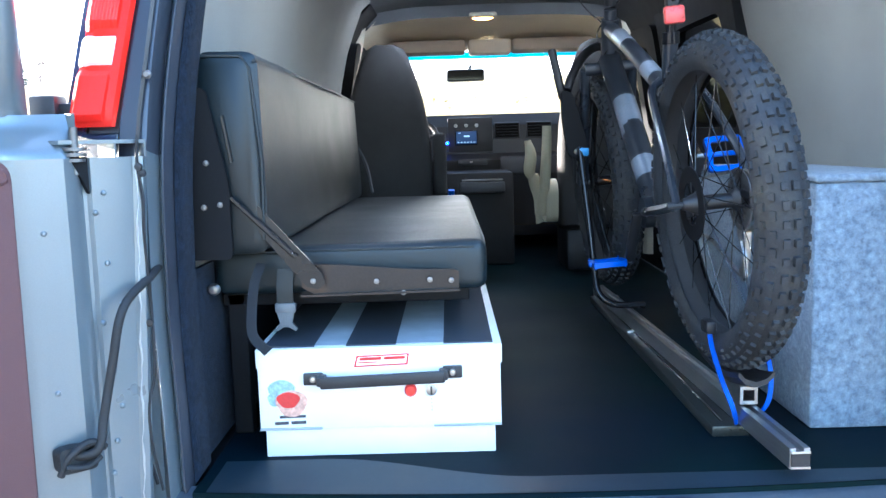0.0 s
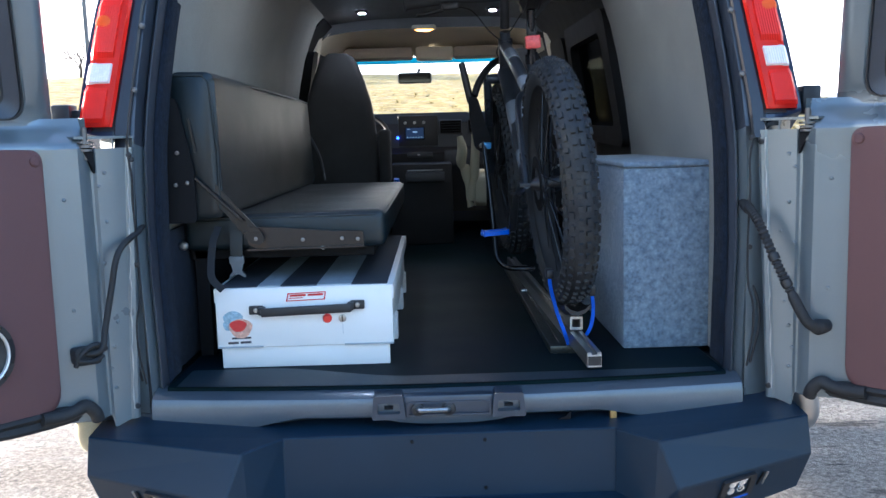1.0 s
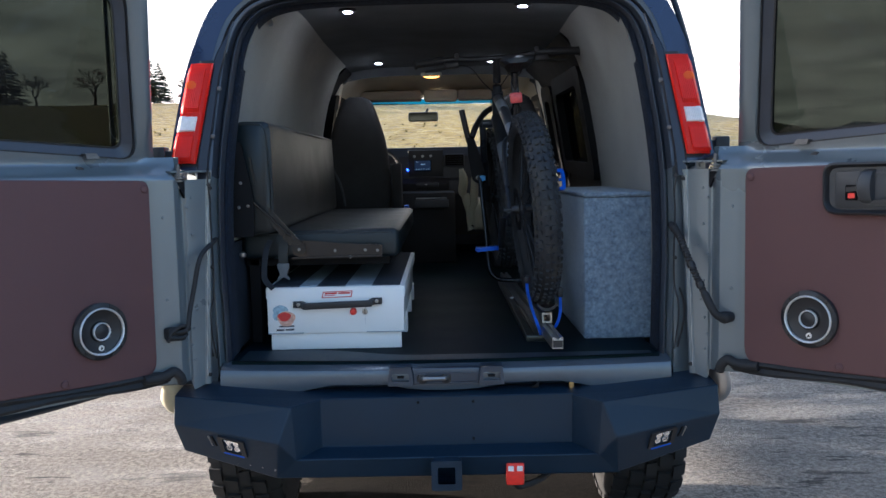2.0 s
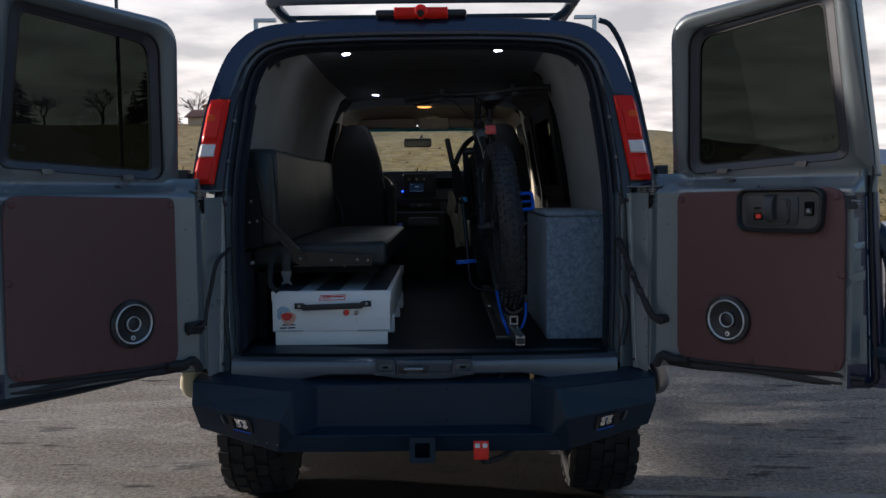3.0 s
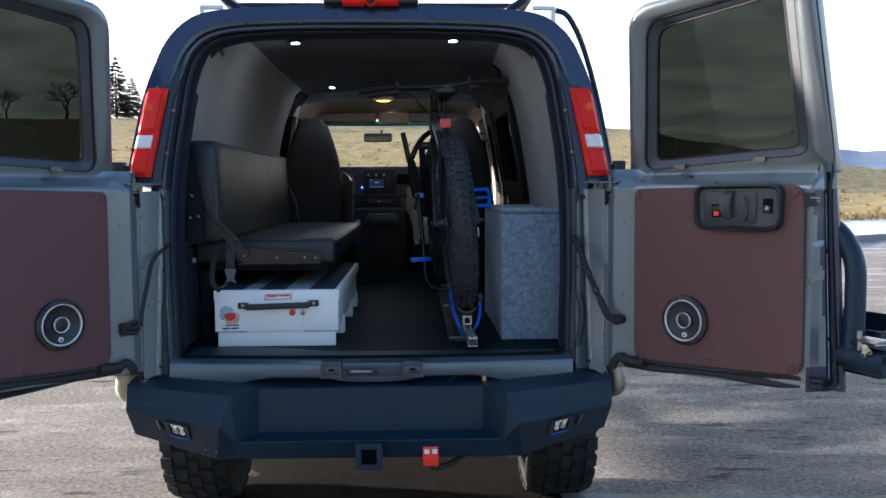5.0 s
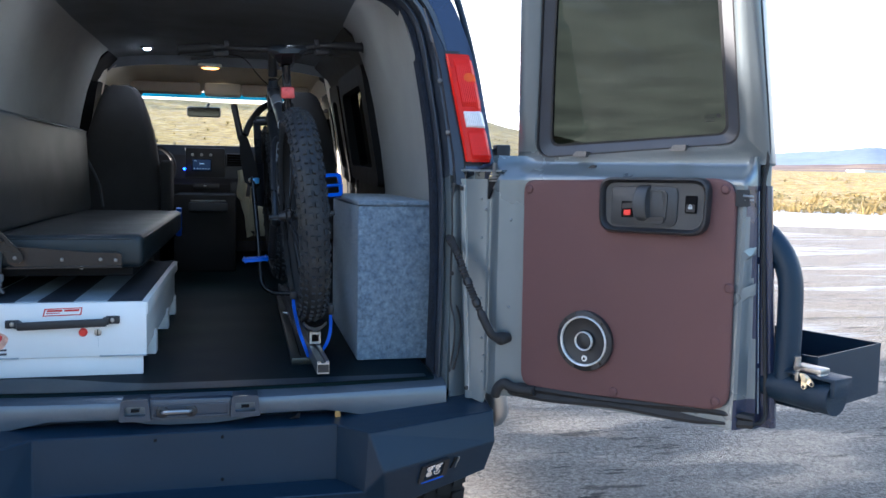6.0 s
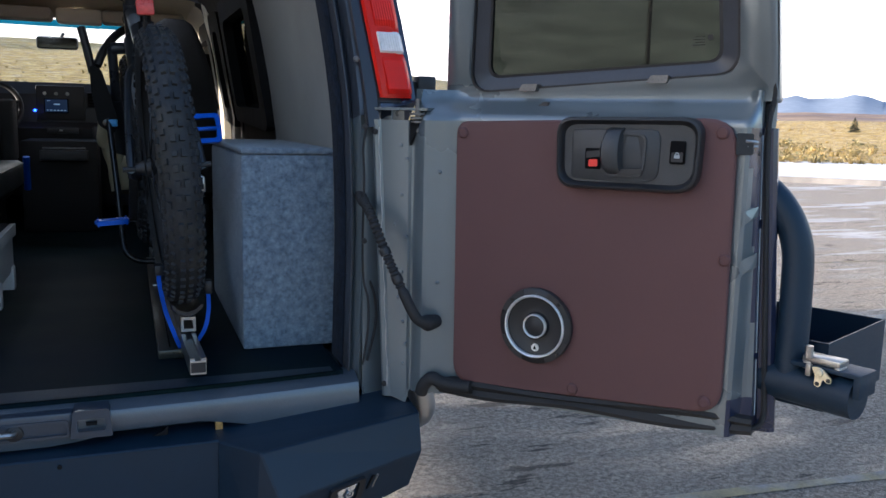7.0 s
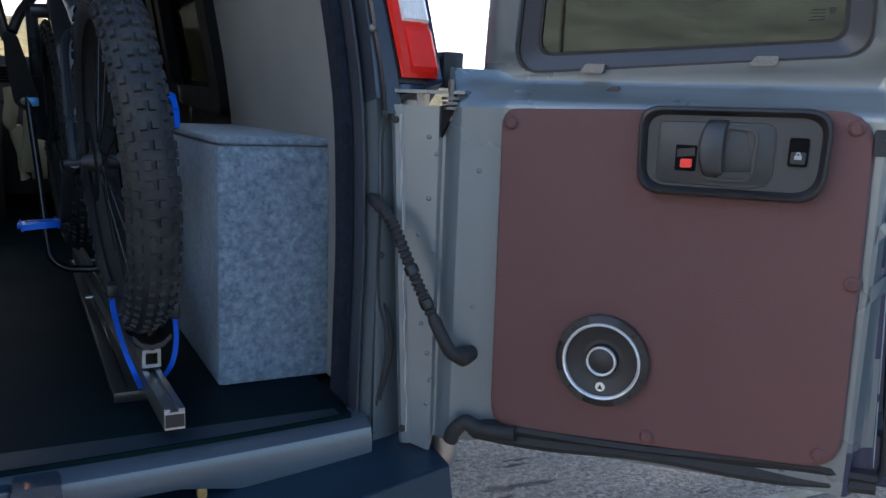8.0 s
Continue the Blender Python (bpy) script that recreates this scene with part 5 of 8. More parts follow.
    for z, k in ((1.335, 0.5), (1.222, 0.9)):
        bm = bmesh.new()
        A, B, C, D = [Vector(q) for q in ((0.898, -0.023, z - 0.028), (0.942, -0.069, z - 0.006), (0.944, -0.0695, z + 0.030 * k), (0.900, -0.024, z + 0.012 * k))]
        M = Vector((0.914, -0.038, z - 0.012))
        pts = [P(slant(q.x, q.z), q.y + 0.0012, q.z, False) for q in (A, B, C, D)]
        m_ = bm.verts.new(P(M.x, M.y - 0.005, M.z, False))
        vs = [bm.verts.new(q) for q in pts]
        for i in range(4):
            bm.faces.new((vs[i], vs[(i + 1) % 4], m_))
        part("edge_dent", bm, PEWTER, door)
    # pale strips as painted highlight on the outer hem, broken by the seal
    for z0, z1 in ((0.875, 1.005), (1.02, 1.30), (1.32, 1.505)):
        bm = bmesh.new()
        bar(bm, P(slant(0.9485, z0), -0.084, z0, False), P(slant(0.9485, z1), -0.084, z1, False), 0.0022, 0.0022)
        part("hem_edge", bm, STRIPE, door)
    # weatherstrip: a wavy flap along the bottom, a rounded seal up the free edge
    bm = bmesh.new()
    rows = []
    Z = Vector((0, 0, 1))
    for k in range(49):
        u = 0.150 + 0.800 * k / 48
        top = 0.842 + 0.050 * (u - 0.15) / 0.8 - 0.012 * smoothstep(0.75, 0.95, u) + 0.004 * math.sin(u * 9)
        low_ = 0.796 + 0.046 * u + 0.005 * math.sin(u * 13 + 1)
        wv = -0.018 - 0.020 * smoothstep(0.3, 0.95, u)
        rows.append([P(u, wv - 0.012, top, False), P(u, wv + 0.008, top - 0.003, False), P(u, wv + 0.013, top - 0.012, False), P(u, wv + 0.004, (top + low_) / 2, False), P(u, wv + 0.010, low_ + 0.010, False), P(u, wv + 0.006, low_, False), P(u, wv - 0.03, low_ - 0.002, False)])
    shell(bm, rows)
    tube(bm, smooth_path([P(0.118, 0.012, 0.800, False), P(0.128, 0.016, 0.824, False), P(0.150, 0.012, 0.846, False), P(0.172, 0.006, 0.838, False), P(0.205, 0.000, 0.832, False), P(0.26, -0.004, 0.836, False)], 5), 0.017, 10)
    part("weatherstrip", bm, RUBBER, door, "black rubber weatherstrip", True)
    bm = bmesh.new()
    tube(bm, smooth_path([P(0.93, -0.060, 0.842, False), P(0.962, -0.088, 0.862, False), P(0.960, -0.092, 0.95, False), P(0.944, -0.092, 1.2, False), P(0.926, -0.092, 1.5, False), P(0.934, -0.098, 1.62), P(0.920, -0.098, 1.9), P(0.902, -0.098, 2.20)], 6), 0.006, 8)
    part("edge_weatherstrip", bm, RUBBER, door, "", True)
    # hinge flange: sealer bead, dimples, bolts, and the shelf above it
    bm = bmesh.new()
    zs = [0.80 + 0.70 * k / 40 for k in range(41)]
    tube(bm, [P(slant(-0.026, z) + 0.0015 * math.sin(z * 60) + 0.001 * math.sin(z * 131), 0.0165, z, False) for z in zs], lambda t: 0.0016 + 0.0008 * math.sin(t * 40), 6)
    part("seam_sealer", bm, SEALER, door)
    for u, z in ((0.038, 1.455), (0.058, 1.420), (0.038, 1.325), (0.008, 1.245), (0.058, 1.215), (0.034, 1.120), (0.012, 1.050), (0.036, 0.985), (0.058, 0.925), (0.034, 0.870), (0.150, 1.39), (0.150, 1.10)):
        bm = bmesh.new()
        lathe(bm, [(0.0055, -0.002), (0.0050, 0.004), (0.003, 0.0055), (0, 0.006)], axis_frame(P(slant(u, z), 0.005 if u < 0.1 else -0.009, z, False), nn), 8)
        part("stud", bm, PEWTER, door)
    for z in (1.488, 0.806):
        bm = bmesh.new()
        lathe(bm, [(0.008, 0), (0.007, 0.005), (0, 0.006)], axis_frame(P(slant(-0.036, z), 0.017, z, False), nn), 10)
        part("flange_bolt", bm, BLACK, door)
    hx = s * 1.041 if right else s * 1.03
    hy = 0.109 if right else 0.06
    bm = bmesh.new()
    box(bm, (hx - 0.026, hy - 0.025, 1.560), (hx + 0.026, hy + 0.03, 1.640), 0.006)
    box(bm, (hx - s * 0.055 - 0.035, hy - 0.01, 1.585), (hx - s * 0.055 + 0.035, hy + 0.03, 1.625), 0.005)
    part("hinge", bm, BLACK, door, "black door hinge block", True)
    bm = bmesh.new()
    prism(bm, [(-0.050, 0.012), (0.115, 0.002), (0.125, -0.060), (0.0, -0.080), (-0.055, -0.03)], lambda u, w, h: P(u, w, h, False), 1.545, 1.552)
    prism(bm, [(-0.050, 0.012), (-0.046, 0.012), (-0.046, -0.05), (-0.050, -0.05)], lambda u, w, h: P(u, w, h, False), 1.518, 1.546)
    prism(bm, [(0.008, 0.006), (0.012, 0.006), (0.012, -0.05), (0.008, -0.05)], lambda u, w, h: P(u, w, h, False), 1.518, 1.546)
    part("hinge_shelf", bm, PEWTER, door, "", False)
    bm = bmesh.new()
    for k in range(3):
        lathe(bm, [(0.021 - 0.002 * k, 0), (0.021 - 0.002 * k, 0.006)], axis_frame(P(0.085, 0.000, 1.533 - 0.010 * k, False), (0, 0, 1)), 16)
    lathe(bm, [(0.007, 0), (0.007, 0.085)], axis_frame(P(0.085, 0.000, 1.49, False), (0, 0, 1)), 12)
    lathe(bm, [(0.008, 0), (0.008, 0.018), (0.005, 0.022), (0, 0.022)], axis_frame(P(0.078, -0.015, 1.552, False), (0, 0, 1)), 10)
    part("hinge_pin", bm, DULLSTEEL, door, "stacked steel hinge washers", True)
    bm = bmesh.new()
    prism(bm, [(0.067, 1.455), (0.074, 1.470), (0.100, 1.522), (0.067, 1.522)], F, -0.004, 0.0075)
    part("hinge_pocket", bm, BRACKETPLATE, door)
    # wiring boot from the jamb to the door
    if right:
        st = Vector((s * 0.862, 0.12, 1.32))
        end = P(0.145, 0.030, 0.998, False)
        path = smooth_path([st, Vector((s * 0.848, 0.045, 1.31)), Vector((s * 0.852, -0.03, 1.275)), Vector((s * 0.880, -0.075, 1.18)), Vector((s * 0.915, -0.105, 1.09)), Vector((s * 0.948, -0.125, 1.018)), end], 36)
        bm = bmesh.new()
        L = len(path) - 1
        tube(bm, path, lambda t: 0.0102 + (0.0032 if int(t * L + 0.5) % 4 < 2 else 0) * (0.2 < t < 0.66) + 0.004 * smoothstep(0.66, 0.69, t) + 0.004 * smoothstep(0.85, 1, t) + 0.006 * (1 - smoothstep(0.16, 0.24, t)), 12)
        lathe(bm, [(0.017, -0.030), (0.021, -0.004), (0.022, 0.008), (0.018, 0.016), (0, 0.019)], axis_frame(end - nn * 0.008, nn - d * 0.2), 20)
        lathe(bm, [(0.030, 0), (0.024, 0.02), (0, 0.022)], axis_frame(st, (0, -1, -0.2)), 16)
    else:
        st = Vector((s * 0.852, 0.12, 1.305))
        path = smooth_path([st, Vector((s * 0.845, 0.04, 1.29)), Vector((s * 0.866, -0.06, 1.245)), Vector((s * 0.888, -0.078, 1.14)), Vector((s * 0.905, -0.090, 1.05)), P(0.110, 0.040, 0.992, False), P(0.150, 0.010, 0.985, False)], 8)
        bm = bmesh.new()
        tube(bm, path, 0.0085, 10)
        q = rounded([(0.100, 0.952), (0.170, 0.958), (0.172, 1.004), (0.104, 1.002)], 0.012, 4)
        prism(bm, q, F, -0.005, 0.022)
        lathe(bm, [(0.024, 0), (0.018, 0.014), (0, 0.015)], axis_frame(st, (0, -1, 0)), 14)
        tube(bm, smooth_path([P(0.09, 0.03, 0.99, False), P(0.12, 0.032, 1.008, False), P(0.155, 0.026, 0.99, False), P(0.168, 0.012, 0.955, False)], 4), 0.007, 8)
        tube(bm, smooth_path([P(0.10, 0.03, 0.975, False), P(0.13, 0.034, 0.965, False), P(0.165, 0.026, 0.972, False)], 4), 0.006, 8)
    part("wiring_boot", bm, RUBBER, door, "black rubber wiring boot", True)
    if right:                 # tape wraps on the boot
        for k in (104, 130):
            bm = bmesh.new()
            tube(bm, path[k:k + 7], 0.0150, 12)
            part("tape_wrap", bm, BLACK, door, "", True)
    bm = bmesh.new()          # thin tube hanging behind
    tube(bm, smooth_path([(s * 0.862, 0.08, 1.12), (s * 0.885, 0.05, 1.05), (s * 0.888, 0.04, 0.97), (s * 0.868, 0.05, 0.86)], 6), 0.004, 6)
    part("drain_tube", bm, RUBBER, door)
    if not right:             # striker slot and bright latch on the free edge
        bm = bmesh.new()
        box(bm, (-0.007, -0.035, -0.002), (0.007, 0.035, 0.004), 0.002, Matrix.Translation(P(0.962, -0.098, 1.245, False)) @ Matrix((d, Z, nn)).transposed().to_4x4())
        part("edge_slot", bm, BRACKETPLATE, door)
        bm = bmesh.new()
        for z in (1.475, 1.435):
            box(bm, (-0.012, -0.012, 0), (0.012, 0.012, 0.012), 0.003, Matrix.Translation(P(0.968, -0.098, z, False)) @ Matrix((d, Z, nn)).transposed().to_4x4())
        tube(bm, [P(0.965, -0.086, 1.462, False), P(1.010, -0.090, 1.462, False)], 0.006, 8)
        part("edge_latch", bm, ZINC, door, "bright zinc edge latch", True)
    return P


rear_door(1, (0.914, 0.0136), 50.5, 0.0, True)
DOOR_L = rear_door(-1, (-0.878, 0.004), 52.2, 0.0, False)

# ---- rear bumper ----
def bumper():
    bm = bmesh.new()
    def quad(*p):
        bm.faces.new([bm.verts.new(q) for q in p])
    for s in (-1, 1):
        X = lambda x, y, z: Vector((s * x, y, z))
        A, B = X(0.45, -0.09, 0.727), X(0.538, -0.205, 0.731)            # recess edge, wing top inner
        C, D = X(0.968, -0.112, 0.757), X(0.975, 0.10, 0.772)              # wing outer top
        E, F = X(0.579, -0.250, 0.617), X(0.966, -0.145, 0.662)            # wing crease
        G, H = X(0.525, -0.21, 0.545), X(0.60, -0.18, 0.47)
        I, J = X(0.94, -0.1159, 0.556), X(0.95, 0.10, 0.60)
        K = X(0.45, 0.05, 0.735)
        R0 = X(0.45, -0.10, 0.553)
        quad(A, B, C); quad(A, C, D); quad(A, D, K)   # top
        quad(B, E, F, C)                  # upper wing facet
        quad(A, R0, G); quad(A, G, B); quad(B, G, E)  # inner slant
        quad(E, G, H); quad(E, H, I, F)               # lower wing facet
        quad(C, F, I); quad(C, I, J); quad(C, J, D)   # end cap
        quad(H, X(0.62, 0.05, 0.47), X(0.9, 0.10, 0.60), I)
    quad(Vector((-0.45, 0.05, 0.735)), Vector((0.45, 0.05, 0.735)), Vector((0.45, -0.09, 0.727)), Vector((-0.45, -0.09, 0.727)))
    quad(Vector((-0.45, -0.09, 0.727)), Vector((0.45, -0.09, 0.727)), Vector((0.45, -0.10, 0.553)), Vector((-0.45, -0.10, 0.553)))
    quad(Vector((-0.45, -0.10, 0.553)), Vector((0.45, -0.10, 0.553)), Vector((0.525, -0.205, 0.545)), Vector((-0.525, -0.205, 0.545)))
    quad(Vector((-0.525, -0.205, 0.545)), Vector((0.525, -0.205, 0.545)), Vector((0.60, -0.18, 0.47)), Vector((-0.60, -0.18, 0.47)))
    quad(Vector((-0.60, -0.18, 0.47)), Vector((0.60, -0.18, 0.47)), Vector((0.62, 0.05, 0.47)), Vector((-0.62, 0.05, 0.47)))
    bmesh.ops.remove_doubles(bm, verts=bm.verts, dist=0.0005)
    es = [e for e in bm.edges if len(e.link_faces) == 2 and e.calc_face_angle(0) > 0.3]
    bmesh.ops.bevel(bm, geom=es, offset=0.0035, segments=1, profile=0.5, affect="EDGES", clamp_overlap=True)
    return part("bumper", bm, POWDER, van, "angular black steel off-road bumper", False)


bump = bumper()
for s in (-1, 1):
    # work lamps sunk into the wings
    E_, F_, H_ = Vector((s * 0.579, -0.250, 0.617)), Vector((s * 0.966, -0.145, 0.662)), Vector((s * 0.60, -0.18, 0.47))
    n_ = (F_ - E_).cross(H_ - E_).normalized()
    n_ = n_ if n_.y < 0 else -n_
    across = Vector((s, -s * n_.x / n_.y, 0)).normalized() * s
    updir = n_.cross(across).normalized()
    updir = updir if updir.z > 0 else -updir
    def on_wing(x, z):
        return Vector((x, E_.y - (n_.x * (x - E_.x) + n_.z * (z - E_.z)) / n_.y, z))
    c = on_wing(s * 0.747, 0.594)
    tilt = Vector((0, 0, 1)) - n_ * n_.z
    skew = (across + updir * 0.18 * s).normalized()
    L_ = lambda a, b, h: c + skew * a + updir * b + n_ * h
    bm = bmesh.new()
    ring_prism(bm, rounded([(-0.05, -0.036), (0.05, -0.036), (0.05, 0.036), (-0.05, 0.036)], 0.01, 3), rounded([(-0.033, -0.025), (0.033, -0.025), (0.033, 0.029), (-0.033, 0.029)], 0.006, 3), L_, -0.01, 0.010)
    work = part("work_lamp", bm, BLACK, bump, "square clear work lamp", True)
    bm = bmesh.new()
    prism(bm, rounded([(-0.031, -0.023), (0.031, -0.023), (0.031, 0.027), (-0.031, 0.027)], 0.006, 3), L_, -0.004, 0.002)
    part("lamp_face", bm, CLEARLENS, work, "frosted clear lens")
    for i in range(2):
        for j in range(2):
            bm = bmesh.new()
            lathe(bm, [(0.0125, 0.001), (0.0115, 0.0035), (0.006, 0.002), (0, 0.003)], axis_frame(L_((i - 0.5) * 0.029, (j - 0.5) * 0.023 + 0.002, 0.001), n_), 14)
            part("reflector", bm, FOGGLASS, work, "", True)
    bm = bmesh.new()
    bar(bm, L_(-0.040, -0.033, 0.008), L_(0.040, -0.033, 0.008), 0.006, 0.006, 0.001)
    part("lamp_edge", bm, BLUE, work)
    bm = bmesh.new()                                  # cut-out beside the lamp with a bright edge
    bar(bm, on_wing(s * 0.812, 0.590) + n_ * 0.001, on_wing(s * 0.826, 0.628) + n_ * 0.001, 0.018, 0.006, 0.002)
    part("slot", bm, BRACKETPLATE, bump)
    bm = bmesh.new()
    bar(bm, on_wing(s * 0.823, 0.590) + n_ * 0.002, on_wing(s * 0.836, 0.628) + n_ * 0.002, 0.004, 0.007, 0.001)
    part("slot_edge", bm, ZINC, bump)
for x, z in ((-0.103, 0.708), (0.095, 0.708), (0.095, 0.575)):
    bm = bmesh.new()
    lathe(bm, [(0.0055, 0), (0.005, 0.003), (0, 0.004)], axis_frame((x, -0.0915 - (0.727 - z) * 0.065, z), (0, -1, 0)), 10)
    part("plug", bm, BRACKETPLATE, bump)
for k in range(6):   # slots under the left wing lamp
    bm = bmesh.new()
    x = -0.83 + 0.045 * k
    q0 = Vector((x, E_.y - (n_.x * (-x - E_.x) + n_.z * (0.535 - 0.006 * k - E_.z)) / n_.y, 0.535 - 0.006 * k))
    bar(bm, q0 + Vector((0, -0.001, 0)), q0 + Vector((0.018, 0.002, 0.013)), 0.006, 0.006, 0.001)
    part("slot_edge", bm, ZINC, bump)
# hitch receiver and plug
bm = bmesh.new()
sq = lambda r: [(-0.005 - r, 0.498 - r), (-0.005 + r, 0.498 - r), (-0.005 + r, 0.498 + r), (-0.005 - r, 0.498 + r)]
ring_prism(bm, rounded(sq(0.046), 0.008, 3), rounded(sq(0.030), 0.005, 3), lambda a, b, h: Vector((a, h, b)), -0.255, 0.05)
ring_prism(bm, rounded(sq(0.052), 0.008, 3), rounded(sq(0.030), 0.005, 3), lambda a, b, h: Vector((a, h, b)), -0.262, -0.235)
part("hitch_receiver", bm, POWDER, van, "black square hitch receiver", True)
bm = bmesh.new()
box(bm, (0.203, -0.20, 0.435), (0.266, -0.16, 0.515), 0.006)
conn = part("power_connector", bm, REDPLASTIC, van, "orange-red power connector", True)
for x in (0.219, 0.250):
    bm = bmesh.new()
    box(bm, (x - 0.010, -0.206, 0.488), (x + 0.010, -0.199, 0.506), 0.002)
    part("contact", bm, CLEARLENS, conn)
bm = bmesh.new()
tube(bm, smooth_path([(0.235, -0.17, 0.44), (0.26, -0.14, 0.41), (0.35, -0.10, 0.43), (0.45, -0.02, 0.50)], 5), 0.012, 8)
part("cable", bm, RUBBER, van)
# steel side tubes by the bumper ends; the left is coloured cream for sunlight
for s in (-1, 1):
    bm = bmesh.new()
    tube(bm, smooth_path([(s * 0.98, 0.35, 0.66), (s * 1.02, 0.15, 0.655), (s * 1.035, 0.06, 0.70), (s * 1.01, 0.03, 0.80)], 6), 0.038, 12)
    part("side_tube", bm, CREAM if s < 0 else ALU, van, "pale steel side tube", True)

# ---- wheels ----
def tyre_mesh(R, W, rim, centre, axis, lugs=26, lug_h=0.016):
    """An all-terrain tyre with stepped lug blocks."""
    f = axis_frame(centre, axis)
    bm = bmesh.new()
    h = W / 2
    prof = [(rim, -h * 0.78), (rim + 0.03, -h * 0.95), (R * 0.82, -h * 1.0), (R * 0.94, -h * 0.92), (R - lug_h, -h * 0.80), (R - lug_h, 0), (R - lug_h, h * 0.80), (R * 0.94, h * 0.92), (R * 0.82, h), (rim + 0.03, h * 0.95), (rim, h * 0.78)]
    lathe(bm, prof, f, 56, close=True)
    bl = bmesh.new()
    for k in range(lugs):
        for row, (x0, x1, sh) in enumerate(((-0.98, -0.62, 0), (-0.55, -0.20, 0.5), (-0.13, 0.16, 0.1), (0.22, 0.56, 0.6), (0.63, 0.98, 0.3))):
            a0 = 2 * math.pi * (k + sh) / lugs
            a1 = a0 + 2 * math.pi / lugs * 0.66
            vs = []
            edge = max(abs(x0), abs(x1)) > 0.9
            for a in (a0, a1):
                for x in (x0, x1):
                    for dr in (0, 1):
                        drop = 0.020 if (edge and abs(x) > 0.9) else 0
                        r_ = (R - lug_h - 0.006 - drop) if dr == 0 else R - drop
                        aa = a + 0.05 * (x - x0) * (1 if row % 2 else -1)
                        vs.append(bl.verts.new(f @ Vector((r_ * math.cos(aa), r_ * math.sin(aa), x * h))))
            for q in ((1, 3, 7, 5), (0, 1, 5, 4), (2, 6, 7, 3), (0, 2, 3, 1), (4, 5, 7, 6)):
                bl.faces.new([vs[i] for i in q])
    return bm, bl


def tyre_part(name, meshes, parent, label):
    """A tyre with its tread blocks joined as one part."""
    body, blocks = meshes
    t = part(name, body, TYREMAT, parent, label, True)
    tagged(part("tread", blocks, TYREMAT, t), "worn black tread blocks", kind="stuff")
    return t


for x in (-0.925, 0.925):
    for y in (1.06, 4.45):
        R = 0.43
        wheel = tyre_part("wheel", tyre_mesh(R, 0.33, 0.215, (x, y, GROUND + R - 0.01), (1, 0, 0)), van, "knobbly all-terrain tyre on a van wheel")
        bm = bmesh.new()
        f = axis_frame((x, y, GROUND + R - 0.01), (1 if x > 0 else -1, 0, 0))
        lathe(bm, [(0.218, -0.12), (0.218, 0.12), (0.19, 0.09), (0.12, 0.05), (0.10, 0.09), (0, 0.09)], f, 32)
        part("rim", bm, BLACK, wheel, "", True)
bm = bmesh.new()
tube(bm, [(-0.8, 1.06, 0.31), (0.8, 1.06, 0.31)], 0.05, 12)
lathe(bm, [(0.05, -0.13), (0.15, -0.06), (0.15, 0.06), (0.05, 0.13)], axis_frame((0.0, 1.06, 0.31), (0, 1, 0)), 16)
part("rear_axle", bm, BLACK, van, "", True)
bm = bmesh.new()
tube(bm, smooth_path([(0.55, 2.5, 0.45), (0.58, 1.4, 0.42), (0.62, 0.5, 0.44), (0.66, 0.2, 0.40)], 5), 0.035, 10)
part("exhaust_pipe", bm, ZINC, van, "", True)

# ---- roof fittings ----
bm = bmesh.new()
box(bm, (-0.20, 0.150, 2.300), (0.20, 0.26, 2.330), 0.012)
bl = part("brake_lamp_housing", bm, BLACK, van, "black high brake lamp housing", True)
for x0, x1 in ((-0.118, -0.022), (0.022, 0.118)):
    bm = bmesh.new()
    tube(bm, [(x0, 0.165, 2.315), (x0 + 0.004, 0.165, 2.315), (x1 - 0.004, 0.165, 2.315), (x1, 0.165, 2.315)], lambda u: 0.026 if 0.1 < u < 0.9 else 0.021, 16)
    part("brake_lens", bm, REDLENS, bl, "", True)
bm = bmesh.new()
lathe(bm, [(0.030, -0.03), (0.030, 0.012), (0.022, 0.020), (0, 0.021)], axis_frame((0, 0.150, 2.318), (0, -1, 0)), 18)
part("lamp_boss", bm, REDLENS, bl, "", True)
bm = bmesh.new()
lathe(bm, [(0.016, 0), (0.014, 0.008), (0, 0.010)], axis_frame((0, 0.131, 2.308), (0, -1, -0.3)), 16)
part("camera_eye", bm, GLOSSBLACK, bl, "", True)
rack = thing("roof_rack", (0, 1.2, 2.37), "grey steel tube roof rack on the van roof", "roof rack")
bm = bmesh.new()
tube(bm, smooth_path([(-0.73, 2.6, 2.45), (-0.73, 0.75, 2.45), (-0.715, 0.55, 2.45), (-0.66, 0.48, 2.45), (0.0, 0.47, 2.452), (0.66, 0.48, 2.45), (0.715, 0.55, 2.45), (0.73, 0.75, 2.45), (0.73, 2.6, 2.45)], 6), 0.029, 10)
part("top_rail", bm, mat("grey_rack_paint", (0.16, 0.17, 0.19), 0.45, 0.2, 0.1, 5, 200), rack, "", True)
for s in (-1, 1):
    for y in (0.55, 1.6, 2.5):
        bm = bmesh.new()
        tube(bm, smooth_path([(s * 0.715, y, 2.45), (s * 0.69, y, 2.40), (s * 0.62, y, 2.352)], 4), 0.018, 8)
        part("foot", bm, POWDER, rack, "", True)
    bm = bmesh.new()
    box(bm, (s * 0.86 - 0.06, 1.0, 2.45), (s * 0.86 + 0.06, 1.02, 2.47), 0.003)
    box(bm, (s * 0.91 - 0.012, 1.0, 2.30), (s * 0.91 + 0.012, 1.02, 2.46), 0.003)
    part("side_bracket", bm, ALU, rack, "bare metal side bracket")
bm = bmesh.new()
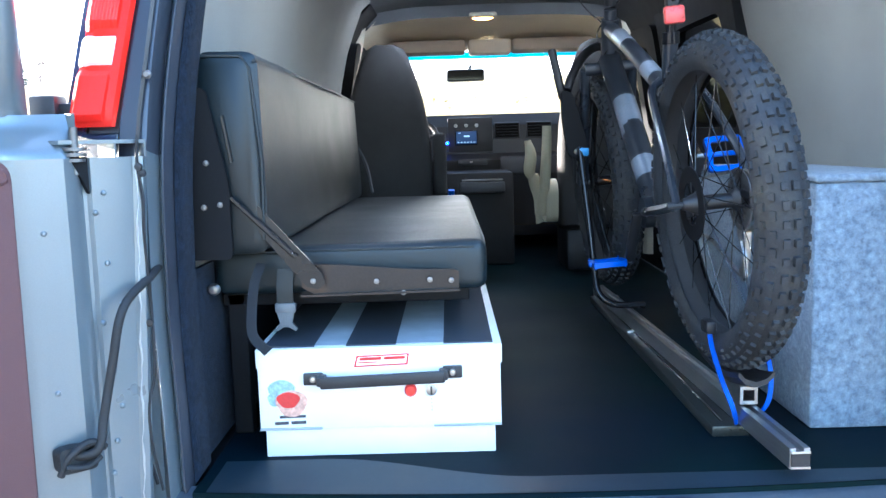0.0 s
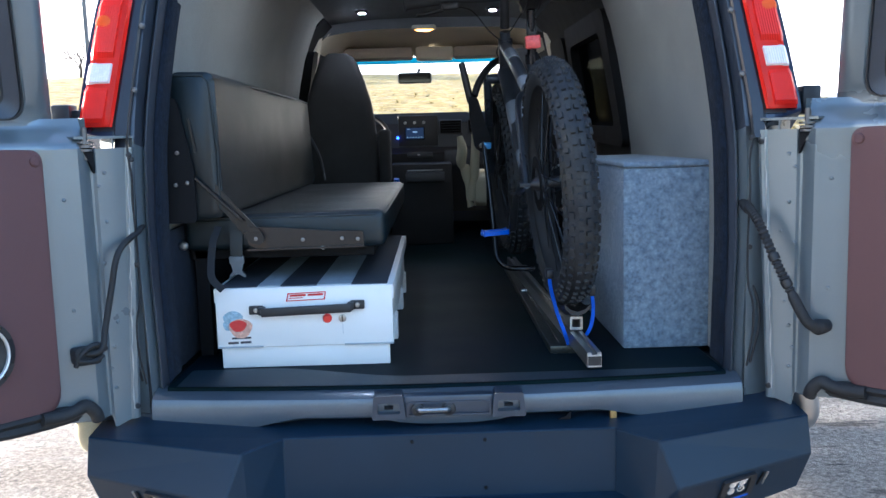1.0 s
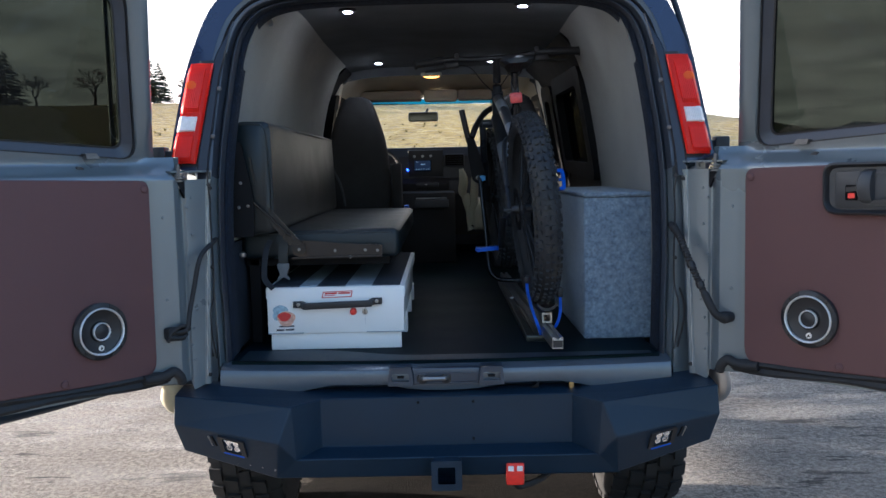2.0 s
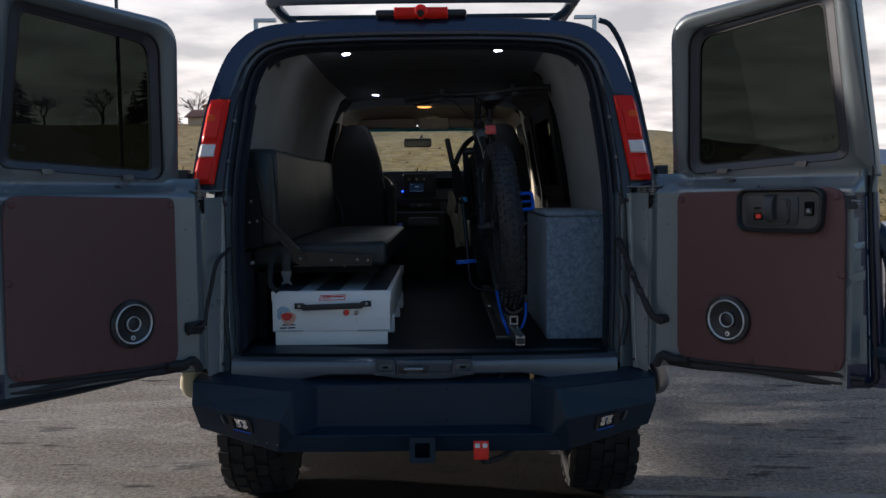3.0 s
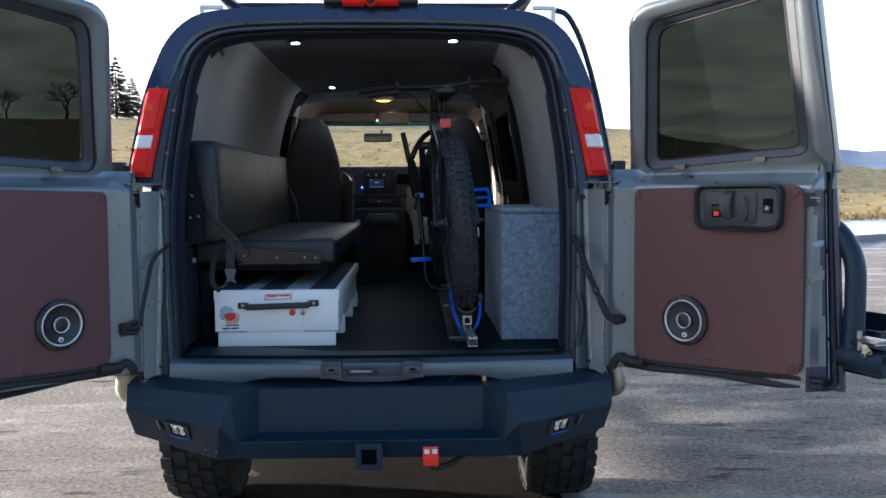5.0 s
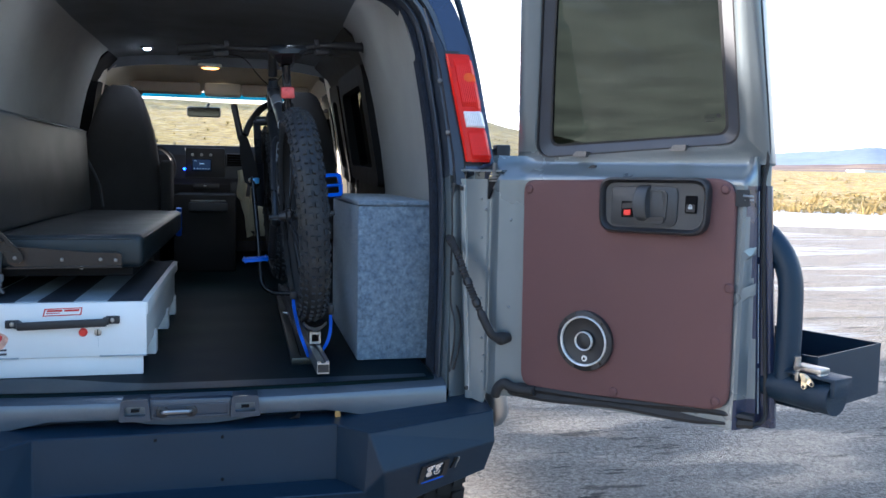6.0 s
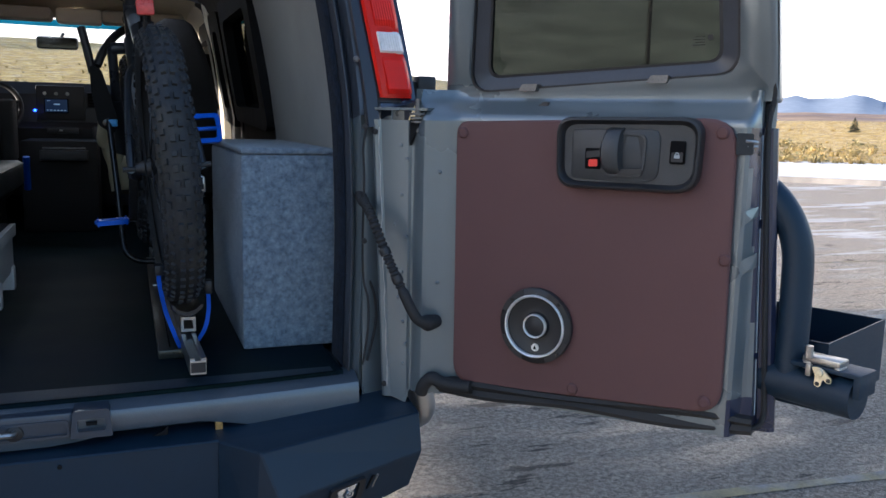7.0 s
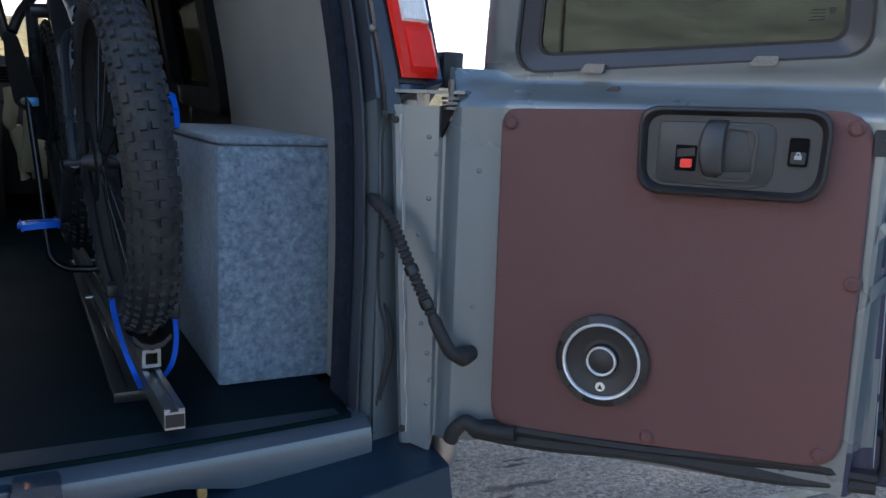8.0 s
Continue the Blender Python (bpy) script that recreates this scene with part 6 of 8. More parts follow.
for z in (2.448,):
    for y in (0.9, 1.5, 2.1):
        bar(bm, (-0.72, y, z), (0.72, y, z), 0.04, 0.02, 0.004)
part("cross_bar", bm, POWDER, rack)
lad = thing("side_ladder", (1.03, 0.45, 1.6), "black tube ladder hung on the van side", "ladder")
for y in (0.30, 0.75):
    bm = bmesh.new()
    tube(bm, smooth_path([(0.80, y - 0.02, 2.30), (0.855, y - 0.01, 2.275), (0.915, y, 2.17), (0.975, y, 1.98), (1.020, y, 1.78), (1.050, y, 1.62), (1.058, y, 1.55)], 5), 0.0125, 8)
    part("upright", bm, POWDER, lad, "", True)
for z, x in ((1.95, 0.983), (1.62, 1.050)):
    bm = bmesh.new()
    tube(bm, [(x, 0.30, z), (x, 0.75, z)], 0.013, 8)
    part("rung", bm, POWDER, lad, "", True)
bm = bmesh.new()
tube(bm, [(1.035, 0.30, 1.70), (0.975, 0.30, 1.70)], 0.01, 8)
part("stand_off", bm, ZINC, lad)

# ---- swing-out carriers ----
sw = thing("spare_wheel_carrier", DOOR_L(0.70, -0.33, 0.70, False), "spare wheel on a black swing-out carrier", "spare wheel")
nL = (DOOR_L(0, 1, 1, False) - DOOR_L(0, 0, 1, False)).normalized()
c = DOOR_L(0.72, -0.42, 1.23, False)
tyre_part("tyre", tyre_mesh(0.435, 0.32, 0.21, c, nL), sw, "knobbly spare tyre")
bm = bmesh.new()
lathe(bm, [(0.213, -0.10), (0.213, 0.10), (0.18, 0.05), (0.09, 0.03), (0, 0.03)], axis_frame(c, nL), 28)
part("rim", bm, BLACK, sw, "", True)
bm = bmesh.new()
tube(bm, smooth_path([DOOR_L(0.05, -0.22, 0.80, False), DOOR_L(0.5, -0.22, 0.78, False), DOOR_L(0.98, -0.22, 0.78, False)], 5), 0.035, 12)
tube(bm, [DOOR_L(0.70, -0.22, 0.78, False), DOOR_L(0.70, -0.24, 1.25, False)], 0.03, 12)
part("swing_arm", bm, POWDER, sw, "", True)
bm = bmesh.new()
box(bm, (-0.05, -0.02, -0.03), (0.05, 0.02, 0.03), 0.006, axis_frame(DOOR_L(1.02, -0.17, 1.03, False), nL))
tube(bm, [DOOR_L(1.0, -0.15, 1.06, False), DOOR_L(1.06, -0.15, 1.0, False)], 0.009, 8)
tube(bm, [DOOR_L(0.99, -0.15, 0.98, False), DOOR_L(1.05, -0.15, 0.98, False)], 0.007, 8)
part("latch", bm, ZINC, sw, "zinc toggle latch", True)

tray = thing("cargo_tray_carrier", (1.75, -0.69, 0.9), "black steel cargo tray on a swing-out arm", "cargo tray")
C0 = Vector((1.721, -0.722, 0.887))
TA, TB = Vector((-0.41, 0.912, 0)), Vector((0.912, 0.41, 0))
def T(a, b, z):
    """a forward beside the van, b outwards."""
    return C0 + TA * a + TB * b + Vector((0, 0, z))
TL, TW, TH = 0.95, 0.37, 0.159
def wall_of(name, p, q, thick):
    bm = bmesh.new()
    off = thick
    A = [bm.verts.new(T(p[0], p[1], z)) for z in (0, TH)]
    B = [bm.verts.new(T(q[0], q[1], z)) for z in (0, TH)]
    C = [bm.verts.new(T(p[0] + off[0], p[1] + off[1], z)) for z in (0, TH)]
    D = [bm.verts.new(T(q[0] + off[0], q[1] + off[1], z)) for z in (0, TH)]
    for f_ in ((A[0], A[1], B[1], B[0]), (C[0], D[0], D[1], C[1]), (A[1], C[1], D[1], B[1]), (A[0], B[0], D[0], C[0]), (A[0], C[0], C[1], A[1]), (B[0], B[1], D[1], D[0])):
        bm.faces.new(f_)
    part(name, bm, POWDER, tray)
wall_of("side_wall", (0, 0), (0, TW), (0.004, 0))
wall_of("side_wall", (TL, 0), (TL, TW), (-0.004, 0))
wall_of("side_wall", (0.004, 0), (TL - 0.004, 0), (0, 0.004))
wall_of("side_wall", (0.004, TW), (TL - 0.004, TW), (0, -0.004))
bm = bmesh.new()
prism(bm, [(0.004, 0.004), (TL - 0.004, 0.004), (TL - 0.004, TW - 0.004), (0.004, TW - 0.004)], lambda a, b, h: T(a, b, h), 0.0, 0.006)
part("tray_floor", bm, POWDER, tray)
bm = bmesh.new()
up = [(1.485, -0.385, 1.46), (1.565, -0.515, 1.43), (1.62, -0.615, 1.375), (1.65, -0.67, 1.28), (1.65, -0.685, 1.15), (1.645, -0.69, 1.0), (1.645, -0.69, 0.95)]
tube(bm, smooth_path(up, 6), 0.034, 16)
part("upright_tube", bm, POWDER, tray, "bent black steel tube", True)
bm = bmesh.new()
tube(bm, [Vector((1.15, 0.12, 0.958)), Vector((1.60, -0.58, 0.958)), Vector((1.65, -0.69, 0.958)), Vector((1.696, -0.835, 0.958))], 0.046, 16)
part("swing_arm", bm, POWDER, tray, "", True)
ldir = Vector((0.34, -0.94, 0)).normalized()
lm = Matrix((ldir, Vector((0, 0, 1)).cross(ldir), Vector((0, 0, 1)))).transposed().to_4x4()
lm.translation = (1.652, -0.708, 1.008)
lm = lm @ Matrix.Diagonal((0.72, 0.80, 0.85, 1))
bm = bmesh.new()
box(bm, (0.0, -0.05, 0.0), (0.21, 0.05, 0.012), 0.003, lm)
box(bm, (0.19, -0.05, -0.05), (0.21, 0.05, 0.006), 0.003, lm)
part("latch_plate", bm, POWDER, tray, "", True)
bm = bmesh.new()
box(bm, (0.03, -0.040, 0.013), (0.145, 0.015, 0.032), 0.004, lm)
box(bm, (0.035, -0.044, -0.004), (0.060, -0.036, 0.016), 0.002, lm)
box(bm, (0.130, -0.046, 0.0), (0.148, 0.0, 0.016), 0.003, lm)
part("latch_body", bm, ZINC, tray, "zinc latch body", True)
bm = bmesh.new()
box(bm, (0.05, -0.058, -0.018), (0.068, -0.042, 0.014), 0.004, lm)
lathe(bm, [(0.012, 0), (0.012, 0.03)], lm @ Matrix.Translation((0.055, -0.05, 0.03)), 12)
part("latch_pin", bm, ZINC, tray, "", True)
bm = bmesh.new()
plate = rounded([(0.098, 0.016), (0.128, 0.020), (0.150, 0.012), (0.188, -0.014), (0.186, -0.032), (0.172, -0.034), (0.150, -0.022), (0.142, -0.050), (0.128, -0.056), (0.114, -0.048), (0.116, -0.012)], 0.006, 3)
prism(bm, plate, lambda a, b, h: lm @ Vector((0.095 + (a - 0.13) * 0.68, h, b * 0.68)), -0.064, -0.058)
lathe(bm, [(0.010, 0), (0.008, 0.006), (0, 0.007)], axis_frame(lm @ Vector((0.098, -0.062, 0.0)), lm.to_3x3() @ Vector((0, -1, 0))), 14)
toggle_holes = ((0.0936, -0.0292), (0.1256, -0.0156))
part("latch_toggle", bm, mat("brass_zinc", (0.80, 0.72, 0.52), 0.3, 0.8, 0.12, 20, 200), tray, "brass-coloured toggle", True)
for a, b in toggle_holes:
    bm = bmesh.new()
    lathe(bm, [(0.005, 0), (0.004, 0.0012), (0, 0.0014)], axis_frame(lm @ Vector((a, -0.064, b)), lm.to_3x3() @ Vector((0, -1, 0))), 10)
    part("toggle_hole", bm, BLACK, tray)

# ---- things in the van ----
FZ = 0.838     # floor

def bench():
    t = thing("bench_seat", (-0.5, 1.2, FZ), "black vinyl folding bench on steel brackets", "bench seat")
    bm = bmesh.new()
    box(bm, (-0.815, 0.345, 1.188), (-0.178, 2.10, 1.305), 0.026, seg=4)
    seat = part("seat", bm, VINYL, t, "black vinyl seat cushion", True)
    # slack surface: soft lengthwise ripples
    for v in seat.data.vertices:
        if v.co.z > 1.28:
            v.co.z += 0.006 * noise.noise(v.co * 4)
    bm = bmesh.new()
    for z in (1.290,):
        tube(bm, [(-0.80, 0.347, z), (-0.21, 0.347, z), (-0.183, 0.368, z), (-0.180, 0.5, z), (-0.180, 2.08, z)], 0.0035, 6)
    part("piping", bm, VINYL, t, "", True)
    bm = bmesh.new()
    secs = []
    for y in (0.245, 0.262, 0.6, 1.2, 1.8, 2.15, 2.175):
        e = 0.02 if y in (0.245, 2.175) else 0.0
        o = rounded([(-0.815 + e, 1.30 + e), (-0.655 - e, 1.30 + e), (-0.668 - e, 1.735 - e), (-0.80 + e, 1.738 - e)], 0.03, 5)
        secs.append([Vector((a + 0.006 * math.sin(y * 5 + b * 3), y, b)) for a, b in o])
    V = shell(bm, secs, close=True)
    bm.faces.new(V[0][::-1]); bm.faces.new(V[-1])
    part("backrest", bm, VINYL, t, "black vinyl backrest cushion", True)
    bm = bmesh.new()
    tube(bm, [(-0.668, 0.248, 1.33), (-0.664, 0.247, 1.5), (-0.682, 0.25, 1.70), (-0.70, 0.25, 1.725), (-0.79, 0.25, 1.728)], 0.004, 6)
    tube(bm, [(-0.67, 0.25, 1.715), (-0.668, 1.0, 1.722), (-0.668, 2.15, 1.72)], 0.004, 6)
    part("backrest_piping", bm, VINYL, t, "", True)
    # dark hinge plate against the wall
    bm = bmesh.new()
    prism(bm, rounded([(-0.835, 1.29), (-0.735, 1.29), (-0.735, 1.45), (-0.775, 1.66), (-0.82, 1.66)], 0.015, 4), lambda a, b, h: Vector((a, h, b)), 0.228, 0.242)
    part("hinge_plate", bm, BRACKETPLATE, t, "black steel hinge plate", True)
    # folding arm and horizontal bearer
    bm = bmesh.new()
    arm = [(-0.785, 1.655), (-0.775, 1.655), (-0.705, 1.435), (-0.545, 1.25), (-0.540, 1.228), (-0.555, 1.216), (-0.580, 1.222), (-0.735, 1.415)]
    prism(bm, arm, lambda a, b, h: Vector((a, h, b)), 0.246, 0.254)
    part("folding_arm", bm, BLACKSTEEL, t, "black folded steel arm")
    bm = bmesh.new()
    bear = [(-0.595, 1.215), (-0.60, 1.262), (-0.575, 1.268), (-0.50, 1.264), (-0.34, 1.248), (-0.258, 1.246), (-0.245, 1.24), (-0.245, 1.202), (-0.255, 1.196), (-0.56, 1.196)]
    prism(bm, bear, lambda a, b, h: Vector((a, h - 0.25 * (a + 0.6) * -0.3, b)), 0.272, 0.279)
    bar(bm, (-0.60, 0.285, 1.199), (-0.245, 0.31, 1.199), 0.05, 0.005)
    part("bearer", bm, BRONZE, t, "bronze-brown steel bearer")
    bm = bmesh.new()
    tube(bm, [(-0.735, 0.236, 1.425), (-0.60, 0.240, 1.29)], 0.006, 6)
    tube(bm, [(-0.745, 0.245, 1.60), (-0.730, 0.245, 1.50)], 0.005, 6)
    part("stay_rod", bm, BLACKSTEEL, t, "", True)
    for x, y, z in ((-0.566, 0.246, 1.235), (-0.31, 0.285, 1.225), (-0.262, 0.288, 1.222), (-0.37, 0.283, 1.198), (-0.43, 0.281, 1.225), (-0.755, 0.226, 1.41), (-0.79, 0.226, 1.405), (-0.80, 0.226, 1.63), (-0.78, 0.226, 1.50)):
        bm = bmesh.new()
        lathe(bm, [(0.0065, 0), (0.006, 0.004), (0, 0.005)], axis_frame((x, y, z), (0, -1, 0)), 10)
        part("bolt", bm, mat("dull_bolt", (0.22, 0.21, 0.20), 0.4, 0.7, 0.1, 20, 100), t)
    # legs and under-frame
    for y in (0.42, 1.2, 2.0):
        bm = bmesh.new()
        box(bm, (-0.80, y - 0.02, FZ), (-0.755, y + 0.02, 1.185), 0.004)
        part("leg", bm, BRACKETPLATE, t)
    bm = bmesh.new()
    box(bm, (-0.81, 0.40, 1.155), (-0.22, 2.05, 1.186), 0.004)
    part("seat_board", bm, BRACKETPLATE, t)
    bm = bmesh.new()
    ribbon(bm, smooth_path([(-0.69, 0.30, 1.27), (-0.70, 0.265, 1.23), (-0.705, 0.245, 1.17), (-0.70, 0.225, 1.12), (-0.665, 0.205, 1.088)], 5), 0.022, 0.003)
    part("strap", bm, mat("black_webbing", (0.014, 0.015, 0.018), 0.8, 0, 0.2, 30, 500, 0.5), t, "black webbing strap", True)
    bm = bmesh.new()
    ribbon(bm, smooth_path([(-0.645, 0.34, 1.25), (-0.648, 0.335, 1.20), (-0.648, 0.335, 1.165)], 4), 0.038, 0.003)
    part("buckle_strap", bm, VINYL, t, "", True)
    BUCK = mat("grey_buckle", (0.13, 0.14, 0.15), 0.5, 0, 0.1, 20, 200)
    bm = bmesh.new()
    box(bm, (-0.672, 0.328, 1.148), (-0.624, 0.342, 1.172), 0.004)
    prism(bm, [(-0.668, 1.150), (-0.628, 1.150), (-0.634, 1.125), (-0.622, 1.110), (-0.626, 1.105), (-0.642, 1.115), (-0.654, 1.115), (-0.670, 1.105), (-0.674, 1.110), (-0.662, 1.125)], lambda a, b, h: Vector((a, h, b)), 0.329, 0.341)
    part("buckle", bm, BUCK, t, "grey plastic buckle", True)


bench()


def drawer_box():
    t = thing("tool_drawer_box", (-0.443, 0.9, FZ), "white steel tool drawer box with striped grip top", "tool box")
    t.location.x, t.scale = -0.429, (0.975, 1, 1.016)
    y0, y1 = 0.232, 1.50
    bm = bmesh.new()
    box(bm, (-0.708, y0 + 0.006, FZ), (-0.180, y0 + 0.020, 0.902), 0.003)
    part("base_front", bm, WHITEPAINT, t, "white kick panel", True)
    for y in (0.55, 1.05, 1.42):
        bm = bmesh.new()
        box(bm, (-0.70, y, FZ), (-0.168, y + 0.06, 0.925), 0.004)
        part("base_foot", bm, WHITEPAINT, t, "", True)
    bm = bmesh.new()
    box(bm, (-0.712, y0 + 0.02, 0.905), (-0.176, y1, 1.072), 0.004)
    part("cabinet_body", bm, WHITEPAINT, t, "", True)
    bm = bmesh.new()
    box(bm, (-0.718, y0 - 0.004, 0.903), (-0.166, y0 + 0.018, 1.079), 0.004)
    part("drawer_front", bm, WHITEPAINT, t, "white drawer front", True)
    bm = bmesh.new()
    for x0, x1 in ((-0.718, -0.575), (-0.32, -0.166)):
        bar(bm, (x0, y0 - 0.003, 0.905), (x1, y0 - 0.003, 0.905), 0.010, 0.005, 0.001)
        part("front_lip", bm, STRIPE, t)
        bm = bmesh.new()
    box(bm, (-0.722, y0 - 0.002, 1.073), (-0.162, y1 + 0.004, 1.083), 0.003)
    for x in (-0.722, -0.169):
        box(bm, (x, y0, 1.040), (x + 0.007, y1, 1.076), 0.002)
    part("lid_edge", bm, WHITEPAINT, t, "white top tray edge", True)
    xs = [-0.705, -0.588, -0.516, -0.402, -0.294, -0.182]
    for k in range(5):
        bm = bmesh.new()
        box(bm, (xs[k], y0 + 0.012, 1.0825), (xs[k + 1], y1 - 0.01, 1.0865))
        part("grip_strip", bm, STRIPE if k % 2 else DARKSTRIPE, t, "grey grip strip" if k % 2 else "dark grip strip")
    # handle
    bm = bmesh.new()
    bar(bm, (-0.572, y0 - 0.032, 1.013), (-0.292, y0 - 0.032, 1.021), 0.012, 0.026, 0.004)
    h = part("handle", bm, BLACK, t, "black bar handle", True)
    for x, z in ((-0.590, 1.018), (-0.275, 1.026)):
        bm = bmesh.new()
        box(bm, (x - 0.022, y0 - 0.018, z - 0.013), (x + 0.022, y0 - 0.004, z + 0.013), 0.003)
        box(bm, (x + (0.01 if x < -0.4 else -0.03), y0 - 0.034, z - 0.013), (x + (0.03 if x < -0.4 else -0.01), y0 - 0.008, z + 0.010), 0.003)
        part("handle_end", bm, BLACK, h, "", True)
        bm = bmesh.new()
        lathe(bm, [(0.008, 0), (0.006, 0.003), (0, 0.004)], axis_frame((x, y0 - 0.018, z), (0, -1, 0)), 10)
        part("handle_screw", bm, ZINC, h)
    bm = bmesh.new()
    lathe(bm, [(0.014, 0), (0.014, 0.006), (0.010, 0.012), (0, 0.013)], axis_frame((-0.371, y0 - 0.004, 0.986), (0, -1, 0)), 20)
    part("release_button", bm, REDPLASTIC, t, "red release button", True)
    bm = bmesh.new()
    lathe(bm, [(0.012, 0), (0.012, 0.005), (0.009, 0.006), (0, 0.006)], axis_frame((-0.324, y0 - 0.004, 0.985), (0, -1, 0)), 18)
    lk = part("lock", bm, ZINC, t, "", True)
    bm = bmesh.new()
    box(bm, (-0.326, y0 - 0.011, 0.976), (-0.322, y0 - 0.010, 0.994))
    part("keyhole", bm, BLACK, lk)
    bm = bmesh.new()
    for k in range(4):
        box(bm, (-0.325, y0 - 0.0045, 0.962 - 0.008 * k), (-0.323, y0 - 0.0038, 0.966 - 0.008 * k))
    part("marking", bm, STRIPE, t)
    # maker's plate: plain bars in a red frame
    def flat(name, pts, m, d=0.0048):
        bm = bmesh.new()
        prism(bm, pts, lambda a, b, h_: Vector((a, h_, b)), y0 - d, y0 - 0.004)
        part(name, bm, m, t)
    REDINK = mat("red_ink", (0.55, 0.03, 0.025), 0.5, 0, 0.1, 30, 200)
    o = [(-0.498, 1.040), (-0.376, 1.043), (-0.372, 1.068), (-0.491, 1.065)]
    i = [(-0.493, 1.043), (-0.380, 1.046), (-0.376, 1.065), (-0.488, 1.062)]
    bm = bmesh.new()
    ring_prism(bm, o, i, lambda a, b, h_: Vector((a, h_, b)), y0 - 0.0052, y0 - 0.004)
    part("plate_frame", bm, REDINK, t)
    flat("plate_bar", [(-0.485, 1.054), (-0.436, 1.055), (-0.435, 1.0615), (-0.484, 1.0605)], REDINK)
    flat("plate_bar", [(-0.430, 1.055), (-0.382, 1.056), (-0.381, 1.0625), (-0.429, 1.0615)], REDINK)
    flat("plate_bar", [(-0.488, 1.048), (-0.445, 1.049), (-0.444, 1.0515), (-0.487, 1.0505)], REDINK)
    # sticker: plain round shapes above a dark bar
    disc = lambda x, z, rx, rz: [(x + rx * math.cos(a) * (1 + 0.12 * math.sin(3 * a)), z + rz * math.sin(a)) for a in (2 * math.pi * k / 18 for k in range(18))]
    INKBLUE = mat("blue_grey_ink", (0.30, 0.42, 0.50), 0.5, 0, 0.25, 90, 200)
    INKPINK = mat("tan_ink", (0.60, 0.36, 0.27), 0.5, 0, 0.25, 90, 200)
    flat("sticker_shape", disc(-0.665, 0.990, 0.030, 0.026), INKBLUE, 0.0050)
    flat("sticker_shape", disc(-0.683, 0.972, 0.014, 0.016), INKBLUE, 0.0046)
    flat("sticker_shape", disc(-0.643, 0.962, 0.036, 0.030), INKPINK, 0.0054)
    flat("sticker_shape", disc(-0.650, 0.970, 0.026, 0.018), REDINK, 0.0058)
    INKDARK = mat("dark_ink", (0.05, 0.05, 0.06), 0.5, 0, 0.2, 60, 200)
    flat("sticker_bar", [(-0.672, 0.929), (-0.612, 0.930), (-0.612, 0.936), (-0.672, 0.935)], INKDARK)
    flat("sticker_bar", [(-0.684, 0.914), (-0.652, 0.915), (-0.652, 0.922), (-0.684, 0.921)], INKDARK)
    flat("sticker_bar", [(-0.646, 0.915), (-0.612, 0.916), (-0.612, 0.923), (-0.646, 0.922)], INKDARK)


drawer_box()


def felt_cabinet():
    t = thing("carpeted_cabinet", (0.69, 0.75, FZ), "box cabinet covered in speckled light grey felt", "cabinet")
    bm = bmesh.new()
    box(bm, (0.567, 0.326, FZ), (0.841, 1.22, 1.412), 0.008, seg=3)
    part("body", bm, FELT, t, "", True)
    bm = bmesh.new()
    box(bm, (0.565, 0.323, 1.414), (0.836, 1.225, 1.433), 0.007, seg=3)
    part("lid", bm, FELT, t, "felt-covered lid", True)


felt_cabinet()


def van_seat(x0, x1, name, label):
    t = thing(name, ((x0 + x1) / 2, 2.9, FZ), label, "van seat")
    xc, hw = (x0 + x1) / 2, (x1 - x0) / 2
    bm = bmesh.new()
    lv = [(1.10, 1.0, 0.0), (1.30, 1.0, 0.0), (1.48, 0.99, 0.0), (1.62, 0.94, 0.01), (1.75, 0.84, 0.02), (1.87, 0.68, 0.03), (1.96, 0.54, 0.04), (2.01, 0.42, 0.045), (2.032, 0.24, 0.05)]
    rows = []
    for z, w, dy in lv:
        th = 0.075 if z < 1.95 else 0.05
        o = rounded([(-w * hw, -th), (w * hw, -th), (w * hw, th), (-w * hw, th)], min(0.045, w * hw * 0.6), 5)
        rows.append([Vector((xc + a, 2.74 + dy + b, z)) for a, b in o])
    V = shell(bm, rows, close=True)
    bm.faces.new(V[0][::-1]); bm.faces.new(V[-1])
    part("backrest", bm, CLOTH, t, "tall black tapered backrest", True)
    bm = bmesh.new()
    box(bm, (x0, 2.78, 1.06), (x1, 3.28, 1.22), 0.04, seg=3)
    part("cushion", bm, CLOTH, t, "", True)
    bm = bmesh.new()
    box(bm, (x0 + 0.05, 2.80, FZ), (x1 - 0.05, 3.20, 1.06), 0.02)
    part("pedestal", bm, BLACK, t, "", True)
    return t


drv = van_seat(-0.79, -0.345, "driver_seat", "tall black cloth driver seat with armrest")
bm = bmesh.new()
box(bm, (-0.335, 2.62, 1.27), (-0.270, 2.80, 1.582), 0.02, seg=3)
part("armrest", bm, CLOTH, drv, "folded black armrest", True)
bm = bmesh.new()
tube(bm, smooth_path([(-0.80, 2.75, 1.72), (-0.77, 2.66, 1.62), (-0.66, 2.45, 1.45), (-0.62, 2.35, 1.31)], 6), 0.007, 6)
part("seat_belt", bm, HANDLEGREY, drv, "dark grey belt webbing", True)
pas = van_seat(0.30, 0.745, "passenger_seat", "black cloth passenger seat with cream side shield")
bm = bmesh.new()
prism(bm, rounded([(2.62, 1.12), (2.95, 1.10), (2.98, 1.28), (2.72, 1.34), (2.60, 1.30)], 0.05, 5), lambda a, b, h: Vector((h, a, b)), 0.225, 0.285)
part("side_shield", bm, CREAM, pas, "cream recliner shield", True)
bm = bmesh.new()
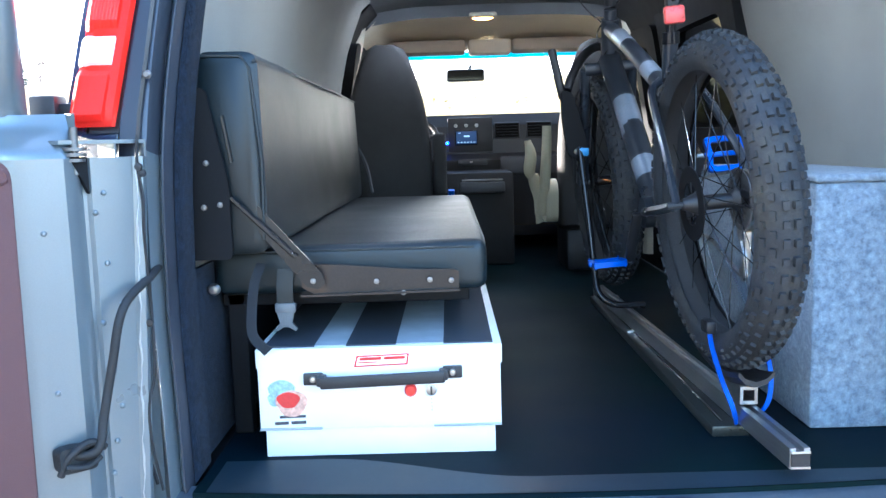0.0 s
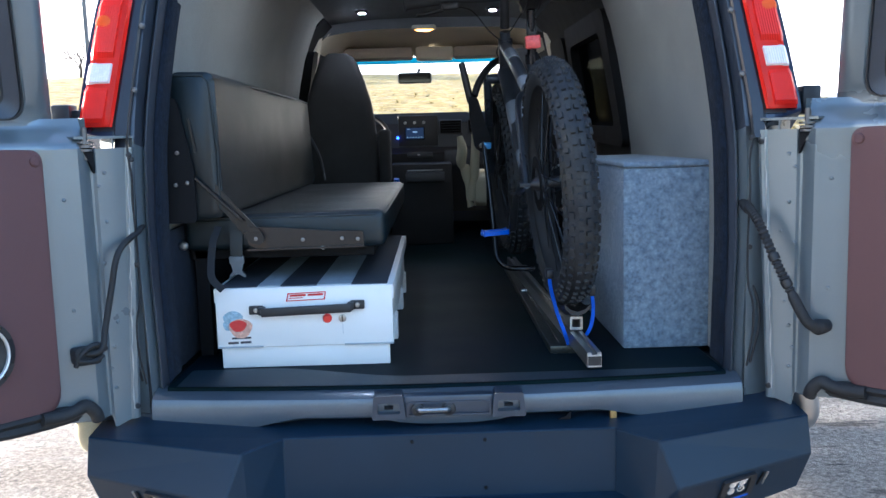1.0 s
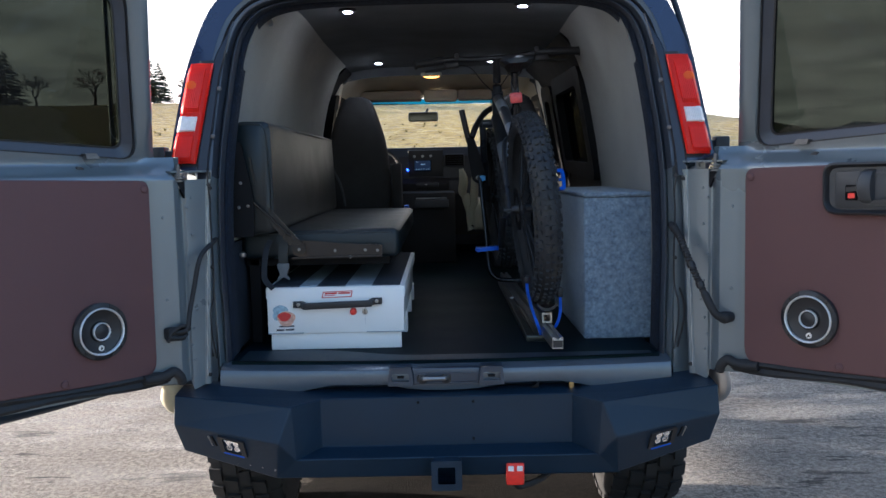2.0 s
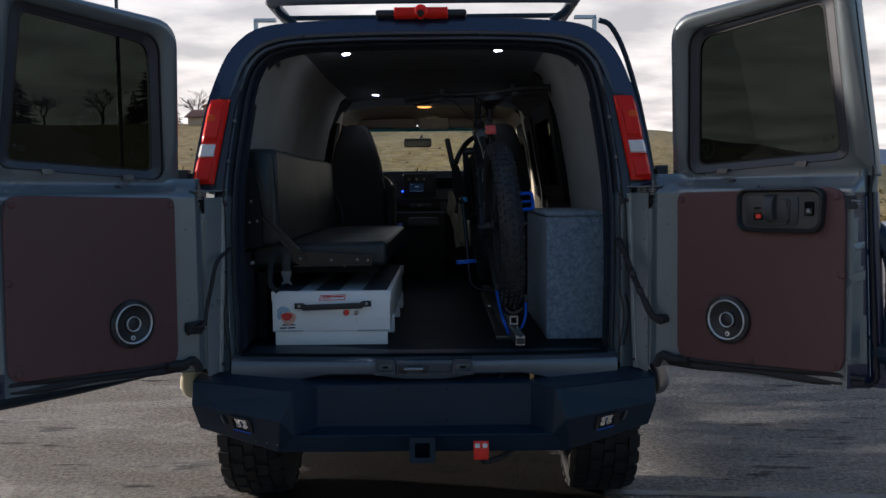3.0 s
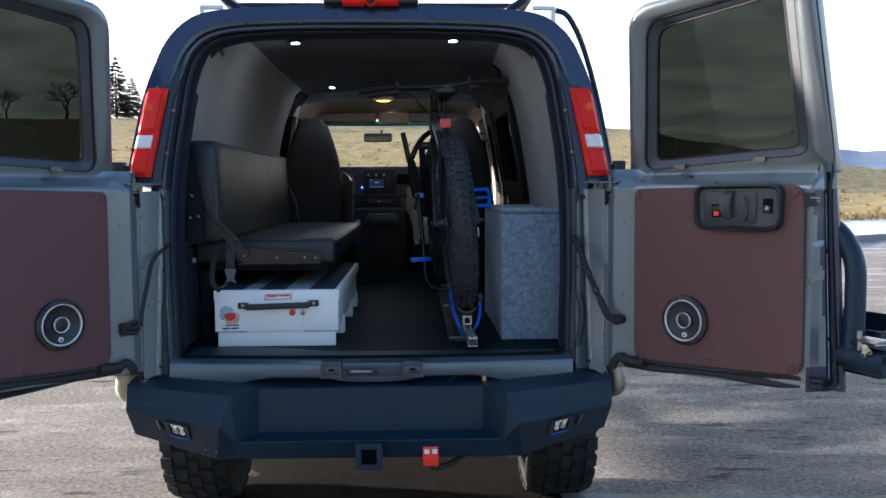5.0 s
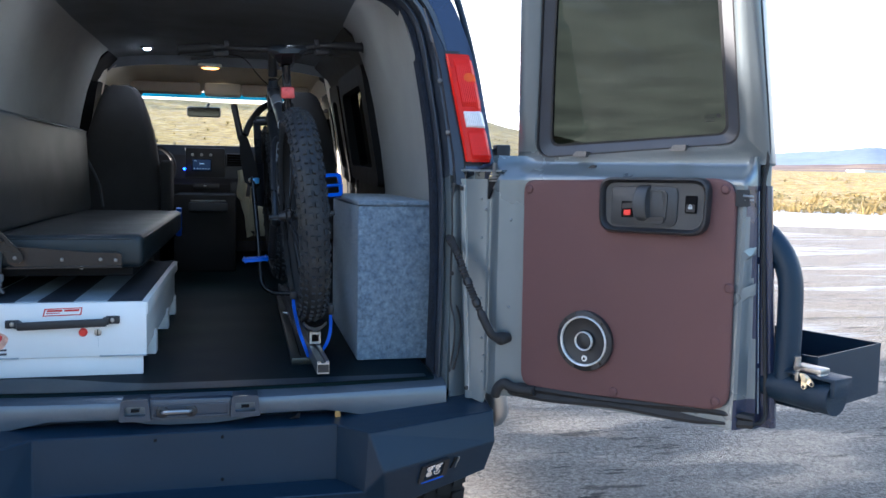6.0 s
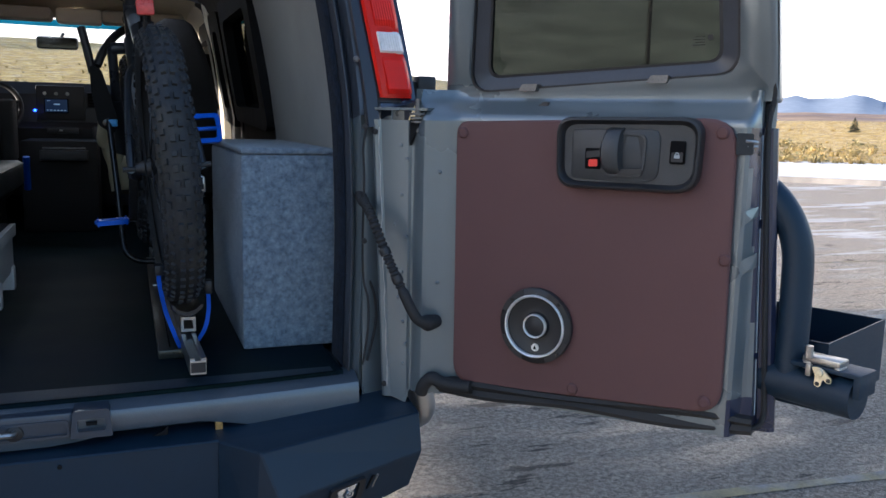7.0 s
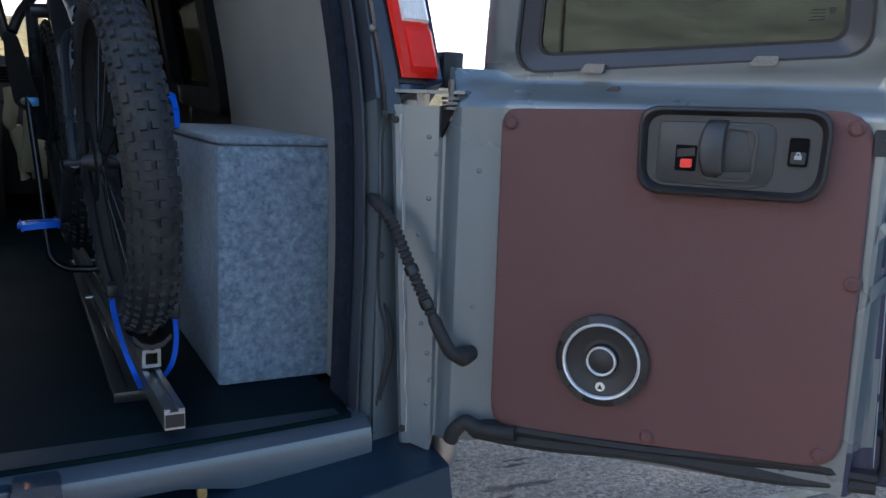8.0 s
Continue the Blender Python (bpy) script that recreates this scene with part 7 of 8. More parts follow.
tube(bm, smooth_path([(0.20, 2.66, 1.16), (0.215, 2.62, 1.30), (0.225, 2.60, 1.45), (0.23, 2.60, 1.60)], 5), lambda u: 0.032 - 0.010 * u, 10)
part("belt_stalk", bm, CREAM, pas, "cream upright belt stalk", True)
bm = bmesh.new()
tube(bm, smooth_path([(0.135, 2.62, 1.53), (0.150, 2.62, 1.46), (0.142, 2.62, 1.38), (0.160, 2.63, 1.34)], 5), lambda u: 0.016 + 0.014 * math.sin(3.1 * u), 10)
tube(bm, smooth_path([(0.160, 2.63, 1.36), (0.185, 2.64, 1.26), (0.175, 2.64, 1.18), (0.195, 2.65, 1.12)], 5), lambda u: 0.020 + 0.012 * math.sin(6 * u + 0.5), 10)
part("recliner_knob", bm, CREAM, pas, "", True)
bm = bmesh.new()
tube(bm, [(-0.25, 2.9, 1.28), (-0.255, 2.95, 1.10)], 0.018, 8)
part("lumbar_knob", bm, BLUE, drv)


# ---- bicycle ----
BIKE = Matrix.Translation((0.398, 0.405, 0.982)) @ Matrix.Rotation(radians(2.4), 4, "Z") @ Matrix.Rotation(radians(-4.0), 4, "Y")


def bike_tyre(name, centre, R, r, parent):
    bm = bmesh.new()
    c = Vector(centre)
    seg, cs = 72, 14
    rings = []
    for k in range(seg):
        a = 2 * math.pi * k / seg
        d = Vector((0, math.cos(a), math.sin(a)))
        rings.append([bm.verts.new(BIKE @ (c + d * (R - r + r * 0.93 * math.cos(b)) + Vector((1, 0, 0)) * r * 0.98 * math.sin(b))) for b in (-2.3 + 4.6 * j / (cs - 1) for j in range(cs))])
    for k in range(seg):
        A, B = rings[k], rings[(k + 1) % seg]
        for j in range(cs - 1):
            bm.faces.new((A[j], A[j + 1], B[j + 1], B[j]))
    knobs = bmesh.new()
    n = 66
    for k in range(n):
        for row, (b0, wd, sh) in enumerate(((-1.12, 0.24, 0.5), (-0.70, 0.26, 0.0), (-0.21, 0.27, 0.5), (0.21, 0.27, 0.5), (0.70, 0.26, 0.0), (1.12, 0.24, 0.5), (-1.42, 0.12, 0.0), (1.42, 0.12, 0.0))):
            if abs(b0) > 1.2 and k % 2:
                continue
            a = 2 * math.pi * (k + sh) / n
            da = 2 * math.pi / n * (0.21 if (k + row) % 2 else 0.27)
            vs = []
            for aa in (a - da, a + da):
                for bb in (b0 - wd * 0.5, b0 + wd * 0.5):
                    for top in (0, 1):
                        rr = r * (0.90 if top == 0 else 1.075)
                        sc = 1.0 if top == 0 else 0.84
                        aaa, bbb = a + (aa - a) * sc, b0 + (bb - b0) * sc
                        d = Vector((0, math.cos(aaa), math.sin(aaa)))
                        vs.append(knobs.verts.new(BIKE @ (c + d * (R - r + rr * math.cos(bbb)) + Vector((1, 0, 0)) * rr * math.sin(bbb))))
            for q in ((1, 3, 7, 5), (0, 1, 5, 4), (2, 6, 7, 3), (0, 2, 3, 1), (4, 5, 7, 6)):
                knobs.faces.new([vs[i] for i in q])
    t = part(name, bm, BIKETYRE, parent, "fat knobbly bicycle tyre", True)
    tagged(part("tread", knobs, BIKETYRE, t), "worn rubber tread knobs", kind="stuff")
    return t


def bike():
    t = thing("bicycle", BIKE.translation, "black fat-tyre mountain bike with blue pedals", "bicycle")
    R, r = 0.392, 0.052
    def bp(name, bm, m, label="", par=None, sm=True):
        bmesh.ops.transform(bm, matrix=BIKE, verts=bm.verts)
        return part(name, bm, m, par or t, label, sm)
    for nm, y in (("rear_wheel", 0.0), ("front_wheel", 1.17)):
        c = Vector((0, y, R))
        ax = axis_frame(c, (1, 0, 0))
        w = bike_tyre(nm, c, R, r, t)
        bm = bmesh.new()
        lathe(bm, [(R - 0.072, -0.036), (R - 0.060, -0.040), (R - 0.054, -0.036), (R - 0.066, 0.0), (R - 0.054, 0.036), (R - 0.060, 0.040), (R - 0.072, 0.036), (R - 0.088, 0.0)], ax, 56, close=True)
        bp("rim", bm, RUBBER, "black rim", w)
        bm = bmesh.new()
        lathe(bm, [(0.013, -0.085), (0.018, -0.07), (0.030, -0.045), (0.018, -0.03), (0.018, 0.03), (0.030, 0.045), (0.018, 0.07), (0.013, 0.085)], ax, 18)
        bp("hub", bm, BLACK, "", w)
        bm = bmesh.new()
        for k in range(28):
            a = 2 * math.pi * k / 28
            b = a + (0.7 if k % 4 < 2 else -0.7)
            sd = 0.045 if k % 2 else -0.045
            tube(bm, [ax @ Vector((0.030 * math.cos(b), 0.030 * math.sin(b), sd)), ax @ Vector(((R - 0.082) * math.cos(a), (R - 0.082) * math.sin(a), sd * 0.2))], 0.0014, 5)
        bp("spokes", bm, GLOSSBLACK, "thin black spokes", w)
        bm = bmesh.new()
        lathe(bm, [(0.052, -0.064), (0.088, -0.064), (0.088, -0.061), (0.052, -0.061)], ax, 32, close=True)
        bp("disc_rotor", bm, BRACKETPLATE, "", w)
    bm = bmesh.new()   # axle ends and skewer
    tube(bm, [(-0.12, 0, R), (0.12, 0, R)], 0.008, 10)
    bp("rear_axle", bm, HANDLEGREY, "steel rear axle")
    bm = bmesh.new()
    for k, rr in enumerate((0.075, 0.068, 0.060, 0.052, 0.045, 0.038, 0.032, 0.026)):
        lathe(bm, [(rr - 0.012, 0.052 + 0.0042 * k), (rr, 0.052 + 0.0042 * k), (rr, 0.0538 + 0.0042 * k), (rr - 0.012, 0.0538 + 0.0042 * k)], axis_frame((0, 0, R), (1, 0, 0)), 28, close=True)
    bp("cassette", bm, DULLSTEEL, "steel cassette")
    bb = Vector((0, 0.445, 0.335))
    st_top, seat_p = Vector((0, 0.275, 0.80)), Vector((0, 0.225, 0.965))
    ht, hb = Vector((0, 0.905, 0.945)), Vector((0, 0.955, 0.815))
    bm = bmesh.new()
    tube(bm, [bb, (0, 0.36, 0.57), st_top], 0.020, 12)
    tube(bm, smooth_path([hb, (0, 0.76, 0.62), (0, 0.55, 0.40), bb], 5), 0.038, 12)
    tube(bm, smooth_path([ht + Vector((0, 0.01, -0.03)), (0, 0.62, 0.80), (0, 0.36, 0.68), (0, 0.32, 0.66)], 5), 0.026, 12)
    tube(bm, [ht, hb], 0.030, 14)
    lathe(bm, [(0.045, -0.06), (0.045, 0.06)], axis_frame(bb, (1, 0, 0)), 18)
    for s in (-1, 1):
        tube(bm, smooth_path([bb + Vector((s * 0.045, -0.02, 0)), (s * 0.075, 0.36, 0.345), (s * 0.092, 0.15, 0.37), (s * 0.098, 0, R)], 5), 0.013, 8)
        tube(bm, smooth_path([(s * 0.02, 0.32, 0.70), (s * 0.066, 0.25, 0.66), (s * 0.090, 0.08, 0.50), (s * 0.098, 0, R)], 5), 0.011, 8)
    bp("frame", bm, BIKEPAINT, "dark bicycle frame")
    for p, q, rr in (((0, 0.80, 0.665), (0, 0.70, 0.555), 0.0385), ((0, 0.62, 0.475), (0, 0.57, 0.42), 0.0385), ((0, 0.353, 0.585), (0, 0.325, 0.66), 0.0207), ((0, 0.40, 0.46), (0, 0.38, 0.515), 0.0207), ((0, 0.80, 0.875), (0, 0.70, 0.835), 0.0270), ((0, 0.50, 0.745), (0, 0.42, 0.71), 0.0270)):
        bm = bmesh.new()
        tube(bm, [p, q], rr, 12)
        bp("frame_graphic", bm, BIKEGREY, "grey frame graphic")
    bm = bmesh.new()   # fork
    tube(bm, [ht + Vector((0, -0.012, 0.03)), ht, hb, (0, 0.975, 0.79)], 0.022, 12)
    tube(bm, [(-0.085, 0.975, 0.79), (0.085, 0.975, 0.79)], 0.022, 10)
    for s in (-1, 1):
        tube(bm, [(s * 0.082, 0.975, 0.79), (s * 0.082, 1.06, 0.60)], 0.018, 10)
        tube(bm, [(s * 0.082, 1.06, 0.60), (s * 0.082, 1.17, R)], 0.024, 10)
    bp("fork", bm, BIKEPAINT, "")
    bm = bmesh.new()   # stem and bars
    tube(bm, [ht + Vector((0, -0.015, 0.045)), (0, 0.835, 1.105)], 0.020, 10)
    tube(bm, smooth_path([(-0.40, 0.78, 1.10), (-0.25, 0.80, 1.112), (-0.10, 0.83, 1.105), (0, 0.835, 1.105), (0.10, 0.83, 1.105), (0.25, 0.80, 1.112), (0.40, 0.78, 1.10)], 5), 0.0145, 10)
    bar_ = bp("handlebar", bm, BLACK, "wide black handlebar")
    for s in (-1, 1):
        bm = bmesh.new()
        tube(bm, [(s * 0.27, 0.797, 1.111), (s * 0.405, 0.778, 1.10)], 0.020, 12)
        tube(bm, [(s * 0.403, 0.778, 1.10), (s * 0.410, 0.777, 1.10)], 0.025, 12)
        bp("grip", bm, RUBBER, "", bar_)
        bm = bmesh.new()
        tube(bm, smooth_path([(s * 0.22, 0.80, 1.10), (s * 0.23, 0.86, 1.085), (s * 0.30, 0.87, 1.075), (s * 0.36, 0.86, 1.07)], 4), 0.007, 8)
        box(bm, (s * 0.225 - 0.035, 0.79, 1.07), (s * 0.225 + 0.035, 0.84, 1.10), 0.01)
        box(bm, (s * 0.20 - 0.012, 0.785, 1.11), (s * 0.20 + 0.012, 0.81, 1.140), 0.004)
        bp("brake_lever", bm, BLACK, "", bar_)
        bm = bmesh.new()
        tube(bm, smooth_path([(s * 0.20, 0.86, 1.09), (s * 0.12, 0.97, 1.08), (s * 0.05, 1.03, 1.0), (s * -0.03, 0.99, 0.90), (s * 0.03, 0.90, 0.83)], 6), 0.0028, 6)
        bp("cable", bm, BLACK, "", bar_)
    bm = bmesh.new()   # seat post, saddle
    tube(bm, [st_top, seat_p], 0.0155, 10)
    tube(bm, [st_top + Vector((0, 0.002, -0.01)), st_top + Vector((0, -0.004, 0.02))], 0.024, 10)
    bp("seat_post", bm, GLOSSBLACK, "")
    bm = bmesh.new()
    rows = []
    for y, w, z, th in ((0.085, 0.045, 1.000, 0.02), (0.10, 0.072, 1.004, 0.035), (0.16, 0.070, 1.000, 0.04), (0.22, 0.045, 0.992, 0.038), (0.29, 0.026, 0.988, 0.032), (0.345, 0.020, 0.984, 0.026), (0.36, 0.010, 0.978, 0.014)):
        o = [(-w, 0), (-w * 0.8, th * 0.45), (0, th * 0.5), (w * 0.8, th * 0.45), (w, 0), (w * 0.7, -th * 0.5), (-w * 0.7, -th * 0.5)]
        rows.append([Vector((a, y, z + b)) for a, b in o])
    V = shell(bm, rows, close=True)
    bm.faces.new(V[0]); bm.faces.new(V[-1])
    for s in (-1, 1):
        tube(bm, smooth_path([(s * 0.022, 0.12, 0.985), (s * 0.022, 0.19, 0.962), (s * 0.022, 0.26, 0.962), (s * 0.012, 0.33, 0.975)], 4), 0.0035, 6)
    bp("saddle", bm, BLACK, "black narrow saddle")
    bm = bmesh.new()
    box(bm, (-0.026, 0.222, 0.835), (0.026, 0.245, 0.880), 0.006)
    bp("rear_light", bm, SALMON, "red rear light")
    bm = bmesh.new()
    box(bm, (-0.016, 0.232, 0.875), (0.016, 0.262, 0.935), 0.005)
    bp("saddle_bag", bm, BLACK, "")
    # drive train
    bm = bmesh.new()
    lathe(bm, [(0.05, 0.058), (0.070, 0.058), (0.076, 0.060), (0.070, 0.062), (0.05, 0.062)], axis_frame(bb, (1, 0, 0)), 34, close=True)
    bp("chainring", bm, ZINC, "")
    lo, hi = Vector((0, 0.085, -0.150)), Vector((0, -0.085, 0.150))
    for s, off in ((-1, lo), (1, hi)):
        bm = bmesh.new()
        bar(bm, bb + Vector((s * 0.075, 0, 0)), bb + off + Vector((s * 0.088, 0, 0)), 0.018, 0.030, 0.005, up=(1, 0, 0))
        cr = bp("crank", bm, BLACK, "")
        pc = bb + off + Vector((s * 0.155, 0, 0))
        bm = bmesh.new()
        tilt = Matrix.Translation(pc) @ Matrix.Rotation(radians(-2 if s < 0 else 72), 4, "X")
        o = rounded([(-0.052, -0.05), (0.052, -0.05), (0.056, 0), (0.052, 0.05), (-0.052, 0.05), (-0.045, 0)], 0.012, 3)
        i = [(a * 0.72, b * 0.70) for a, b in o]
        ring_prism(bm, o, i, lambda a, b, h: tilt @ Vector((a, b, h)), -0.008, 0.008)
        bar(bm, tilt @ Vector((-0.056, 0, 0)), tilt @ Vector((0.056, 0, 0)), 0.016, 0.014, 0.003)
        for a_ in (-0.045, 0.045):
            for b_ in (-0.042, 0.042):
                tube(bm, [tilt @ Vector((a_, b_, -0.013)), tilt @ Vector((a_, b_, 0.013))], 0.0025, 6)
        bp("pedal", bm, BLUE, "bright blue flat pedal", cr)
        bm = bmesh.new()
        tube(bm, [bb + off + Vector((s * 0.08, 0, 0)), pc], 0.007, 8)
        bp("pedal_axle", bm, ZINC, "", cr)
    bm = bmesh.new()   # chain run and derailleur
    chain = smooth_path([bb + Vector((0.060, 0, 0.074)), (0.062, 0.22, 0.435), (0.066, 0.0, R + 0.066), (0.066, -0.055, R + 0.03), (0.066, -0.05, R - 0.04), (0.064, 0.03, R - 0.09), (0.064, 0.015, R - 0.15), (0.064, 0.05, R - 0.19), (0.062, 0.25, 0.27), bb + Vector((0.060, 0, -0.074))], 8)
    for p, q in zip(chain, chain[1:]):
        bar(bm, p, p + (q - p) * 0.8, 0.007, 0.009, 0.0, up=(1, 0, 0))
    bp("chain", bm, ZINC, "steel chain", None, False)
    bm = bmesh.new()
    box(bm, (0.072, -0.03, R - 0.08), (0.098, 0.03, R - 0.03), 0.008)
    bar(bm, (0.075, 0.02, R - 0.08), (0.075, 0.045, R - 0.19), 0.016, 0.02, 0.004, up=(1, 0, 0))
    for z in (-0.085, -0.185):
        lathe(bm, [(0.020, -0.003), (0.020, 0.003)], axis_frame((0.064, 0.03, R + z), (1, 0, 0)), 14)
    bp("derailleur", bm, ZINC, "steel derailleur")


bike()


def bike_rail():
    t = thing("bike_rail", (0.41, 0.9, FZ), "aluminium bike rail with black holding arm and straps", "bike rack")
    bm = bmesh.new()
    o = [(0.396, 0.868), (0.436, 0.868), (0.436, 0.910), (0.424, 0.910), (0.424, 0.900), (0.408, 0.900), (0.408, 0.910), (0.396, 0.910)]
    prism(bm, o, lambda a, b, h: Vector((a - 0.028 * (h - 0.03), h, b)), 0.022, 1.95)
    part("upper_rail", bm, RAILALU, t, "slotted aluminium rail")
    bm = bmesh.new()
    box(bm, (0.328, 0.29, FZ), (0.430, 1.95, 0.864), 0.004)
    part("base_rail", bm, RAILDARK, t, "", True)
    for k in range(3):
        bm = bmesh.new()
        box(bm, (0.358 + 0.030 * k, 0.32, 0.864), (0.362 + 0.030 * k, 1.94, 0.8665))
        part("rail_slot", bm, GLOSSBLACK, t)
    for y in (1.25, 1.90):
        bm = bmesh.new()
        box(bm, (0.338, y, FZ), (0.442, y + 0.03, 0.869), 0.004)
        part("rail_foot", bm, ZINC, t, "", True)
    bm = bmesh.new()   # dark insert with two bright edges at the rail's end
    box(bm, (0.3985, 0.0185, 0.872), (0.4345, 0.0225, 0.899))
    part("rail_end_cap", bm, BLACK, t)
    for z in (0.869, 0.9005):
        bm = bmesh.new()
        box(bm, (0.3975, 0.0170, z), (0.4355, 0.0222, z + 0.004))
        part("end_edge", bm, ALU, t)
    bm = bmesh.new()   # square tube end and tyre chock
    sq = [(0.391, 0.914), (0.431, 0.914), (0.431, 0.956), (0.391, 0.956)]
    ring_prism(bm, sq, [(0.398, 0.922), (0.424, 0.922), (0.424, 0.948), (0.398, 0.948)], lambda a, b, h: Vector((a, h, b)), 0.29, 0.40)
    part("clamp_tube", bm, ZINC, t, "bright square clamp tube")
    bm = bmesh.new()
    rows = []
    for k in range(9):
        y = 0.23 + 0.34 * k / 8
        z = 0.960 + 0.9 * (y - 0.405) ** 2
        rows.append([Vector((0.366, y, z + 0.02)), Vector((0.382, y, z + 0.003)), Vector((0.405, y, z - 0.004)), Vector((0.428, y, z + 0.003)), Vector((0.446, y, z + 0.02))])
    shell(bm, rows)
    r = bmesh.ops.extrude_face_region(bm, geom=bm.faces[:])
    bmesh.ops.translate(bm, vec=(0, 0, -0.012), verts=[v for v in r["geom"] if isinstance(v, bmesh.types.BMVert)])
    part("tyre_chock", bm, BLACK, t, "", True)
    for pts, lab in (([(0.388, 0.30, 0.865), (0.372, 0.285, 0.91), (0.352, 0.30, 0.97), (0.338, 0.33, 1.04), (0.336, 0.35, 1.085)], "blue tie-down strap"), ([(0.430, 0.30, 0.875), (0.455, 0.29, 0.92), (0.468, 0.31, 0.97), (0.470, 0.34, 1.02)], "blue tie-down strap")):
        bm = bmesh.new()
        ribbon(bm, smooth_path(pts, 6), 0.012, 0.003, side=(1, 0.3, 0))
        part("strap", bm, BLUESTRAP, t, lab, True)
    bm = bmesh.new()
    box(bm, (0.325, 0.33, 1.070), (0.350, 0.38, 1.100), 0.006)
    part("strap_buckle", bm, BLACK, t, "", True)
    bm = bmesh.new()
    box(bm, (0.458, 0.33, 1.010), (0.482, 0.37, 1.050), 0.006)
    part("strap_buckle", bm, BLACK, t, "", True)
    bm = bmesh.new()   # upright holding arm
    tube(bm, smooth_path([(0.40, 1.265, 0.955), (0.33, 1.262, 0.958), (0.285, 1.26, 0.965), (0.248, 1.27, 0.995), (0.236, 1.29, 1.05), (0.222, 1.33, 1.25), (0.205, 1.37, 1.44), (0.200, 1.385, 1.50)], 6), 0.0115, 12)
    part("holding_arm", bm, GLOSSBLACK, t, "bent black tube arm", True)
    bm = bmesh.new()
    prism(bm, rounded([(0.162, 1.475), (0.215, 1.44), (0.240, 1.475), (0.222, 1.54), (0.178, 1.69), (0.138, 1.70), (0.142, 1.60)], 0.015, 4), lambda a, b, h: Vector((a, h, b)), 1.385, 1.425)
    part("ratchet_housing", bm, BRACKETPLATE, t, "dark ratchet housing", True)
    bm = bmesh.new()
    bar(bm, (0.150, 1.425, 1.67), (0.113, 1.44, 1.845), 0.030, 0.026, 0.006)
    part("lever", bm, BLACK, t, "black release lever", True)
    bm = bmesh.new()
    box(bm, (0.198, 1.370, 1.470), (0.232, 1.386, 1.498), 0.005)
    part("ratchet_button", bm, mat("light_blue_plastic", (0.10, 0.35, 0.75), 0.4, 0, 0.1, 20, 100), t, "", True)
    bm = bmesh.new()
    lathe(bm, [(0.014, 0), (0.012, 0.01), (0, 0.011)], axis_frame((0.19, 1.385, 1.485), (0, -1, 0)), 14)
    part("pivot_bolt", bm, GLOSSBLACK, t)
    bm = bmesh.new()   # hook arm over the front tyre
    tube(bm, smooth_path([(0.165, 1.43, 1.70), (0.19, 1.46, 1.76), (0.24, 1.52, 1.83), (0.30, 1.58, 1.865), (0.36, 1.60, 1.85)], 6), 0.016, 10)
    part("hook_arm", bm, BLACK, t, "", True)


bike_rail()
# bolt and small ring on the wall by the bench
bm = bmesh.new()
lathe(bm, [(0.014, 0), (0.014, 0.006), (0.009, 0.012), (0, 0.013)], axis_frame((-0.80, 0.30, 1.214), (0, -1, 0)), 14)
part("wall_bolt", bm, ZINC, van, "", True)

# ---- outside ----
def lamp_post(x, y, h=9.0):
    z0 = GROUND
    t = thing("lot_lamp_post", (x, y, z0), "tall grey steel lamp post on a concrete base", "lamp post", "lot lamp posts")
    bm = bmesh.new()
    lathe(bm, [(0.33, -0.1), (0.33, 0.50), (0.30, 0.53), (0, 0.53)], Matrix.Translation((x, y, z0)), 20)
    part("base", bm, mat("concrete", (0.34, 0.31, 0.27), 0.9, 0, 0.15, 5, 60, 0.5), t, "round concrete base", True)
    bm = bmesh.new()
    tube(bm, [(x, y, z0 + 0.5), (x, y, z0 + h)], lambda u: 0.085 - 0.02 * u, 10)
    part("pole", bm, mat("pole_steel", (0.12, 0.12, 0.12), 0.5, 0.3, 0.1, 2, 60), t, "", True)
    bm = bmesh.new()
    box(bm, (x - 0.15, y - 0.7, z0 + h - 0.1), (x + 0.15, y + 0.7, z0 + h), 0.03)
    part("lamp_head", bm, BLACK, t, "", True)


GX = lambda d, az: (d * math.sin(radians(az)), d * math.cos(radians(az)))
NEEDLE = mat("pine_needles", (0.055, 0.068, 0.042), 0.8, 0, 0.4, 1.5, 12)
BARK = mat("bark", (0.10, 0.075, 0.055), 0.9, 0, 0.3, 4, 40, 0.8)
TWIG = mat("bare_twigs", (0.085, 0.062, 0.045), 0.9, 0, 0.3, 3, 30)
rnd = random.Random(7)


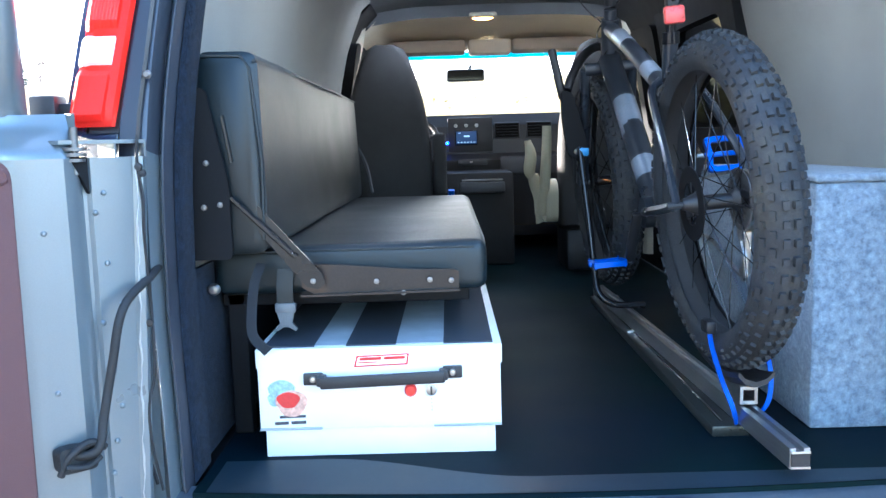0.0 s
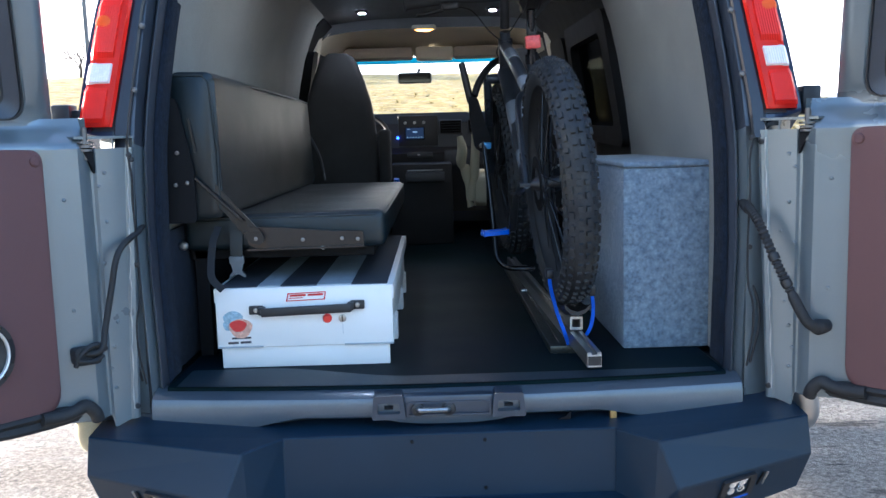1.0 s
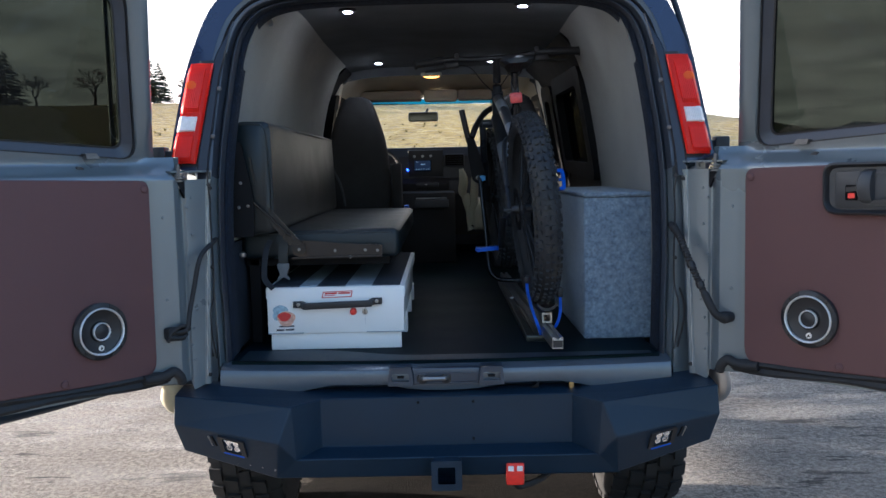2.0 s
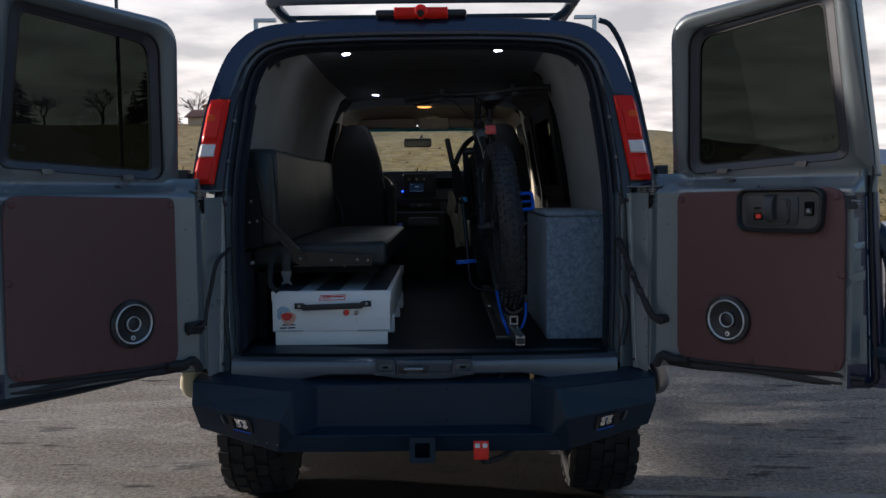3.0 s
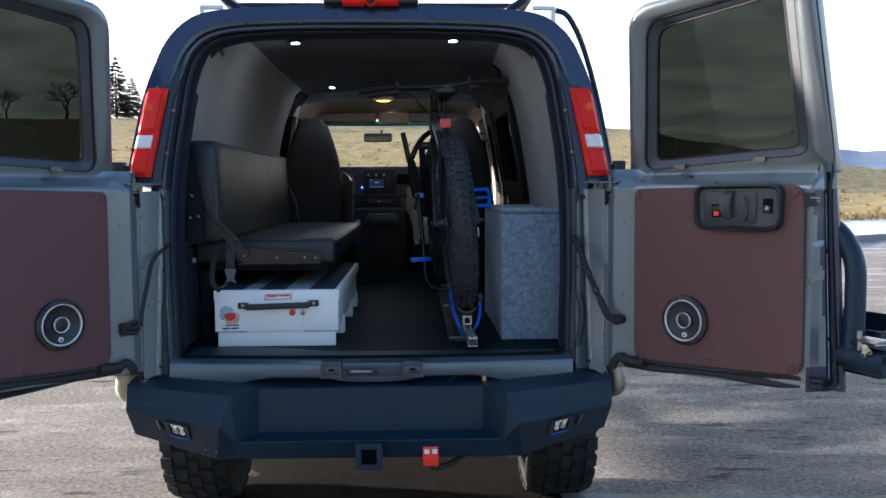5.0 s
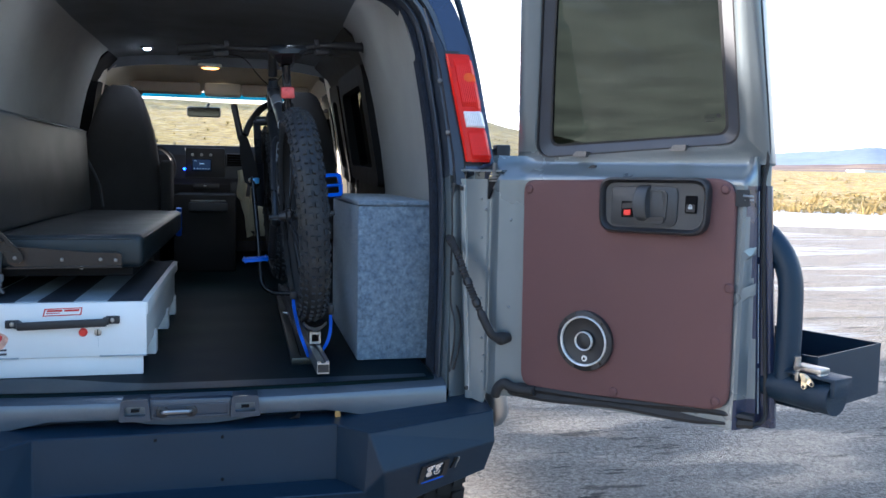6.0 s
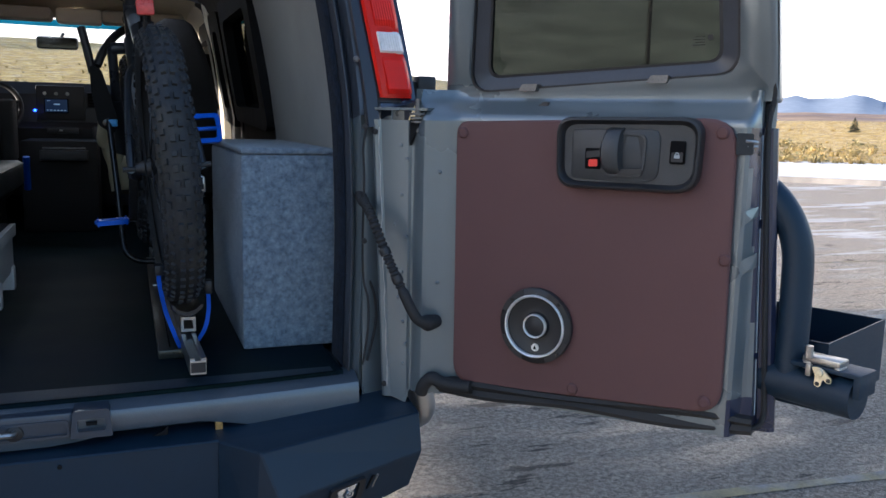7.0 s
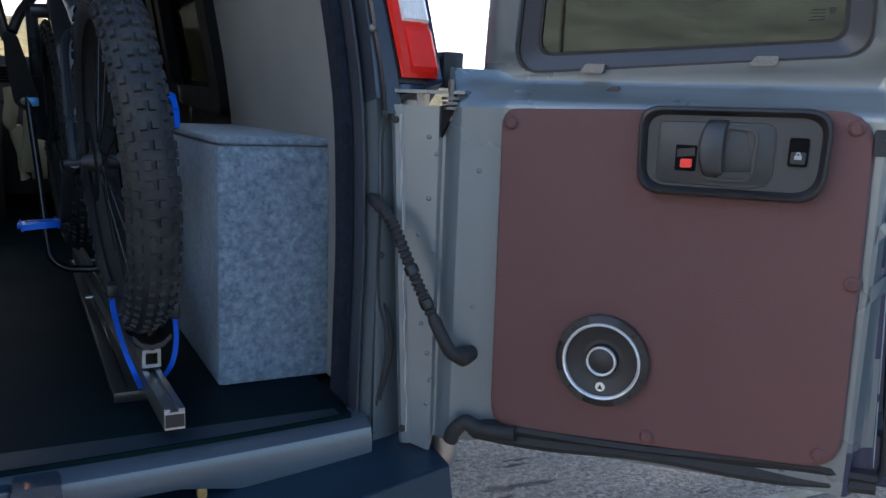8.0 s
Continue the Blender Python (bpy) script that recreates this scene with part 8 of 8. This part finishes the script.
def pine(x, y, h, label="dark green pine tree standing by the field"):
    z0 = land(math.hypot(x, y), math.degrees(math.atan2(x, y))) - 0.1
    t = thing("pine_tree", (x, y, z0), label, "tree", "pines")
    bm = bmesh.new()
    tube(bm, [(x, y, z0), (x, y, z0 + h * 0.95)], lambda u: h * 0.022 * (1.02 - u), 8)
    part("trunk", bm, BARK, t, "", True)
    bm = bmesh.new()
    tiers = 16
    for i in range(tiers):
        f = i / (tiers - 1)
        zz = z0 + h * (0.10 + 0.88 * f)
        R = h * 0.34 * (1 - f) ** 0.85 + 0.05
        for k in range(int(26 - 13 * f)):
            a = rnd.random() * 6.28
            L = R * rnd.uniform(0.6, 1.15)
            dirv = Vector((math.cos(a), math.sin(a), rnd.uniform(-0.32, 0.02)))
            side = Vector((-math.sin(a), math.cos(a), 0))
            p0 = Vector((x, y, zz + rnd.uniform(-0.1, 0.1) * h * 0.2))
            for j in range(7):
                u0 = 0.15 + 0.85 * j / 7
                c = p0 + dirv * L * u0
                wdt = L * 0.42 * (1 - u0 * 0.75) + 0.03 * h * 0.1
                for sgn in (-1, 1):
                    tip = c + side * sgn * wdt * rnd.uniform(0.7, 1.2) + dirv * L * 0.22 + Vector((0, 0, rnd.uniform(-0.06, 0.02) * h * 0.3))
                    bm.faces.new([bm.verts.new(q) for q in (c, c + dirv * L * 0.16 + Vector((0, 0, 0.01 * h)), tip)])
    part("crown", bm, NEEDLE, t, "ragged dark needles")


def bare_tree(x, y, h, label="bare leafless tree with fine branching twigs"):
    z0 = land(math.hypot(x, y), math.degrees(math.atan2(x, y))) - 0.1
    t = thing("bare_tree", (x, y, z0), label, "tree", "bare trees")
    bm = bmesh.new()
    bt = bmesh.new()
    def grow(p, d, L, r, depth):
        q = p + d * L
        midp = p + d * L * 0.5 + Vector((rnd.uniform(-1, 1), rnd.uniform(-1, 1), 0)) * L * 0.08
        tube(bm if depth < 2 else bt, [p, midp, q], lambda u: r * (1 - 0.4 * u), 6 if depth < 2 else 3)
        if depth >= 5:
            return
        for k in range(3 if depth < 4 else 2):
            nd = (d + Vector((rnd.uniform(-1, 1), rnd.uniform(-1, 1), rnd.uniform(-0.35, 0.5))) * 1.05).normalized()
            grow(p + d * L * rnd.uniform(0.55, 1.0), nd, L * rnd.uniform(0.68, 0.92), max(0.035, r * 0.55), depth + 1)
    grow(Vector((x, y, z0)), Vector((0, 0, 1)), h * 0.20, h * 0.026, 0)
    part("trunk", bm, BARK, t, "", True)
    part("crown", bt, TWIG, t, "fine bare twigs")


def house(x, y, rz, w, d, h, label):
    r_ = math.hypot(x, y)
    z0 = land(r_, math.degrees(math.atan2(x, y))) - 0.3
    t = thing("house", (x, y, z0), label, "house", "houses on the rise")
    m = Matrix.Translation((x, y, z0)) @ Matrix.Rotation(radians(rz), 4, "Z")
    WALL = mat("tan_siding", (0.56, 0.42, 0.28), 0.8, 0, 0.1, 1, 10)
    ROOF = mat("brown_shingle", (0.27, 0.135, 0.095), 0.85, 0, 0.2, 1, 8)
    bm = bmesh.new()
    prism(bm, [(-w / 2, 0), (w / 2, 0), (w / 2, h), (0, h + w * 0.24), (-w / 2, h)], lambda a, b, q: m @ Vector((a, q, b)), -d / 2, d / 2)
    part("wall", bm, WALL, t, "tan gable wall")
    for s in (-1, 1):
        bm = bmesh.new()
        bar(bm, m @ Vector((s * (w / 2 + 0.35), 0, h - 0.14)), m @ Vector((0, 0, h + w * 0.24 + 0.06)), d + 0.9, 0.16)
        part("roof", bm, ROOF, t, "red-brown shingle roof")
    for a, b in ((-w * 0.22, h * 0.45), (w * 0.22, h * 0.45), (0, h * 0.98)):
        bm = bmesh.new()
        box(bm, (a - 0.5, -d / 2 - 0.05, b - 0.5), (a + 0.5, -d / 2 + 0.05, b + 0.5), 0.02, m)
        wdw = part("window", bm, WHITEPAINT, t)
        bm = bmesh.new()
        box(bm, (a - 0.42, -d / 2 - 0.08, b - 0.42), (a + 0.42, -d / 2 - 0.052, b + 0.42), 0.0, m)
        part("pane", bm, GLOSSBLACK, wdw)


lamp_post(16.2, 21.6)
lamp_post(-10.5, 24.0, 9.0)
house(*GX(146, -14.75), 24, 6.6, 9, 3.4, "tan house with red-brown roof on the rise")
house(*GX(132, -15.9), 80, 4.6, 5, 1.5, "low tan house with red-brown roof below")
pine(*GX(150, -27.6), 9.5)
pine(*GX(150, -19.6), 11.0)
pine(*GX(153, -18.6), 7.5)
pine(*GX(156, -20.6), 6.5)
bare_tree(*GX(140, -22.6), 10.5)
bare_tree(*GX(160, -16.6), 12)
bare_tree(*GX(150, -26.0), 9.0)
bare_tree(*GX(160, -14.0), 9.0)
pine(*GX(95, 47.6), 1.6, "small dark pine tree in the far grass")

# grass tufts and low shrubs beyond the snow
def tufts():
    bm = bmesh.new()
    r2 = random.Random(3)
    for i in range(4200):
        az = r2.uniform(-45, 80)
        e = lot_edge(az)
        lo = e + (13.5 if az > 24 else 2.0)
        d = lo + (r2.random() ** 2.2) * 75
        x, y = GX(d, az)
        if noise.noise((x * 0.09, y * 0.09, 0.3)) < -0.12:
            continue
        z = land(d, az) - 0.03
        s = r2.uniform(0.10, 0.32) * (1.5 if r2.random() < 0.15 else 1)
        for k in range(13):
            a = r2.random() * 6.28
            b = Vector((math.cos(a), math.sin(a), 0))
            p = Vector((x, y, z)) + b * s * r2.uniform(0, 0.5)
            sd = Vector((-b.y, b.x, 0)) * s * 0.09
            bm.faces.new([bm.verts.new(q) for q in (p - sd, p + sd, p + b * s * r2.uniform(0.3, 0.9) + Vector((0, 0, s * r2.uniform(0.7, 1.3))))])
    m = mat("dry_grass", (0.36, 0.25, 0.075), 0.9, 0, 0.35, 0.4, 3, second=(0.15, 0.12, 0.05), cover=0.52)
    ob = part("grass", bm, m)
    tagged(ob, "clumps of dry golden grass beyond the snow", "grass", kind="stuff")


tufts()


def shrubs():
    bm = bmesh.new()
    r2 = random.Random(11)
    for i in range(150):
        az = r2.uniform(14, 75)
        e = lot_edge(az)
        d = e + 14 + r2.random() ** 1.5 * 30
        x, y = GX(d, az)
        z = land(d, az)
        s = r2.uniform(0.25, 0.6)
        for k in range(60):
            v = Vector((r2.gauss(0, 1), r2.gauss(0, 1), abs(r2.gauss(0, 0.7)))).normalized()
            p = Vector((x, y, z)) + Vector((v.x * s * 1.3, v.y * s * 1.3, v.z * s)) * r2.uniform(0.4, 1)
            q = Vector((r2.uniform(-1, 1), r2.uniform(-1, 1), r2.uniform(0, 1))) * s * 0.3
            w = Vector((r2.uniform(-1, 1), r2.uniform(-1, 1), r2.uniform(-0.3, 1))) * s * 0.3
            bm.faces.new([bm.verts.new(u) for u in (p, p + q, p + w)])
    m = mat("sage_shrub", (0.26, 0.20, 0.08), 0.9, 0, 0.4, 0.8, 6, second=(0.16, 0.15, 0.07), cover=0.5)
    tagged(part("shrub_patch", bm, m), "low yellow-brown sage shrubs along the snow edge", "shrubs", kind="stuff")


shrubs()
# a low pale building far off
far = thing("far_building", (*GX(260, 41.0), 0.0), "low white farm building far off in the grass", "building")
x, y = GX(260, 41.0)
z0 = land(260, 41.0)
bm = bmesh.new()
box(bm, (x - 6, y - 3, z0 + 1), (x + 6, y + 3, z0 + 4.2), 0.05)
part("wall", bm, WHITEPAINT, far)
bm = bmesh.new()
bar(bm, (x - 6.4, y, z0 + 4.3), (x + 6.4, y, z0 + 4.3), 7.0, 0.5)
part("roof", bm, WHITEPAINT, far)
# kerb line between lot and snow
bm = bmesh.new()
pts = [Vector((*GX(lot_edge(az) - 0.2, az), GROUND + 0.04)) for az in range(-50, 85, 2)]
ribbon(bm, pts, 0.3, 0.14, side=(0, 0, 1))
tagged(part("kerb", bm, mat("kerb_concrete", (0.30, 0.28, 0.26), 0.9, 0, 0.15, 3, 50, 0.4)), "low grey concrete kerb at the lot's edge", "kerb", kind="structure")

# worn painted bay lines
LINE = mat("worn_yellow_paint", (0.24, 0.20, 0.10), 0.8, 0, 0.3, 6, 60, 0.3, second=(0.22, 0.205, 0.19), cover=0.47, soft=0.1)
for x0, y0, x1, y1 in ((0.95, 0.915, 9.0, 0.25), (1.6, 6.2, 12.0, 5.6)):
    bm = bmesh.new()
    n_ = 24
    shell(bm, [[Vector((x0 + (x1 - x0) * k / n_, y0 + (y1 - y0) * k / n_ + w + 0.006 * math.sin(k * 2.3 + w * 40), GROUND + 0.004)) for k in range(n_ + 1)] for w in (-0.036, 0.036)])
    tagged(part("bay_line", bm, LINE), "worn yellowish painted bay line on the asphalt", "road marking", kind="structure")
